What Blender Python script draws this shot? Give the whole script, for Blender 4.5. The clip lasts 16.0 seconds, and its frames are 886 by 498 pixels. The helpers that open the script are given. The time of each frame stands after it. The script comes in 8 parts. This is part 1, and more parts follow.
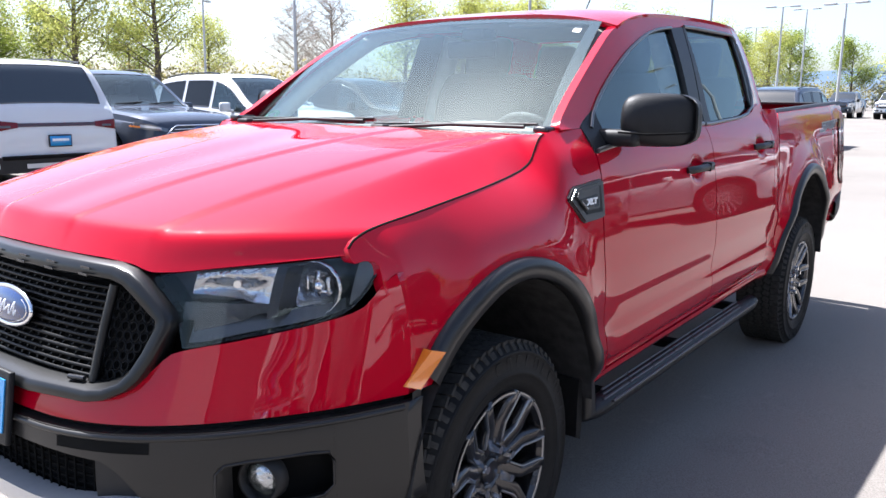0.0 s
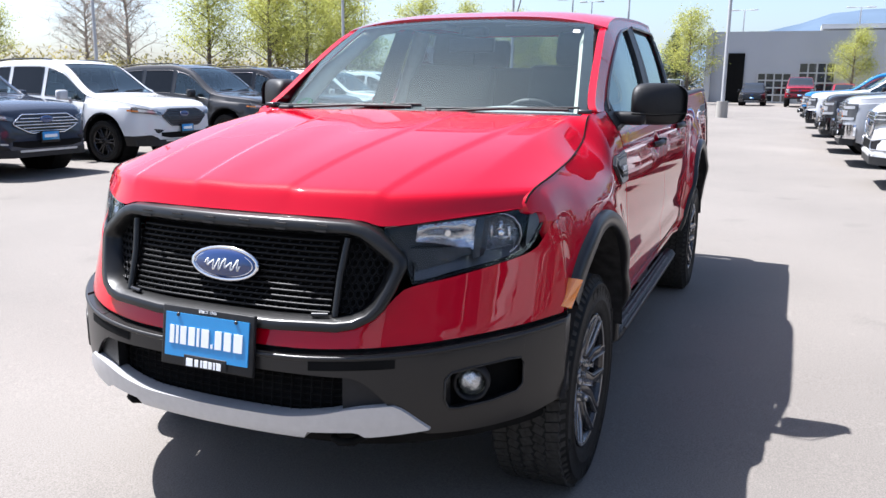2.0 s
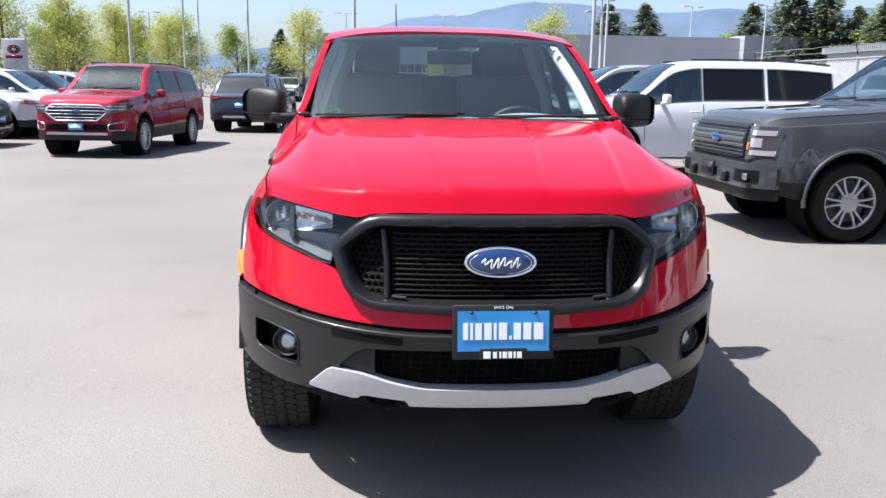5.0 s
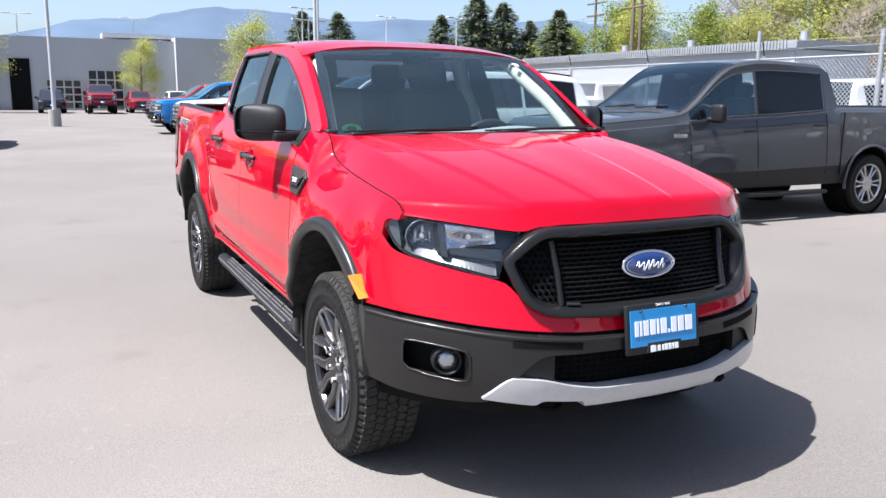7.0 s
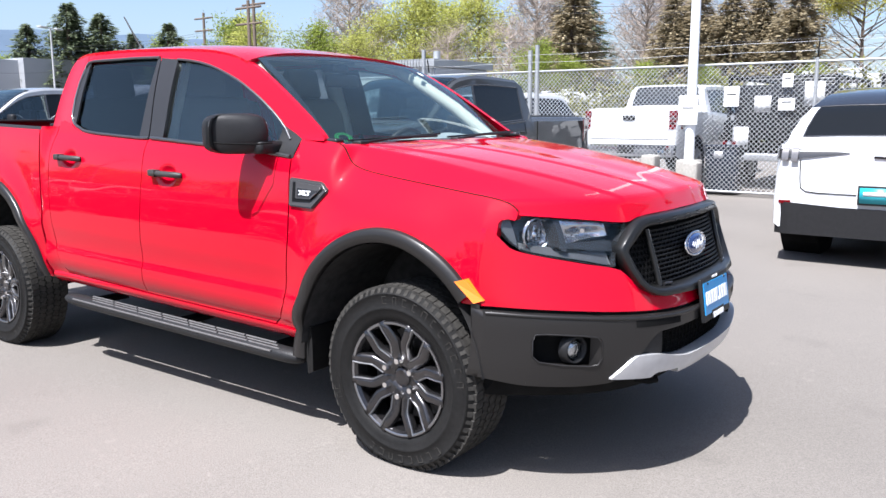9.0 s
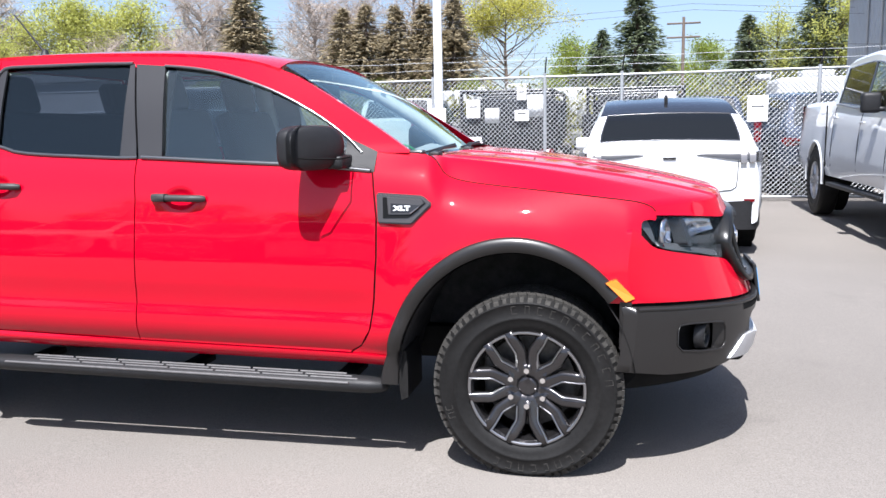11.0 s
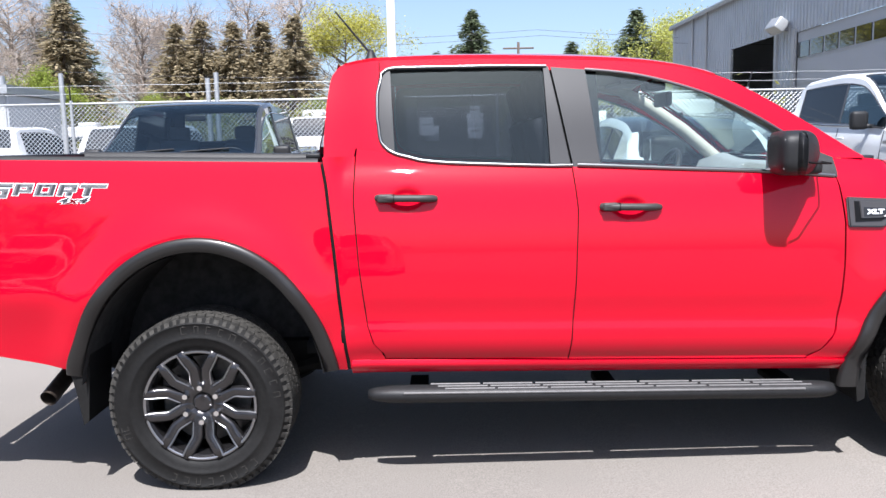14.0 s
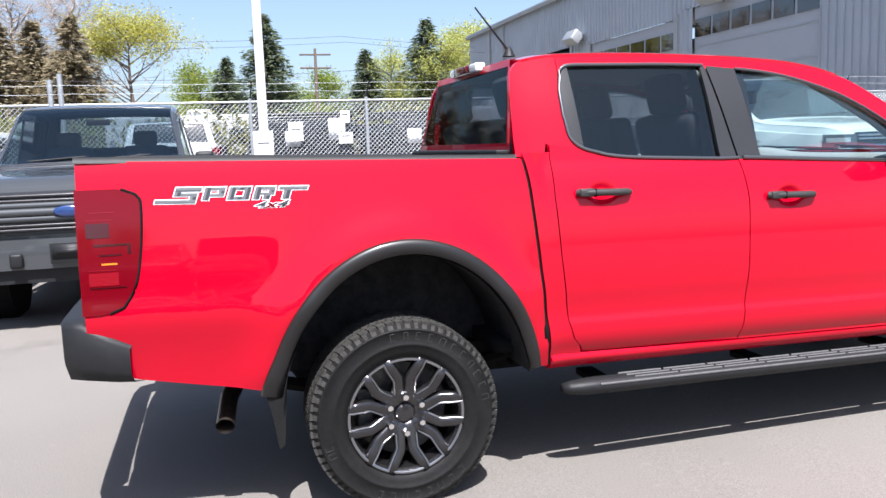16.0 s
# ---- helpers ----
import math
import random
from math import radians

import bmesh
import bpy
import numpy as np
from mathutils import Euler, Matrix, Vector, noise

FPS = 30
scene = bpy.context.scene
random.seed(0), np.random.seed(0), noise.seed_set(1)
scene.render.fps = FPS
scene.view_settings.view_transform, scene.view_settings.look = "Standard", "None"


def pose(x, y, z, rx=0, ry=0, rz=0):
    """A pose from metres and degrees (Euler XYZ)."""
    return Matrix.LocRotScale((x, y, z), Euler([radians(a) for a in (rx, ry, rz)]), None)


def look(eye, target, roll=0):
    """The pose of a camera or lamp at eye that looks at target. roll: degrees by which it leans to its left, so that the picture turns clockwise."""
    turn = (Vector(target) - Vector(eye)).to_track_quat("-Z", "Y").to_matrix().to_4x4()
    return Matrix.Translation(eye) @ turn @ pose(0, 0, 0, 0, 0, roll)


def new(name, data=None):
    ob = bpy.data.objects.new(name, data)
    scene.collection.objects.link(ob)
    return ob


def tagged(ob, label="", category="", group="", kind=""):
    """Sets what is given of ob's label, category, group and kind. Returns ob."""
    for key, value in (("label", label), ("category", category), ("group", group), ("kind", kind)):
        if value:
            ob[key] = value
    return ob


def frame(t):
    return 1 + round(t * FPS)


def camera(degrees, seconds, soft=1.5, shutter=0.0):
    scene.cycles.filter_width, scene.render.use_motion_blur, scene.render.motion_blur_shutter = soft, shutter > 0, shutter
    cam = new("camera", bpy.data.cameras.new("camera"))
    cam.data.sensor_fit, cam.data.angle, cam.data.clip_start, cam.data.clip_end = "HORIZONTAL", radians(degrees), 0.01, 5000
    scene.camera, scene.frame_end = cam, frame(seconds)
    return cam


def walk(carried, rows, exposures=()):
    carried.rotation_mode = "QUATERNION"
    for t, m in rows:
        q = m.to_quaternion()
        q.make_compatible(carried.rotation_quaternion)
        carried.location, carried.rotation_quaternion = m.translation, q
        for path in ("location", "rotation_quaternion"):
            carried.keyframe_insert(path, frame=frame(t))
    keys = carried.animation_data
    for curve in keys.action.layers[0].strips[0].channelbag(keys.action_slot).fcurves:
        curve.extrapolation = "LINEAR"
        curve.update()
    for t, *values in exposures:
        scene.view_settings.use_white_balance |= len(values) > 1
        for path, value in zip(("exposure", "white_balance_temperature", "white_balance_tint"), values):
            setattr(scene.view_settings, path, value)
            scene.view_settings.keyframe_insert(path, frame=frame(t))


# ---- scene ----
cam = camera(57.6, 16.0)
PATH = [
    (0, (1.756, 1.987, 1.416), (0.182, 0.812, 1.039), 0.7),
    (0.5, (2.0, 1.922, 1.413), (0.385, 0.803, 1.037), 0.6),
    (1, (2.24, 1.818, 1.422), (0.564, 0.8, 1.029), 0.7),
    (1.5, (2.478, 1.665, 1.417), (0.733, 0.773, 1.018), 0.6),
    (2, (2.708, 1.456, 1.416), (0.902, 0.697, 1.013), 0.7),
    (2.5, (2.915, 1.201, 1.422), (1.056, 0.585, 1.019), 0.8),
    (3, (3.085, 0.932, 1.434), (1.183, 0.467, 1.026), 0.8),
    (3.5, (3.194, 0.63, 1.432), (1.26, 0.32, 1.025), 0.8),
    (4, (3.256, 0.297, 1.431), (1.302, 0.148, 1.029), 0.8),
    (4.2, (3.279, 0.156, 1.433), (1.321, 0.069, 1.032), 0.9),
    (5.25, (3.355, -0.580, 1.453), (1.400, -0.328, 1.056), 0.9),
    (6.3, (3.252, -1.326, 1.474), (1.384, -0.731, 1.083), 0.9),
    (6.5, (3.182, -1.492, 1.473), (1.342, -0.812, 1.088), 0.9),
    (7, (3.036, -1.875, 1.468), (1.272, -1.007, 1.098), 0.6),
    (7.5, (2.834, -2.251, 1.453), (1.18, -1.185, 1.097), 0.5),
    (8, (2.581, -2.601, 1.444), (1.049, -1.363, 1.097), 0.3),
    (8.5, (2.294, -2.932, 1.426), (0.931, -1.507, 1.091), 0.0),
    (9, (1.963, -3.233, 1.417), (0.793, -1.644, 1.09), -0.1),
    (9.2, (1.817, -3.339, 1.413), (0.728, -1.693, 1.088), -0.3),
    (10.25, (1.000, -3.745, 1.412), (0.290, -1.898, 1.102), -0.8),
    (11.3, (0.114, -3.954, 1.413), (-0.227, -2.005, 1.117), -1.2),
    (11.5, (-0.058, -3.969, 1.419), (-0.344, -2.011, 1.126), -1.2),
    (12, (-0.501, -4.014, 1.428), (-0.692, -2.044, 1.141), -1.3),
    (12.5, (-0.941, -4.049, 1.425), (-1.073, -2.073, 1.145), -1.2),
    (13, (-1.371, -4.073, 1.419), (-1.456, -2.093, 1.146), -1.2),
    (13.5, (-1.8, -4.082, 1.413), (-1.845, -2.101, 1.148), -1.2),
    (14, (-2.22, -4.081, 1.404), (-2.212, -2.097, 1.145), -1.2),
    (14.5, (-2.629, -4.069, 1.395), (-2.542, -2.086, 1.146), -1.4),
    (15, (-3.039, -4.019, 1.407), (-2.837, -2.045, 1.163), -1.6),
    (15.5, (-3.45, -3.948, 1.41), (-3.088, -1.997, 1.162), -1.7),
    (16, (-3.864, -3.849, 1.403), (-3.335, -1.937, 1.147), -1.9),
]
EXPOSURES = [(0.0, 1.90, 5900, 12), (1.0, 1.73, 5900, 12), (2.0, 1.53, 5900, 12), (3.5, 1.37, 5900, 12), (16.0, 1.37, 5900, 12)]
walk(cam, [(t, look(eye, target, roll)) for t, eye, target, roll in PATH], EXPOSURES)

# ---- world, sun ----
SUN_TO = Vector((-0.03, -0.55, 1.0)).normalized()
world = bpy.data.worlds.new("sky")
scene.world = world
world.use_nodes = True
wn = world.node_tree.nodes
sky = wn.new("ShaderNodeTexSky")
sky.sky_type = "NISHITA"
sky.sun_disc = False
sky.sun_elevation = math.asin(SUN_TO.z)
sky.sun_rotation = math.atan2(SUN_TO.x, SUN_TO.y)
sky.air_density, sky.dust_density, sky.ozone_density = 1.0, 4.0, 1.0
sky.altitude = 900
wn["Background"].inputs[1].default_value = 0.051
haze = wn.new("ShaderNodeHueSaturation")
haze.inputs["Saturation"].default_value, haze.inputs["Value"].default_value = 0.90, 1.55
world.node_tree.links.new(sky.outputs[0], haze.inputs["Color"])
world.node_tree.links.new(haze.outputs[0], wn["Background"].inputs[0])
sun_data = bpy.data.lights.new("sun", "SUN")
sun_data.energy, sun_data.angle, sun_data.color = 5.0, radians(0.53), (1.0, 0.95, 0.88)
sun = new("sun", sun_data)
sun.matrix_world = look((0, 0, 60), Vector((0, 0, 60)) - SUN_TO)


# ---- materials ----
def material(name, colour, rough=0.5, metal=0.0, coat=0.0, grain=0.0, grain_size=40.0, bump=0.0, bump_size=120.0,
             stain=0.0, stain_size=1.5, spec=0.5, piece=0.0, coat_rough=0.04, coat_ior=1.5):
    """Principled material with grain and stains at two scales, in object coordinates in metres."""
    m = bpy.data.materials.new(name)
    m.use_nodes = True
    t = m.node_tree
    b = t.nodes["Principled BSDF"]
    b.inputs["Base Color"].default_value = (*colour, 1)
    b.inputs["Roughness"].default_value = rough
    b.inputs["Metallic"].default_value = metal
    b.inputs["Specular IOR Level"].default_value = spec
    if coat:
        b.inputs["Coat Weight"].default_value = coat
        b.inputs["Coat Roughness"].default_value = coat_rough
        b.inputs["Coat IOR"].default_value = coat_ior
    pos = t.nodes.new("ShaderNodeNewGeometry").outputs["Position"]
    socket = None
    for amount, size, detail in ((grain, grain_size, 3), (stain, stain_size, 6)):
        if not amount:
            continue
        n = t.nodes.new("ShaderNodeTexNoise")
        n.inputs["Scale"].default_value = size
        n.inputs["Detail"].default_value = detail
        t.links.new(pos, n.inputs["Vector"])
        r = t.nodes.new("ShaderNodeMapRange")
        r.inputs[1].default_value, r.inputs[2].default_value = 0.3, 0.7
        r.inputs[3].default_value, r.inputs[4].default_value = 1 - amount, 1 + amount
        t.links.new(n.outputs["Fac"], r.inputs[0])
        if socket is None:
            socket = r.outputs[0]
        else:
            mul = t.nodes.new("ShaderNodeMath")
            mul.operation = "MULTIPLY"
            t.links.new(socket, mul.inputs[0])
            t.links.new(r.outputs[0], mul.inputs[1])
            socket = mul.outputs[0]
    if piece:
        info = t.nodes.new("ShaderNodeObjectInfo")
        r = t.nodes.new("ShaderNodeMapRange")
        r.inputs[3].default_value, r.inputs[4].default_value = 1 - piece, 1 + piece
        t.links.new(info.outputs["Random"], r.inputs[0])
        if socket is None:
            socket = r.outputs[0]
        else:
            mul = t.nodes.new("ShaderNodeMath")
            mul.operation = "MULTIPLY"
            t.links.new(socket, mul.inputs[0])
            t.links.new(r.outputs[0], mul.inputs[1])
            socket = mul.outputs[0]
    if socket is not None:
        v = t.nodes.new("ShaderNodeVectorMath")
        v.operation = "SCALE"
        v.inputs[0].default_value = colour
        t.links.new(socket, v.inputs["Scale"])
        t.links.new(v.outputs[0], b.inputs["Base Color"])
    if bump:
        n = t.nodes.new("ShaderNodeTexNoise")
        n.inputs["Scale"].default_value = bump_size
        n.inputs["Detail"].default_value = 4
        t.links.new(pos, n.inputs["Vector"])
        k = t.nodes.new("ShaderNodeBump")
        k.inputs["Strength"].default_value = bump
        k.inputs["Distance"].default_value = 0.01
        t.links.new(n.outputs["Fac"], k.inputs["Height"])
        t.links.new(k.outputs[0], b.inputs["Normal"])
    return m


def glass_material(name, tint, opacity, rough=0.0, ior=1.8, sheen=1.0, reflected_veil=0.0):
    """Thin car glass: a mirror-like skin over a tinted clear pane."""
    m = bpy.data.materials.new(name)
    m.use_nodes = True
    t = m.node_tree
    t.nodes.remove(t.nodes["Principled BSDF"])
    out = t.nodes["Material Output"]
    clear = t.nodes.new("ShaderNodeBsdfTransparent")
    clear.inputs[0].default_value = (*[c * (1 - opacity) for c in tint], 1)
    gloss = t.nodes.new("ShaderNodeBsdfGlossy")
    gloss.inputs["Roughness"].default_value = rough
    gloss.inputs[0].default_value = (0.84, 0.99, 0.98, 1)
    r0 = ((ior - 1) / (ior + 1)) ** 2
    facing = t.nodes.new("ShaderNodeLayerWeight")
    facing.inputs[0].default_value = 0.5
    power = t.nodes.new("ShaderNodeMath")
    power.operation = "POWER"
    power.inputs[1].default_value = 5.0
    t.links.new(facing.outputs["Facing"], power.inputs[0])
    fres = t.nodes.new("ShaderNodeMapRange")
    fres.inputs[3].default_value, fres.inputs[4].default_value = r0, 1.0
    t.links.new(power.outputs[0], fres.inputs[0])
    mix = t.nodes.new("ShaderNodeMixShader")
    weaken = t.nodes.new("ShaderNodeMath")
    weaken.operation = "MULTIPLY"
    weaken.inputs[1].default_value = sheen
    t.links.new(fres.outputs[0], weaken.inputs[0])
    t.links.new(weaken.outputs[0], mix.inputs[0])
    t.links.new(clear.outputs[0], mix.inputs[1])
    t.links.new(gloss.outputs[0], mix.inputs[2])
    # a pale diffuse film imitating the milky reflection on the pane, in soft patches
    film = t.nodes.new("ShaderNodeBsdfDiffuse")
    film.inputs[0].default_value = (0.48, 0.64, 0.62, 1)
    patchy = t.nodes.new("ShaderNodeTexNoise")
    patchy.inputs["Scale"].default_value = 3.0
    patchy.inputs["Detail"].default_value = 4.0
    amount = t.nodes.new("ShaderNodeMath")
    amount.operation = "MULTIPLY"
    amount.inputs[1].default_value = reflected_veil * 2
    veil = t.nodes.new("ShaderNodeMixShader")
    t.links.new(patchy.outputs["Fac"], amount.inputs[0])
    t.links.new(amount.outputs[0], veil.inputs[0])
    t.links.new(mix.outputs[0], veil.inputs[1])
    t.links.new(film.outputs[0], veil.inputs[2])
    t.links.new((veil if reflected_veil else mix).outputs[0], out.inputs[0])
    return m


def paint(name, colour, flake=0.0, ior=1.45):
    return material(name, colour, rough=0.55, metal=flake, coat=1.0, grain=0.03, grain_size=900, spec=0.02, coat_rough=0.015, coat_ior=ior)


RED = paint("race_red_paint", (0.41, 0.0, 0.013), ior=1.40)
RED_METAL = paint("deep_red_paint", (0.25, 0.012, 0.025), 0.3)
WHITE = paint("white_paint", (0.58, 0.59, 0.60))
GREY = paint("dark_grey_paint", (0.032, 0.032, 0.033), 0.4)
SLATE = paint("slate_grey_paint", (0.060, 0.063, 0.067), 0.4)
LEAD = paint("lead_grey_paint", (0.12, 0.125, 0.135), 0.4)
SILVER = paint("silver_paint", (0.32, 0.33, 0.35), 0.6)
BLUE = paint("bright_blue_paint", (0.02, 0.14, 0.36), 0.3)
NAVY = paint("dark_blue_paint", (0.030, 0.038, 0.058), 0.4)
BLACKP = paint("black_paint", (0.012, 0.012, 0.014))
PLASTIC = material("black_plastic", (0.013, 0.013, 0.014), 0.5, spec=0.28, grain=0.12, bump=0.12, bump_size=900)
GRILLE_BLACK = material("black_grille_paint", (0.009, 0.009, 0.0092), 0.32, coat=0.15, spec=0.3, coat_rough=0.1)
MESH_BLACK = material("black_moulded_mesh", (0.0045, 0.0045, 0.0047), 0.42, spec=0.16)
CHARCOAL = material("charcoal_painted_plastic", (0.0125, 0.0115, 0.0112), 0.4, coat=0.22, spec=0.3, grain=0.05, grain_size=600, coat_rough=0.16)
GLOSSBLACK = material("gloss_black_strip", (0.03, 0.03, 0.032), 0.2, coat=1.0)
BRIGHTEDGE = material("satin_dark_metal_moulding", (0.16, 0.16, 0.165), 0.30, metal=0.9)
SATIN = material("satin_black_moulding", (0.02, 0.02, 0.022), 0.25, grain=0.1)
PILLAR = material("pillar_black_tape", (0.02, 0.02, 0.022), 0.5, spec=0.3, coat=0.08)
RUBBER = material("tyre_rubber", (0.0095, 0.0092, 0.009), 0.58, spec=0.17, grain=0.2, grain_size=60, bump=0.15, bump_size=400, stain=0.25, stain_size=6)
TREAD = material("dusty_tyre_tread", (0.038, 0.036, 0.033), 0.85, spec=0.1, grain=0.3, grain_size=50)
TREADRIB = material("grey_step_rubber", (0.085, 0.082, 0.082), 0.5, spec=0.4, grain=0.15)
RIM_DARK = material("dark_painted_alloy", (0.046, 0.044, 0.046), 0.26, metal=0.8, coat=0.5, grain=0.06)
RIM_EDGE = material("pale_edge_alloy", (0.30, 0.30, 0.31), 0.34, metal=1.0)
CHROME = material("chrome", (0.78, 0.78, 0.8), 0.07, metal=1.0)
ALU = material("silver_painted_skid", (0.5, 0.5, 0.51), 0.38, metal=0.35, coat=0.3, grain=0.04)
DARK = material("under_body_black", (0.007, 0.007, 0.007), 0.85, spec=0.08, grain=0.3, grain_size=12)
STEEL = material("galvanised_steel", (0.42, 0.43, 0.44), 0.45, metal=0.6, grain=0.12, grain_size=30)
GLASS = glass_material("windscreen_glass", (0.84, 0.98, 0.97), 0.10, ior=1.92, reflected_veil=0.012)
SIDEGLASS = glass_material("tinted_door_glass", (0.80, 0.90, 0.88), 0.12, ior=2.0)
PRIVACY = glass_material("privacy_glass", (0.42, 0.46, 0.52), 0.5, ior=1.65)
REARGLASS = glass_material("dark_rear_glass", (0.52, 0.56, 0.62), 0.3, ior=1.5, sheen=0.35)
LENS = glass_material("clear_lamp_lens", (0.95, 0.96, 0.97), 0.03, ior=1.5, sheen=0.6)
REFLECTOR = material("lamp_reflector", (0.50, 0.51, 0.54), 0.13, metal=1.0, bump=1.0, bump_size=30)
LAMP_GUIDE = material("frosted_light_guide", (0.085, 0.088, 0.093), 0.3, metal=0.4)
LAMP_DARK = material("lamp_inner_grey", (0.050, 0.052, 0.057), 0.22, metal=0.6, bump=0.3, bump_size=45)
AMBER = material("amber_lens", (0.75, 0.2, 0.01), 0.12, coat=1.0, bump=0.2, bump_size=300)
TAIL = material("red_tail_lens", (0.12, 0.001, 0.005), 0.10, coat=0.35, spec=0.2, coat_ior=1.4)
TAIL_BRIGHT = material("bright_red_lamp_cell", (0.20, 0.004, 0.010), 0.15, spec=0.2, coat=0.5, bump=0.15, bump_size=60)
TAIL_DARK = material("dark_red_lens_band", (0.042, 0.001, 0.003), 0.12, coat=0.4)
BADGE_BLUE = material("blue_enamel", (0.012, 0.035, 0.13), 0.15, coat=1.0)
PLATE_BLUE = material("blue_printed_card", (0.02, 0.24, 0.55), 0.35, coat=0.4, grain=0.03)
PRINT_WHITE = material("white_print", (0.82, 0.83, 0.84), 0.5)
PRINT_GREY = material("grey_print", (0.045, 0.045, 0.05), 0.35, metal=0.3)
PRINT_MID = material("mid_grey_print", (0.115, 0.115, 0.12), 0.4, grain=0.1, grain_size=30)
SEAT = material("dark_grey_seat_cloth", (0.052, 0.055, 0.060), 0.85, grain=0.15, grain_size=300, bump=0.2, bump_size=500)
TRIMGREY = material("soft_grey_dash_plastic", (0.23, 0.245, 0.25), 0.6, grain=0.06, bump=0.1, bump_size=600)
HEADLINER = material("pale_headlining", (0.42, 0.41, 0.35), 0.8, grain=0.05)
BRAKE = material("dull_brake_steel", (0.10, 0.098, 0.095), 0.45, metal=0.8, grain=0.25, grain_size=40)
LINER = material("dusty_wheel_well_liner", (0.030, 0.029, 0.029), 0.85, spec=0.1, grain=0.3, grain_size=25)
HANDLE = material("grey_grained_plastic", (0.034, 0.032, 0.031), 0.48, spec=0.3, grain=0.1, bump=0.1, bump_size=900)
VENT = material("grey_vent_plastic", (0.040, 0.037, 0.037), 0.34, coat=0.4, spec=0.4, coat_rough=0.12)
LUG = material("chrome_lug_nut", (0.8, 0.8, 0.8), 0.12, metal=1.0)


# ---- mesh helpers ----
def link(name, bm, mat, smooth=True):
    me = bpy.data.meshes.new(name)
    if smooth:
        for f in bm.faces:
            f.smooth = True
    bm.normal_update()
    bm.to_mesh(me)
    bm.free()
    me.materials.append(mat)
    return new(name, me)


def part(name, bm, mat, parent, label="", smooth=True):
    """One mesh object under a thing or under a part, with the mesh given in world coordinates of its thing."""
    ob = link(name, bm, mat, smooth)
    ob.parent = parent
    ob.matrix_parent_inverse = parent.matrix_world.inverted() if parent else Matrix()
    return tagged(ob, label=label)


def thing(name, at, label, category, group=""):
    ob = new(name)
    ob.location = at
    ob.empty_display_size = 0.2
    ob.matrix_world = Matrix.Translation(at)
    return tagged(ob, label=label, category=category, group=group)


def lerp(a, b, t):
    return a + (b - a) * t


def table(points):
    """Smooth monotone-ish interpolation through (x, y) pairs."""
    xs = [p[0] for p in points]
    ys = [p[1] for p in points]
    n = len(xs)
    d = [(ys[i + 1] - ys[i]) / (xs[i + 1] - xs[i]) for i in range(n - 1)]
    m = [d[0]] + [0 if d[i - 1] * d[i] <= 0 else 2 * d[i - 1] * d[i] / (d[i - 1] + d[i]) for i in range(1, n - 1)] + [d[-1]]

    def f(x):
        if x <= xs[0]:
            return ys[0]
        if x >= xs[-1]:
            return ys[-1]
        i = max(j for j in range(n - 1) if xs[j] <= x)
        h = xs[i + 1] - xs[i]
        t = (x - xs[i]) / h
        return ((2 * t**3 - 3 * t**2 + 1) * ys[i] + (t**3 - 2 * t**2 + t) * h * m[i]
                + (-2 * t**3 + 3 * t**2) * ys[i + 1] + (t**3 - t**2) * h * m[i + 1])
    return f


def linear(points):
    xs = [p[0] for p in points]
    ys = [p[1] for p in points]
    return lambda x: float(np.interp(x, xs, ys))


def spread(a, b, n):
    return [a + (b - a) * i / n for i in range(n + 1)]


def smoothstep(a, b, x):
    t = min(1, max(0, (x - a) / (b - a)))
    return t * t * (3 - 2 * t)


def grid(fn, us, vs, rim=None, bm=None):
    """A sheet of quads through fn(u, v); rim: a vector by which its border is folded back."""
    bm = bm or bmesh.new()
    rows = [[bm.verts.new(fn(u, v)) for v in vs] for u in us]
    faces = []
    for i in range(len(us) - 1):
        for j in range(len(vs) - 1):
            faces.append(bm.faces.new((rows[i][j], rows[i + 1][j], rows[i + 1][j + 1], rows[i][j + 1])))
    if rim is not None:
        loop = ([rows[i][0] for i in range(len(us))] + [rows[-1][j] for j in range(1, len(vs))]
                + [rows[i][-1] for i in range(len(us) - 2, -1, -1)] + [rows[0][j] for j in range(len(vs) - 2, 0, -1)])
        back = [bm.verts.new(v.co + Vector(rim)) for v in loop]
        n = len(loop)
        for i in range(n):
            f = bm.faces.new((loop[i], loop[(i + 1) % n], back[(i + 1) % n], back[i]))
            e = bm.edges.get((loop[i], loop[(i + 1) % n]))
            e.smooth = False
    bm.normal_update()
    return bm


def box(cx, cy, cz, sx, sy, sz, bevel=0.0, bm=None, m=None, segments=2):
    bm = bm or bmesh.new()
    g = bmesh.ops.create_cube(bm, size=1, matrix=(m or Matrix()) @ Matrix.Translation((cx, cy, cz)) @ Matrix.Diagonal((sx, sy, sz, 1)))
    if bevel:
        edges = list({e for v in g["verts"] for e in v.link_edges})
        bmesh.ops.bevel(bm, geom=edges, offset=bevel, segments=segments, affect="EDGES", profile=0.6)
    return bm


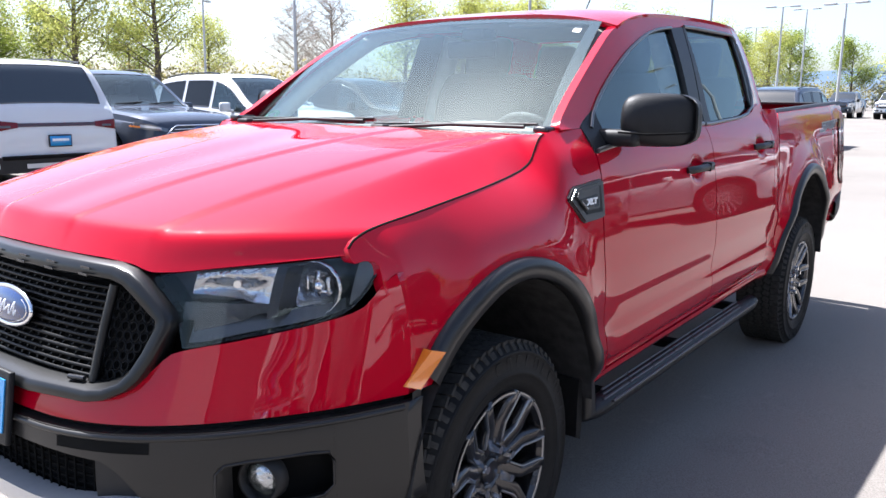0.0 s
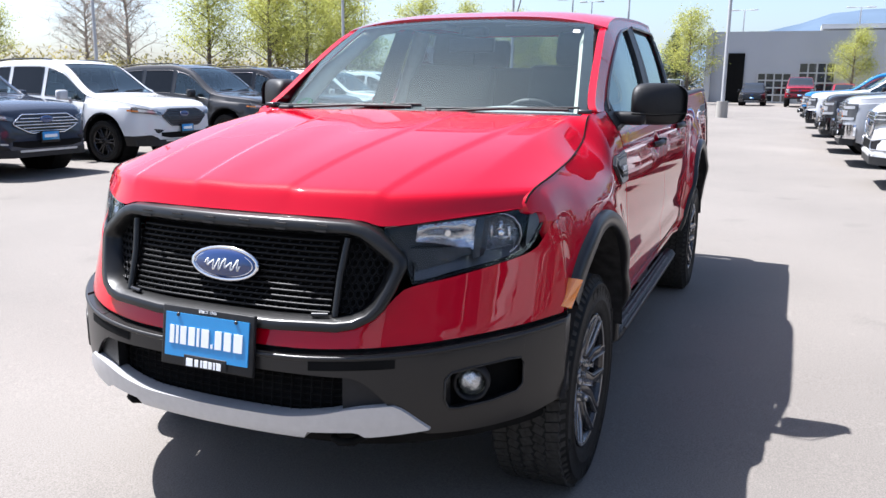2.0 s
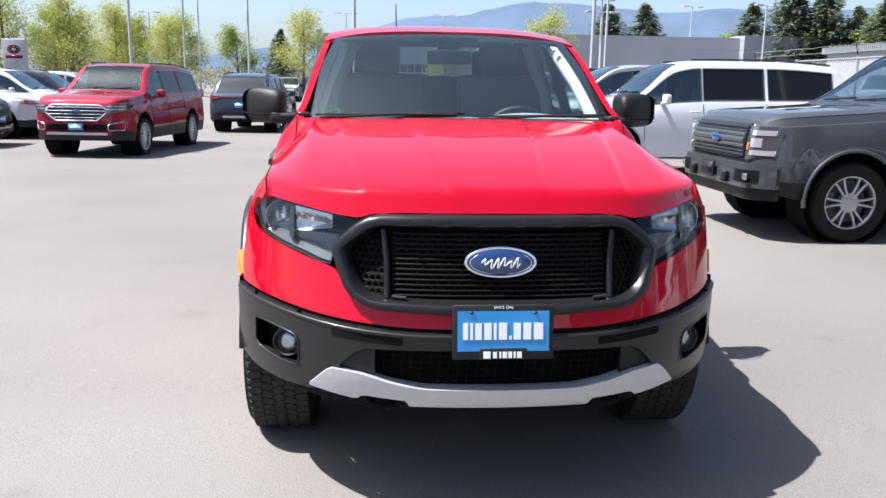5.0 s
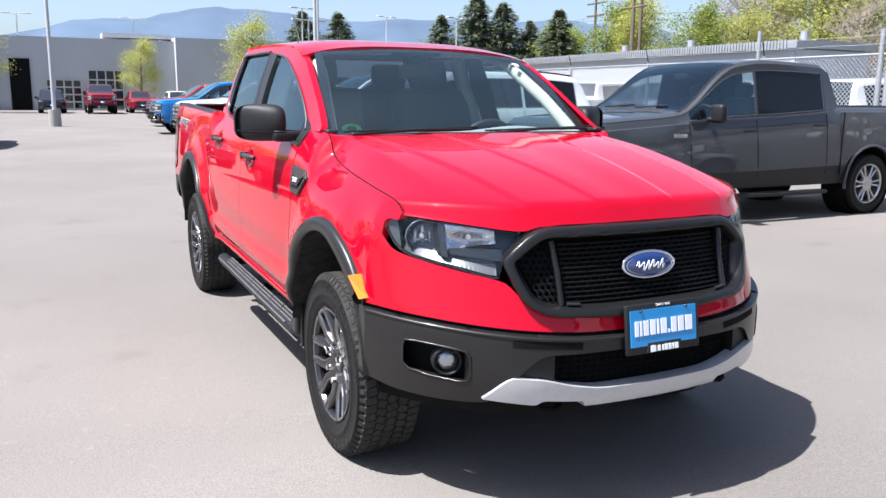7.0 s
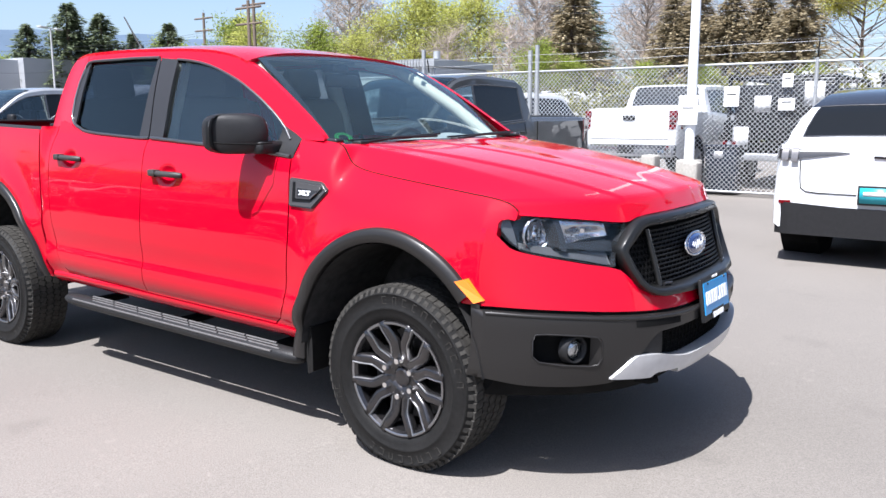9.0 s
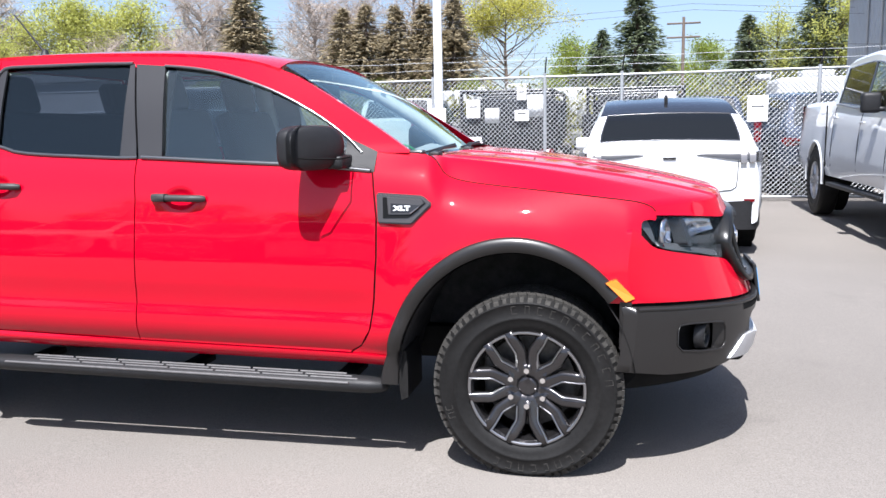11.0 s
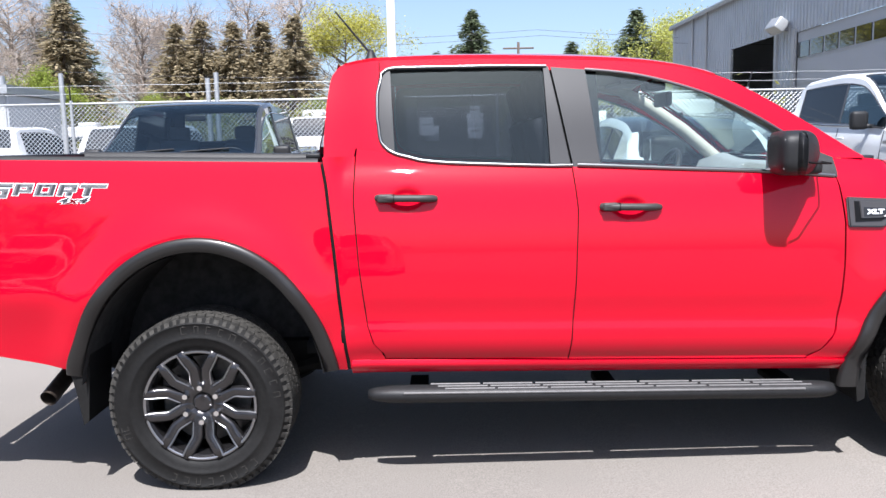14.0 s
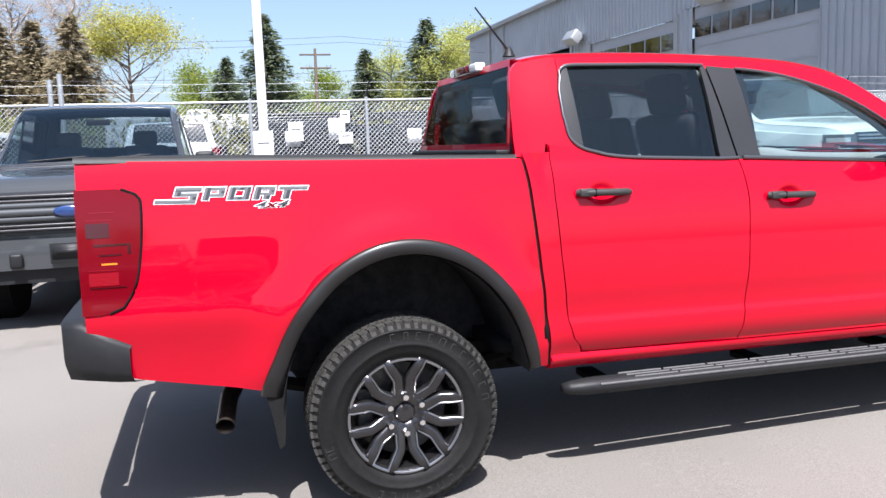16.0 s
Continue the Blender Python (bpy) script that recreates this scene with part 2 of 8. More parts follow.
def tube(points, radius, sides=8, bm=None, cap=True, flat=1.0):
    """A round bar along points; radius: a number or one for each point."""
    bm = bm or bmesh.new()
    pts = [Vector(p) for p in points]
    rings = []
    for i, p in enumerate(pts):
        d = (pts[min(i + 1, len(pts) - 1)] - pts[max(i - 1, 0)]).normalized()
        up = Vector((0, 0, 1)) if abs(d.z) < 0.9 else Vector((1, 0, 0))
        a = d.cross(up).normalized()
        b = a.cross(d).normalized()
        r = radius[i] if isinstance(radius, (list, tuple)) else radius
        rings.append([bm.verts.new(p + a * r * math.cos(k * 2 * math.pi / sides) + b * r * flat * math.sin(k * 2 * math.pi / sides)) for k in range(sides)])
    for r0, r1 in zip(rings, rings[1:]):
        for k in range(sides):
            bm.faces.new((r0[k], r0[(k + 1) % sides], r1[(k + 1) % sides], r1[k]))
    if cap:
        for ring, f in ((rings[0], rings[0][::-1]), (rings[-1], rings[-1])):
            for e in bm.faces.new(f).edges:
                e.smooth = False
    return bm


def lathe(profile, sides, axis_m, bm=None, closed=False):
    """Profile of (radius, along) pairs turned about the local y axis, placed by axis_m."""
    bm = bm or bmesh.new()
    rings = []
    for r, a in profile:
        rings.append([bm.verts.new(axis_m @ Vector((r * math.cos(k * 2 * math.pi / sides), a, r * math.sin(k * 2 * math.pi / sides)))) for k in range(sides)])
    pairs = list(zip(rings, rings[1:])) + ([(rings[-1], rings[0])] if closed else [])
    for r0, r1 in pairs:
        for k in range(sides):
            bm.faces.new((r0[k], r0[(k + 1) % sides], r1[(k + 1) % sides], r1[k]))
    return bm


def prism(outline, fn, depth, bm=None):
    """A polygon given in two coordinates, carried by fn(a, b, out) onto a surface, with thickness depth."""
    bm = bm or bmesh.new()
    front = [bm.verts.new(fn(a, b, 0)) for a, b in outline]
    back = [bm.verts.new(fn(a, b, -depth)) for a, b in outline]
    bm.faces.new(front)
    n = len(outline)
    for i in range(n):
        bm.faces.new((front[i], back[i], back[(i + 1) % n], front[(i + 1) % n]))
    bm.faces.new(back[::-1])
    bmesh.ops.recalc_face_normals(bm, faces=bm.faces)
    return bm


def lettering(name, words, size, m, mat, parent, label="", depth=0.002, shear=0.0, extra=0.0, spacing=1.0):
    cu = bpy.data.curves.new(name, "FONT")
    cu.body, cu.size, cu.extrude, cu.shear, cu.offset, cu.space_character = words, size, depth, shear, extra, spacing
    cu.align_x, cu.align_y = "CENTER", "CENTER"
    cu.resolution_u = 4
    tmp = bpy.data.objects.new("tmp", cu)
    scene.collection.objects.link(tmp)
    me = bpy.data.meshes.new_from_object(tmp.evaluated_get(bpy.context.evaluated_depsgraph_get()))
    bpy.data.objects.remove(tmp)
    me.materials.clear()
    me.materials.append(mat)
    me.transform(m)
    ob = new(name, me)
    ob.parent = parent
    ob.matrix_parent_inverse = parent.matrix_world.inverted()
    return tagged(ob, label=label)


# ---- the red pickup: body surfaces (x ahead, y to its left, z up; front axle at x = 0) ----
truck = thing("pickup_truck", (0, 0, 0), "glossy red crew-cab pickup truck parked on asphalt with black trim", "pickup truck")
RAKE = 0.014
door_width = table([(0.38, 0.70), (0.42, 0.745), (0.440, 0.785), (0.458, 0.820), (0.475, 0.842), (0.495, 0.8535), (0.508, 0.8545), (0.516, 0.8455), (0.530, 0.853), (0.552, 0.865), (0.585, 0.8765), (0.615, 0.8805), (0.640, 0.8805), (0.660, 0.8770), (0.685, 0.8730), (0.73, 0.8765), (0.79, 0.8845),
                    (0.86, 0.8868), (0.95, 0.882), (1.05, 0.874), (1.15, 0.860), (1.22, 0.842), (1.27, 0.820), (1.31, 0.797), (1.40, 0.770)])
nose_width = table([(0.38, 0.80), (0.50, 0.865), (0.62, 0.884), (0.75, 0.886), (0.85, 0.880), (0.95, 0.866), (1.02, 0.850), (1.07, 0.828),
                    (1.11, 0.803), (1.15, 0.770), (1.20, 0.72)])
bed_width = table([(0.38, 0.80), (0.50, 0.842), (0.58, 0.852), (0.66, 0.864), (0.74, 0.880), (0.79, 0.8885), (0.82, 0.8885), (0.845, 0.8845), (0.875, 0.8815), (0.95, 0.879), (1.05, 0.872), (1.15, 0.862),
                   (1.22, 0.852), (1.29, 0.838), (1.34, 0.822), (1.37, 0.80), (1.40, 0.77)])


def arch(x, z, cx, top, reach):
    """Swell of the wing round a wheel."""
    r = math.hypot((x - cx) / reach, (z - 0.38) / (top - 0.38))
    return (0.028 if cx > -1 else 0.036) * math.exp(-((r - 1.0) / (0.20 if r < 1 or cx > -1 else 0.15)) ** 2) * smoothstep(0.35, 0.6, z) * smoothstep(0.36, 0.10, x)


def half_width(x, z):
    zr = z + RAKE * (x + 1.6)
    w = door_width(zr)
    if x > -0.55:
        w = lerp(w, nose_width(z), smoothstep(-0.5, 0.36, x)) - 0.40 * max(0.0, x - 0.385)
    if x < -2.62:
        w = bed_width(zr + 0.0)
        w -= 0.02 * smoothstep(-3.9, -4.33, x)
    return w + arch(x, z, -0.04, 0.99, 0.52) + arch(x, z, -3.2, 1.06, 0.55)


def side(s, x, z, off=0.0):
    return Vector((x, s * (half_width(x, z) + off), z))


def side_panel(s, x0, x1, zb, zt, nu=24, nv=18, fold=0.03, lean0=None, lean1=None, off=0.0, scoop=None):
    """Body panel between two shut lines (as functions of z) and between zb(x) and zt(x)."""
    def fn(u, v):
        xm = lerp(x0, x1, u)
        z = lerp(zb(xm), zt(xm), v)
        a = lean0(z) if lean0 else x0
        b = lean1(z) if lean1 else x1
        x = lerp(a, b, u)
        z = lerp(zb(x), zt(x), v)
        d = math.hypot((x - scoop[0]) / 0.078, (z - scoop[1] + 0.006) / 0.056) if scoop else 2
        return side(s, x, z, off - 0.017 * smoothstep(1.0, 0.35, d))
    us, vs = spread(0, 1, nu), spread(0, 1, nv)
    return grid(fn, us if s < 0 else us[::-1], vs, rim=(0, -s * fold, 0))


G = 0.0026
belt = table([(-2.60, 1.40), (-2.44, 1.375), (-2.37, 1.348), (-2.21, 1.326), (-1.98, 1.314), (-1.65, 1.302), (-1.27, 1.281), (-0.84, 1.258), (-0.60, 1.236)])
hood_line = table([(-0.60, 1.318), (-0.47, 1.316), (-0.385, 1.296), (-0.30, 1.243), (-0.24, 1.212), (-0.12, 1.192), (-0.02, 1.18), (0.19, 1.158), (0.34, 1.129), (0.385, 1.106), (0.445, 1.066)])
edge_z = table([(-0.62, 1.316), (-0.47, 1.313), (-0.40, 1.304), (-0.375, 1.290), (-0.355, 1.262), (-0.335, 1.232), (-0.31, 1.216), (-0.25, 1.199), (-0.12, 1.182), (0.05, 1.164), (0.27, 1.139), (0.42, 1.119), (0.465, 1.104), (0.485, 1.088), (0.495, 1.068)])
edge_y = table([(-0.62, 0.772), (-0.47, 0.757), (-0.375, 0.750), (-0.25, 0.757), (-0.12, 0.772), (0.05, 0.787), (0.27, 0.792), (0.42, 0.787), (0.495, 0.779)])
door_sill = linear([(-2.62, 0.538), (-1.70, 0.515), (-0.55, 0.497)])
rocker = linear([(-2.75, 0.467), (-0.40, 0.440)])
front_edge = linear([(0.44, -0.72), (0.503, -0.72), (0.535, -0.668), (0.606, -0.626), (0.744, -0.604), (0.90, -0.592), (1.06, -0.590), (1.21, -0.608), (1.32, -0.635)])
b_line = linear([(0.50, -1.702), (0.60, -1.690), (0.83, -1.674), (1.13, -1.661), (1.29, -1.676), (1.72, -1.745)])
rear_edge = linear([(0.50, -2.44), (0.56, -2.46), (0.60, -2.495), (0.68, -2.52), (0.93, -2.547), (1.18, -2.562), (1.34, -2.556), (1.45, -2.545)])
bed_gap = linear([(0.45, -2.60), (0.50, -2.602), (0.725, -2.624), (0.98, -2.646), (1.25, -2.672), (1.40, -2.70)])
front_arch = lambda x: 0.38 + 0.555 * math.sqrt(max(0.0, 1 - ((x + 0.04) / 0.475) ** 2)) if abs(x + 0.04) < 0.475 else 0.0
rear_arch = lambda x: 0.38 + 0.62 * math.sqrt(max(0.0, 1 - ((x + 3.19) / 0.50) ** 2)) if abs(x + 3.19) < 0.50 else 0.0
bed_bottom = linear([(-4.35, 0.66), (-4.18, 0.603), (-3.75, 0.520), (-2.60, 0.492)])
bed_top = linear([(-4.33, 1.386), (-2.69, 1.340)])

for s in (-1, 1):
    # front wing, rolling in to the bonnet's shut line
    def wing(u, v, s=s):
        x = lerp(-0.60, 0.43, u)
        z = lerp(max(front_arch(x), rocker(x) if x < -0.45 else 0.743), edge_z(x), v)
        x = lerp(front_edge(z) + 2 * G, 0.405 + 0.03 * smoothstep(0.90, 1.0, z) + 0.055 * smoothstep(1.045, 1.085, z), u)
        z0, z1 = max(front_arch(x), rocker(x) if x < -0.45 else 0.743), edge_z(x) - G
        z = lerp(z0, z1, v)
        roll = max(0.0, (z - z1 + 0.17) / 0.17)
        y = half_width(x, z) + (edge_y(x) + 0.002 - half_width(x, z1)) * roll ** 2.2
        return Vector((x, s * y, z))
    us = spread(0, 1, 84)
    part("front_wing", grid(wing, us if s < 0 else us[::-1], spread(0, 1, 30), rim=(0, -s * 0.03, 0)), RED, truck)
    gap = [(x, s * (edge_y(x) + 0.0005), edge_z(x) - 0.003) for x in spread(-0.40, 0.488, 60)]
    part("bonnet_gap", tube(gap, 0.0034, 5), DARK, truck)
    # doors below the belt, with pull handles
    fd = side_panel(s, -1.67, -0.60, door_sill, lambda x: belt(x) - G, 100, 72, lean0=lambda z: b_line(z) + G, lean1=lambda z: front_edge(z) - G, scoop=(-1.453, 1.138))
    front_door = part("front_door", fd, RED, truck)
    rd = side_panel(s, -2.55, -1.67, door_sill, lambda x: belt(x) - G, 86, 72, lean0=lambda z: rear_edge(z) + G, lean1=lambda z: b_line(z) - G, scoop=(-2.35, 1.190))
    rear_door = part("rear_door", rd, RED, truck)
    part("sill_panel", side_panel(s, -2.59, -0.52, rocker, lambda x: door_sill(x) - 2 * G, 24, 5), RED, truck)
    part("cab_corner", side_panel(s, -2.62, -2.55, rocker, lambda x: 1.36, 4, 26, lean0=lambda z: bed_gap(z) + 0.008, lean1=lambda z: rear_edge(z) - G), RED, truck)
    for door, hx, hz in ((front_door, -1.453, 1.138), (rear_door, -2.35, 1.190)):
        w = half_width(hx, hz)
        hm = bmesh.new()
        # flat pull with a square-cut rear post
        pts = [(hx - 0.116, s * (w + 0.006), hz + 0.004), (hx - 0.104, s * (w + 0.019), hz + 0.004), (hx - 0.04, s * (w + 0.025), hz + 0.002), (hx + 0.05, s * (w + 0.025), hz), (hx + 0.102, s * (w + 0.018), hz - 0.001), (hx + 0.118, s * (w + 0.004), hz - 0.003)]
        tube(pts, [0.0145, 0.016, 0.0155, 0.0155, 0.016, 0.013], 12, hm, flat=0.95)
        part("handle_post", box(hx - 0.083, s * (w + 0.017), hz + 0.003, 0.064, 0.036, 0.033, 0.008), HANDLE, door)
        part("handle_gap", box(hx - 0.0485, s * (w + 0.024), hz + 0.002, 0.003, 0.0335, 0.0335), DARK, door)
        part("door_handle", hm, HANDLE, door, "grey plastic pull handle")
    for nm, line, z0, z1 in (("front_door_seal", front_edge, 0.50, 1.24), ("middle_door_seal", b_line, 0.54, 1.29), ("rear_door_seal", rear_edge, 0.58, 1.33), ("bed_gap_shade", bed_gap, 0.50, 1.33)):
        part(nm, tube([side(s, line(z), z, -0.024) for z in spread(z0, z1, 16)], 0.015, 6), DARK, truck)
    # bed side
    def bedside(u, v, s=s):
        x = lerp(-4.335, -2.66, u)
        z = lerp(max(rear_arch(x), bed_bottom(x)), bed_top(x), v)
        x = lerp(-4.335, bed_gap(z) - 0.006, u)
        z = lerp(max(rear_arch(x), bed_bottom(x)), bed_top(x), v)
        return side(s, x, z)
    us = spread(0, 1, 80)
    part("bed_side", grid(bedside, us if s < 0 else us[::-1], spread(0, 1, 26), rim=(0, -s * 0.05, 0)), RED, truck)
    # wheel arch flares with mud flaps
    for cx, rx, top, a0, a1, name in ((-0.04, 0.475, 0.935, -12, 180, "front_flare"), (-3.19, 0.50, 1.0, 10, 170, "rear_flare")):
        def flare(u, v, s=s, cx=cx, rx=rx, top=top, a0=a0, a1=a1):
            a = radians(lerp(a0 if cx < -1 else 38, a1, u))
            if cx > -1:
                a = radians(lerp(41, 180, u))
            k = 0.056 if u < 0.9 else 0.056 + 0.02 * smoothstep(0.9, 1.0, u)
            t = [(-0.012, -0.05), (-0.012, 0.020), (0.03, 0.030), (0.5, 0.0295), (0.92, 0.027), (1.0, 0.018), (1.03, 0.0)]
            f, off = t[v]
            x = cx + (rx + k * f) * math.cos(a)
            z = 0.38 + (top - 0.38 + k * f) * math.sin(a)
            w = half_width(min(max(x, -4.3), 0.40), max(z, 0.47))
            if cx > -1 and x > 0.28:
                w = lerp(w, 0.885, smoothstep(0.28, 0.42, x))
            return Vector((x, s * (w + off - 0.006), z))
        part(name, grid(flare, spread(0, 1, 48), list(range(7))), CHARCOAL, truck, "matt charcoal wheel arch flare")
        fx = cx - rx - 0.022 if cx > -1 else cx - rx - 0.02
        flap = bmesh.new()
        pts = [(fx + 0.015, 0.52), (fx + 0.055, 0.52), (fx + 0.06, 0.45), (fx + 0.06, 0.325), (fx + 0.03, 0.31), (fx + 0.018, 0.42)]
        if cx < -1:
            pts = [(fx - 0.030, 0.50), (fx + 0.015, 0.70), (fx + 0.075, 0.78), (fx + 0.050, 0.56), (fx + 0.030, 0.30), (fx + 0.008, 0.285), (fx - 0.012, 0.42)]
        prism(pts, lambda a, b, o, s=s: Vector((a, s * (0.868 + o), b)), 0.23, flap)
        part("mud_flap", flap, RUBBER, truck, smooth=False)
        liner = bmesh.new()
        grid(lambda u, v, s=s, cx=cx, rx=rx, top=top: Vector((cx + (rx - 0.005) * math.cos(radians(lerp(10, 172, u))), s * lerp(0.905, 0.42, v), 0.38 + (top - 0.385) * math.sin(radians(lerp(10, 172, u))))), spread(0, 1, 30), spread(0, 1, 4), bm=liner)
        grid(lambda u, v, s=s, cx=cx, rx=rx, top=top: Vector((cx + rx * 0.99 * math.cos(radians(lerp(0, 180, u))), s * 0.42, lerp(0.46, 0.46 + (top - 0.465) * math.sin(radians(lerp(0, 180, u))), v))), spread(0, 1, 24), spread(0, 1, 4), bm=liner)
        part("wheel_well", liner, LINER, truck)
    # amber side marker on the front flare
    mk = bmesh.new()
    prism([(0.308, 0.826), (0.346, 0.837), (0.416, 0.764), (0.382, 0.752)], lambda a, b, o, s=s: Vector((a, s * (half_width(a, b) + lerp(0.036, 0.014, (a - 0.3) / 0.1) + o), b)), 0.03, mk)
    part("side_marker", mk, AMBER, truck, "amber side marker lens", smooth=False)

    # greenhouse: y leans in from the belt to the gutter
    def upper(x, z, off=0.0, s=s):
        y = 0.797 - 0.372 * (z - 1.305) + 0.02 * smoothstep(1.30, 1.72, z) * smoothstep(1.78, 1.40, z)
        y -= 0.035 * smoothstep(-1.2, -0.5, x) * smoothstep(1.25, 1.35, z) + 0.03 * smoothstep(-2.4, -2.68, x)
        return Vector((x, s * (y + off), z))
    win_top_f = table([(-1.60, 1.700), (-1.50, 1.690), (-1.37, 1.669), (-1.11, 1.590), (-0.95, 1.515), (-0.82, 1.437), (-0.74, 1.378), (-0.66, 1.306)])
    win_top_r = table([(-2.462, 1.62), (-2.45, 1.690), (-2.425, 1.716), (-2.38, 1.722), (-2.0, 1.722), (-1.76, 1.717)])
    win_bot_r = table([(-2.462, 1.50), (-2.455, 1.43), (-2.42, 1.382), (-2.36, 1.358), (-2.2, 1.334), (-1.98, 1.322), (-1.76, 1.312)])
    win_bot_f = lambda x: belt(x) + 0.012
    gutter = table([(-2.69, 1.40), (-2.675, 1.60), (-2.655, 1.70), (-2.60, 1.748), (-2.46, 1.768), (-2.18, 1.772), (-1.645, 1.757), (-1.38, 1.739), (-1.20, 1.711), (-1.02, 1.656), (-0.884, 1.585), (-0.659, 1.446), (-0.467, 1.318)])
    us = spread(0, 1, 40)
    def flip(q):
        return q if s < 0 else q[::-1]
    # glass
    fg = part("front_door_window", grid(lambda u, v: upper(x := lerp(-1.60, -0.665, u), lerp(win_bot_f(x), win_top_f(x), v), -0.012), flip(us), spread(0, 1, 8)), SIDEGLASS, truck)
    rg = part("rear_door_window", grid(lambda u, v: upper(x := lerp(-2.462, -1.76, u), lerp(win_bot_r(x), win_top_r(x), v), -0.012), flip(us), spread(0, 1, 8)), PRIVACY, truck, "dark privacy glass")
    # red frame above the windows, running down into the windscreen pillar
    def low_f(x):
        if x < -2.455:
            return 1.36
        if x < -1.76:
            return win_top_r(x)
        if x < -0.665:
            return win_top_f(max(x, -1.60))
        return max(belt(max(x, -0.60)), hood_line(max(x, -0.6)) - 0.004) if x > -0.60 else lerp(win_top_f(-0.665), hood_line(-0.60), (x + 0.665) / 0.065)
    part("door_frame", grid(lambda u, v: upper(x := lerp(-2.455, -0.475, u), lerp(low_f(x), gutter(x) - 0.004, v)), flip(spread(0, 1, 70)), spread(0, 1, 5), rim=(0, -s * 0.03, 0)), RED, truck)
    part("rear_pillar", grid(lambda u, v: upper(x := lerp(-2.688, -2.458, u ** 1.6), lerp(1.345 if x < -2.557 else belt(x), gutter(x) - 0.002, v), 0.001), flip(spread(0, 1, 24)), spread(0, 1, 14), rim=(0, -s * 0.03, 0)), RED, truck)
    part("rear_door_corner", grid(lambda u, v: upper(x := lerp(-2.545, -2.20, u), lerp(belt(x) - 0.004 if x > -2.44 else 1.345, win_bot_r(max(x, -2.46)) - 0.006, v), 0.001), flip(spread(0, 1, 16)), spread(0, 1, 3)), RED, truck)
    part("mirror_sail", grid(lambda u, v: upper(x := lerp(-0.74, -0.605, u), lerp(belt(x) + 0.002, lerp(win_top_f(-0.74), hood_line(-0.605), u) , v), 0.003), flip(spread(0, 1, 6)), spread(0, 1, 4), rim=(0, -s * 0.01, 0)), PLASTIC, truck)
    # black B pillar in two halves and the small quarter strip
    for a0, a1, b0, b1 in ((-1.762, -1.680, -1.773, -1.752), (-1.670, -1.560, -1.742, -1.60)):
        part("door_pillar", grid(lambda u, v: upper(lerp(lerp(a0, b0, v), lerp(a1, b1, v), u), lerp(1.30, 1.716 if a0 < -1.7 else lerp(1.713, 1.700, u), v), 0.004), flip(spread(0, 1, 6)), spread(0, 1, 8), rim=(0, -s * 0.02, 0)), PILLAR, truck, "satin black pillar cover")
    part("pillar_backing", grid(lambda u, v: upper(lerp(-1.78, -1.55, u), lerp(1.29, 1.72 if u < 0.6 else 1.70, v), -0.016), flip(spread(0, 1, 6)), spread(0, 1, 8)), DARK, truck)
    part("quarter_strip", grid(lambda u, v: upper(lerp(lerp(-2.452, -2.462, math.sin(v * 3.14)), lerp(-2.395, -2.412, v), u), lerp(lerp(1.42, 1.366, u), lerp(1.69, 1.720, u), v), 0.002), flip(spread(0, 1, 4)), spread(0, 1, 10), rim=(0, -s * 0.01, 0)), PILLAR, truck)
    # mouldings round the glass
    loop = [upper(x, win_top_f(x), 0.004) for x in spread(-1.60, -0.67, 20)]
    part("window_moulding", tube(loop, 0.0065, 8), BRIGHTEDGE, fg)
    loop = [upper(x, win_bot_f(x) - 0.006, 0.008) for x in spread(-1.655, -0.62, 16)]
    part("belt_moulding", tube(loop, 0.009, 8), BRIGHTEDGE, fg)
    loop = [upper(-1.76, 1.717, 0.004)] + [upper(x, win_top_r(x), 0.004) for x in spread(-1.78, -2.36, 10) + [-2.39, -2.41, -2.425, -2.438, -2.447, -2.454, -2.459]] + [upper(-2.4655, z, 0.004) for z in (1.61, 1.56, 1.51)] + [upper(x, win_bot_r(x), 0.004) for x in (-2.461, -2.457, -2.45, -2.44, -2.42, -2.40, -2.375, -2.35)] + [upper(x, win_bot_r(x) - 0.005, 0.008) for x in spread(-2.30, -1.675, 14)]
    part("window_moulding", tube(loop, 0.0075, 8), BRIGHTEDGE, rg)

    # wing mirror
    mir = bmesh.new()
    bmesh.ops.create_cube(mir, size=1)
    bmesh.ops.subdivide_edges(mir, edges=mir.edges[:], cuts=7, use_grid_fill=True)
    for v in mir.verts:
        p = v.co * 2
        r = (abs(p.x) ** 5 + abs(p.y) ** 5 + abs(p.z) ** 5) ** 0.2
        p = p / r
        tap = 1 - 0.16 * (p.y * s > 0) * abs(p.y) ** 2
        swept = (0.5 + 0.5 * p.y * s) ** 1.6
        v.co = Vector((-0.825 + 0.095 * p.x * (1 - 0.75 * swept * (p.x > 0)) - 0.045 * swept * (p.x > 0) - 0.012 * swept + (0.03 if p.x > 0 else 0) * (1 - p.z * p.z) * (1 - swept), s * (0.955 + 0.108 * p.y * s), 1.341 + 0.087 * p.z * tap))
    mirror = part("wing_mirror", mir, PLASTIC, truck, "black plastic door mirror housing")
    part("mirror_cap_seam", tube([(-0.694, s * 0.86, 1.302), (-0.700, s * 0.96, 1.298), (-0.790, s * 1.045, 1.302), (-0.83, s * 1.058, 1.306)], 0.004, 6), DARK, mirror)
    arm = bmesh.new()
    box(-0.748, s * 0.83, 1.282, 0.085, 0.17, 0.055, 0.02, arm)
    part("mirror_arm", arm, PLASTIC, mirror)
    mg = bmesh.new()
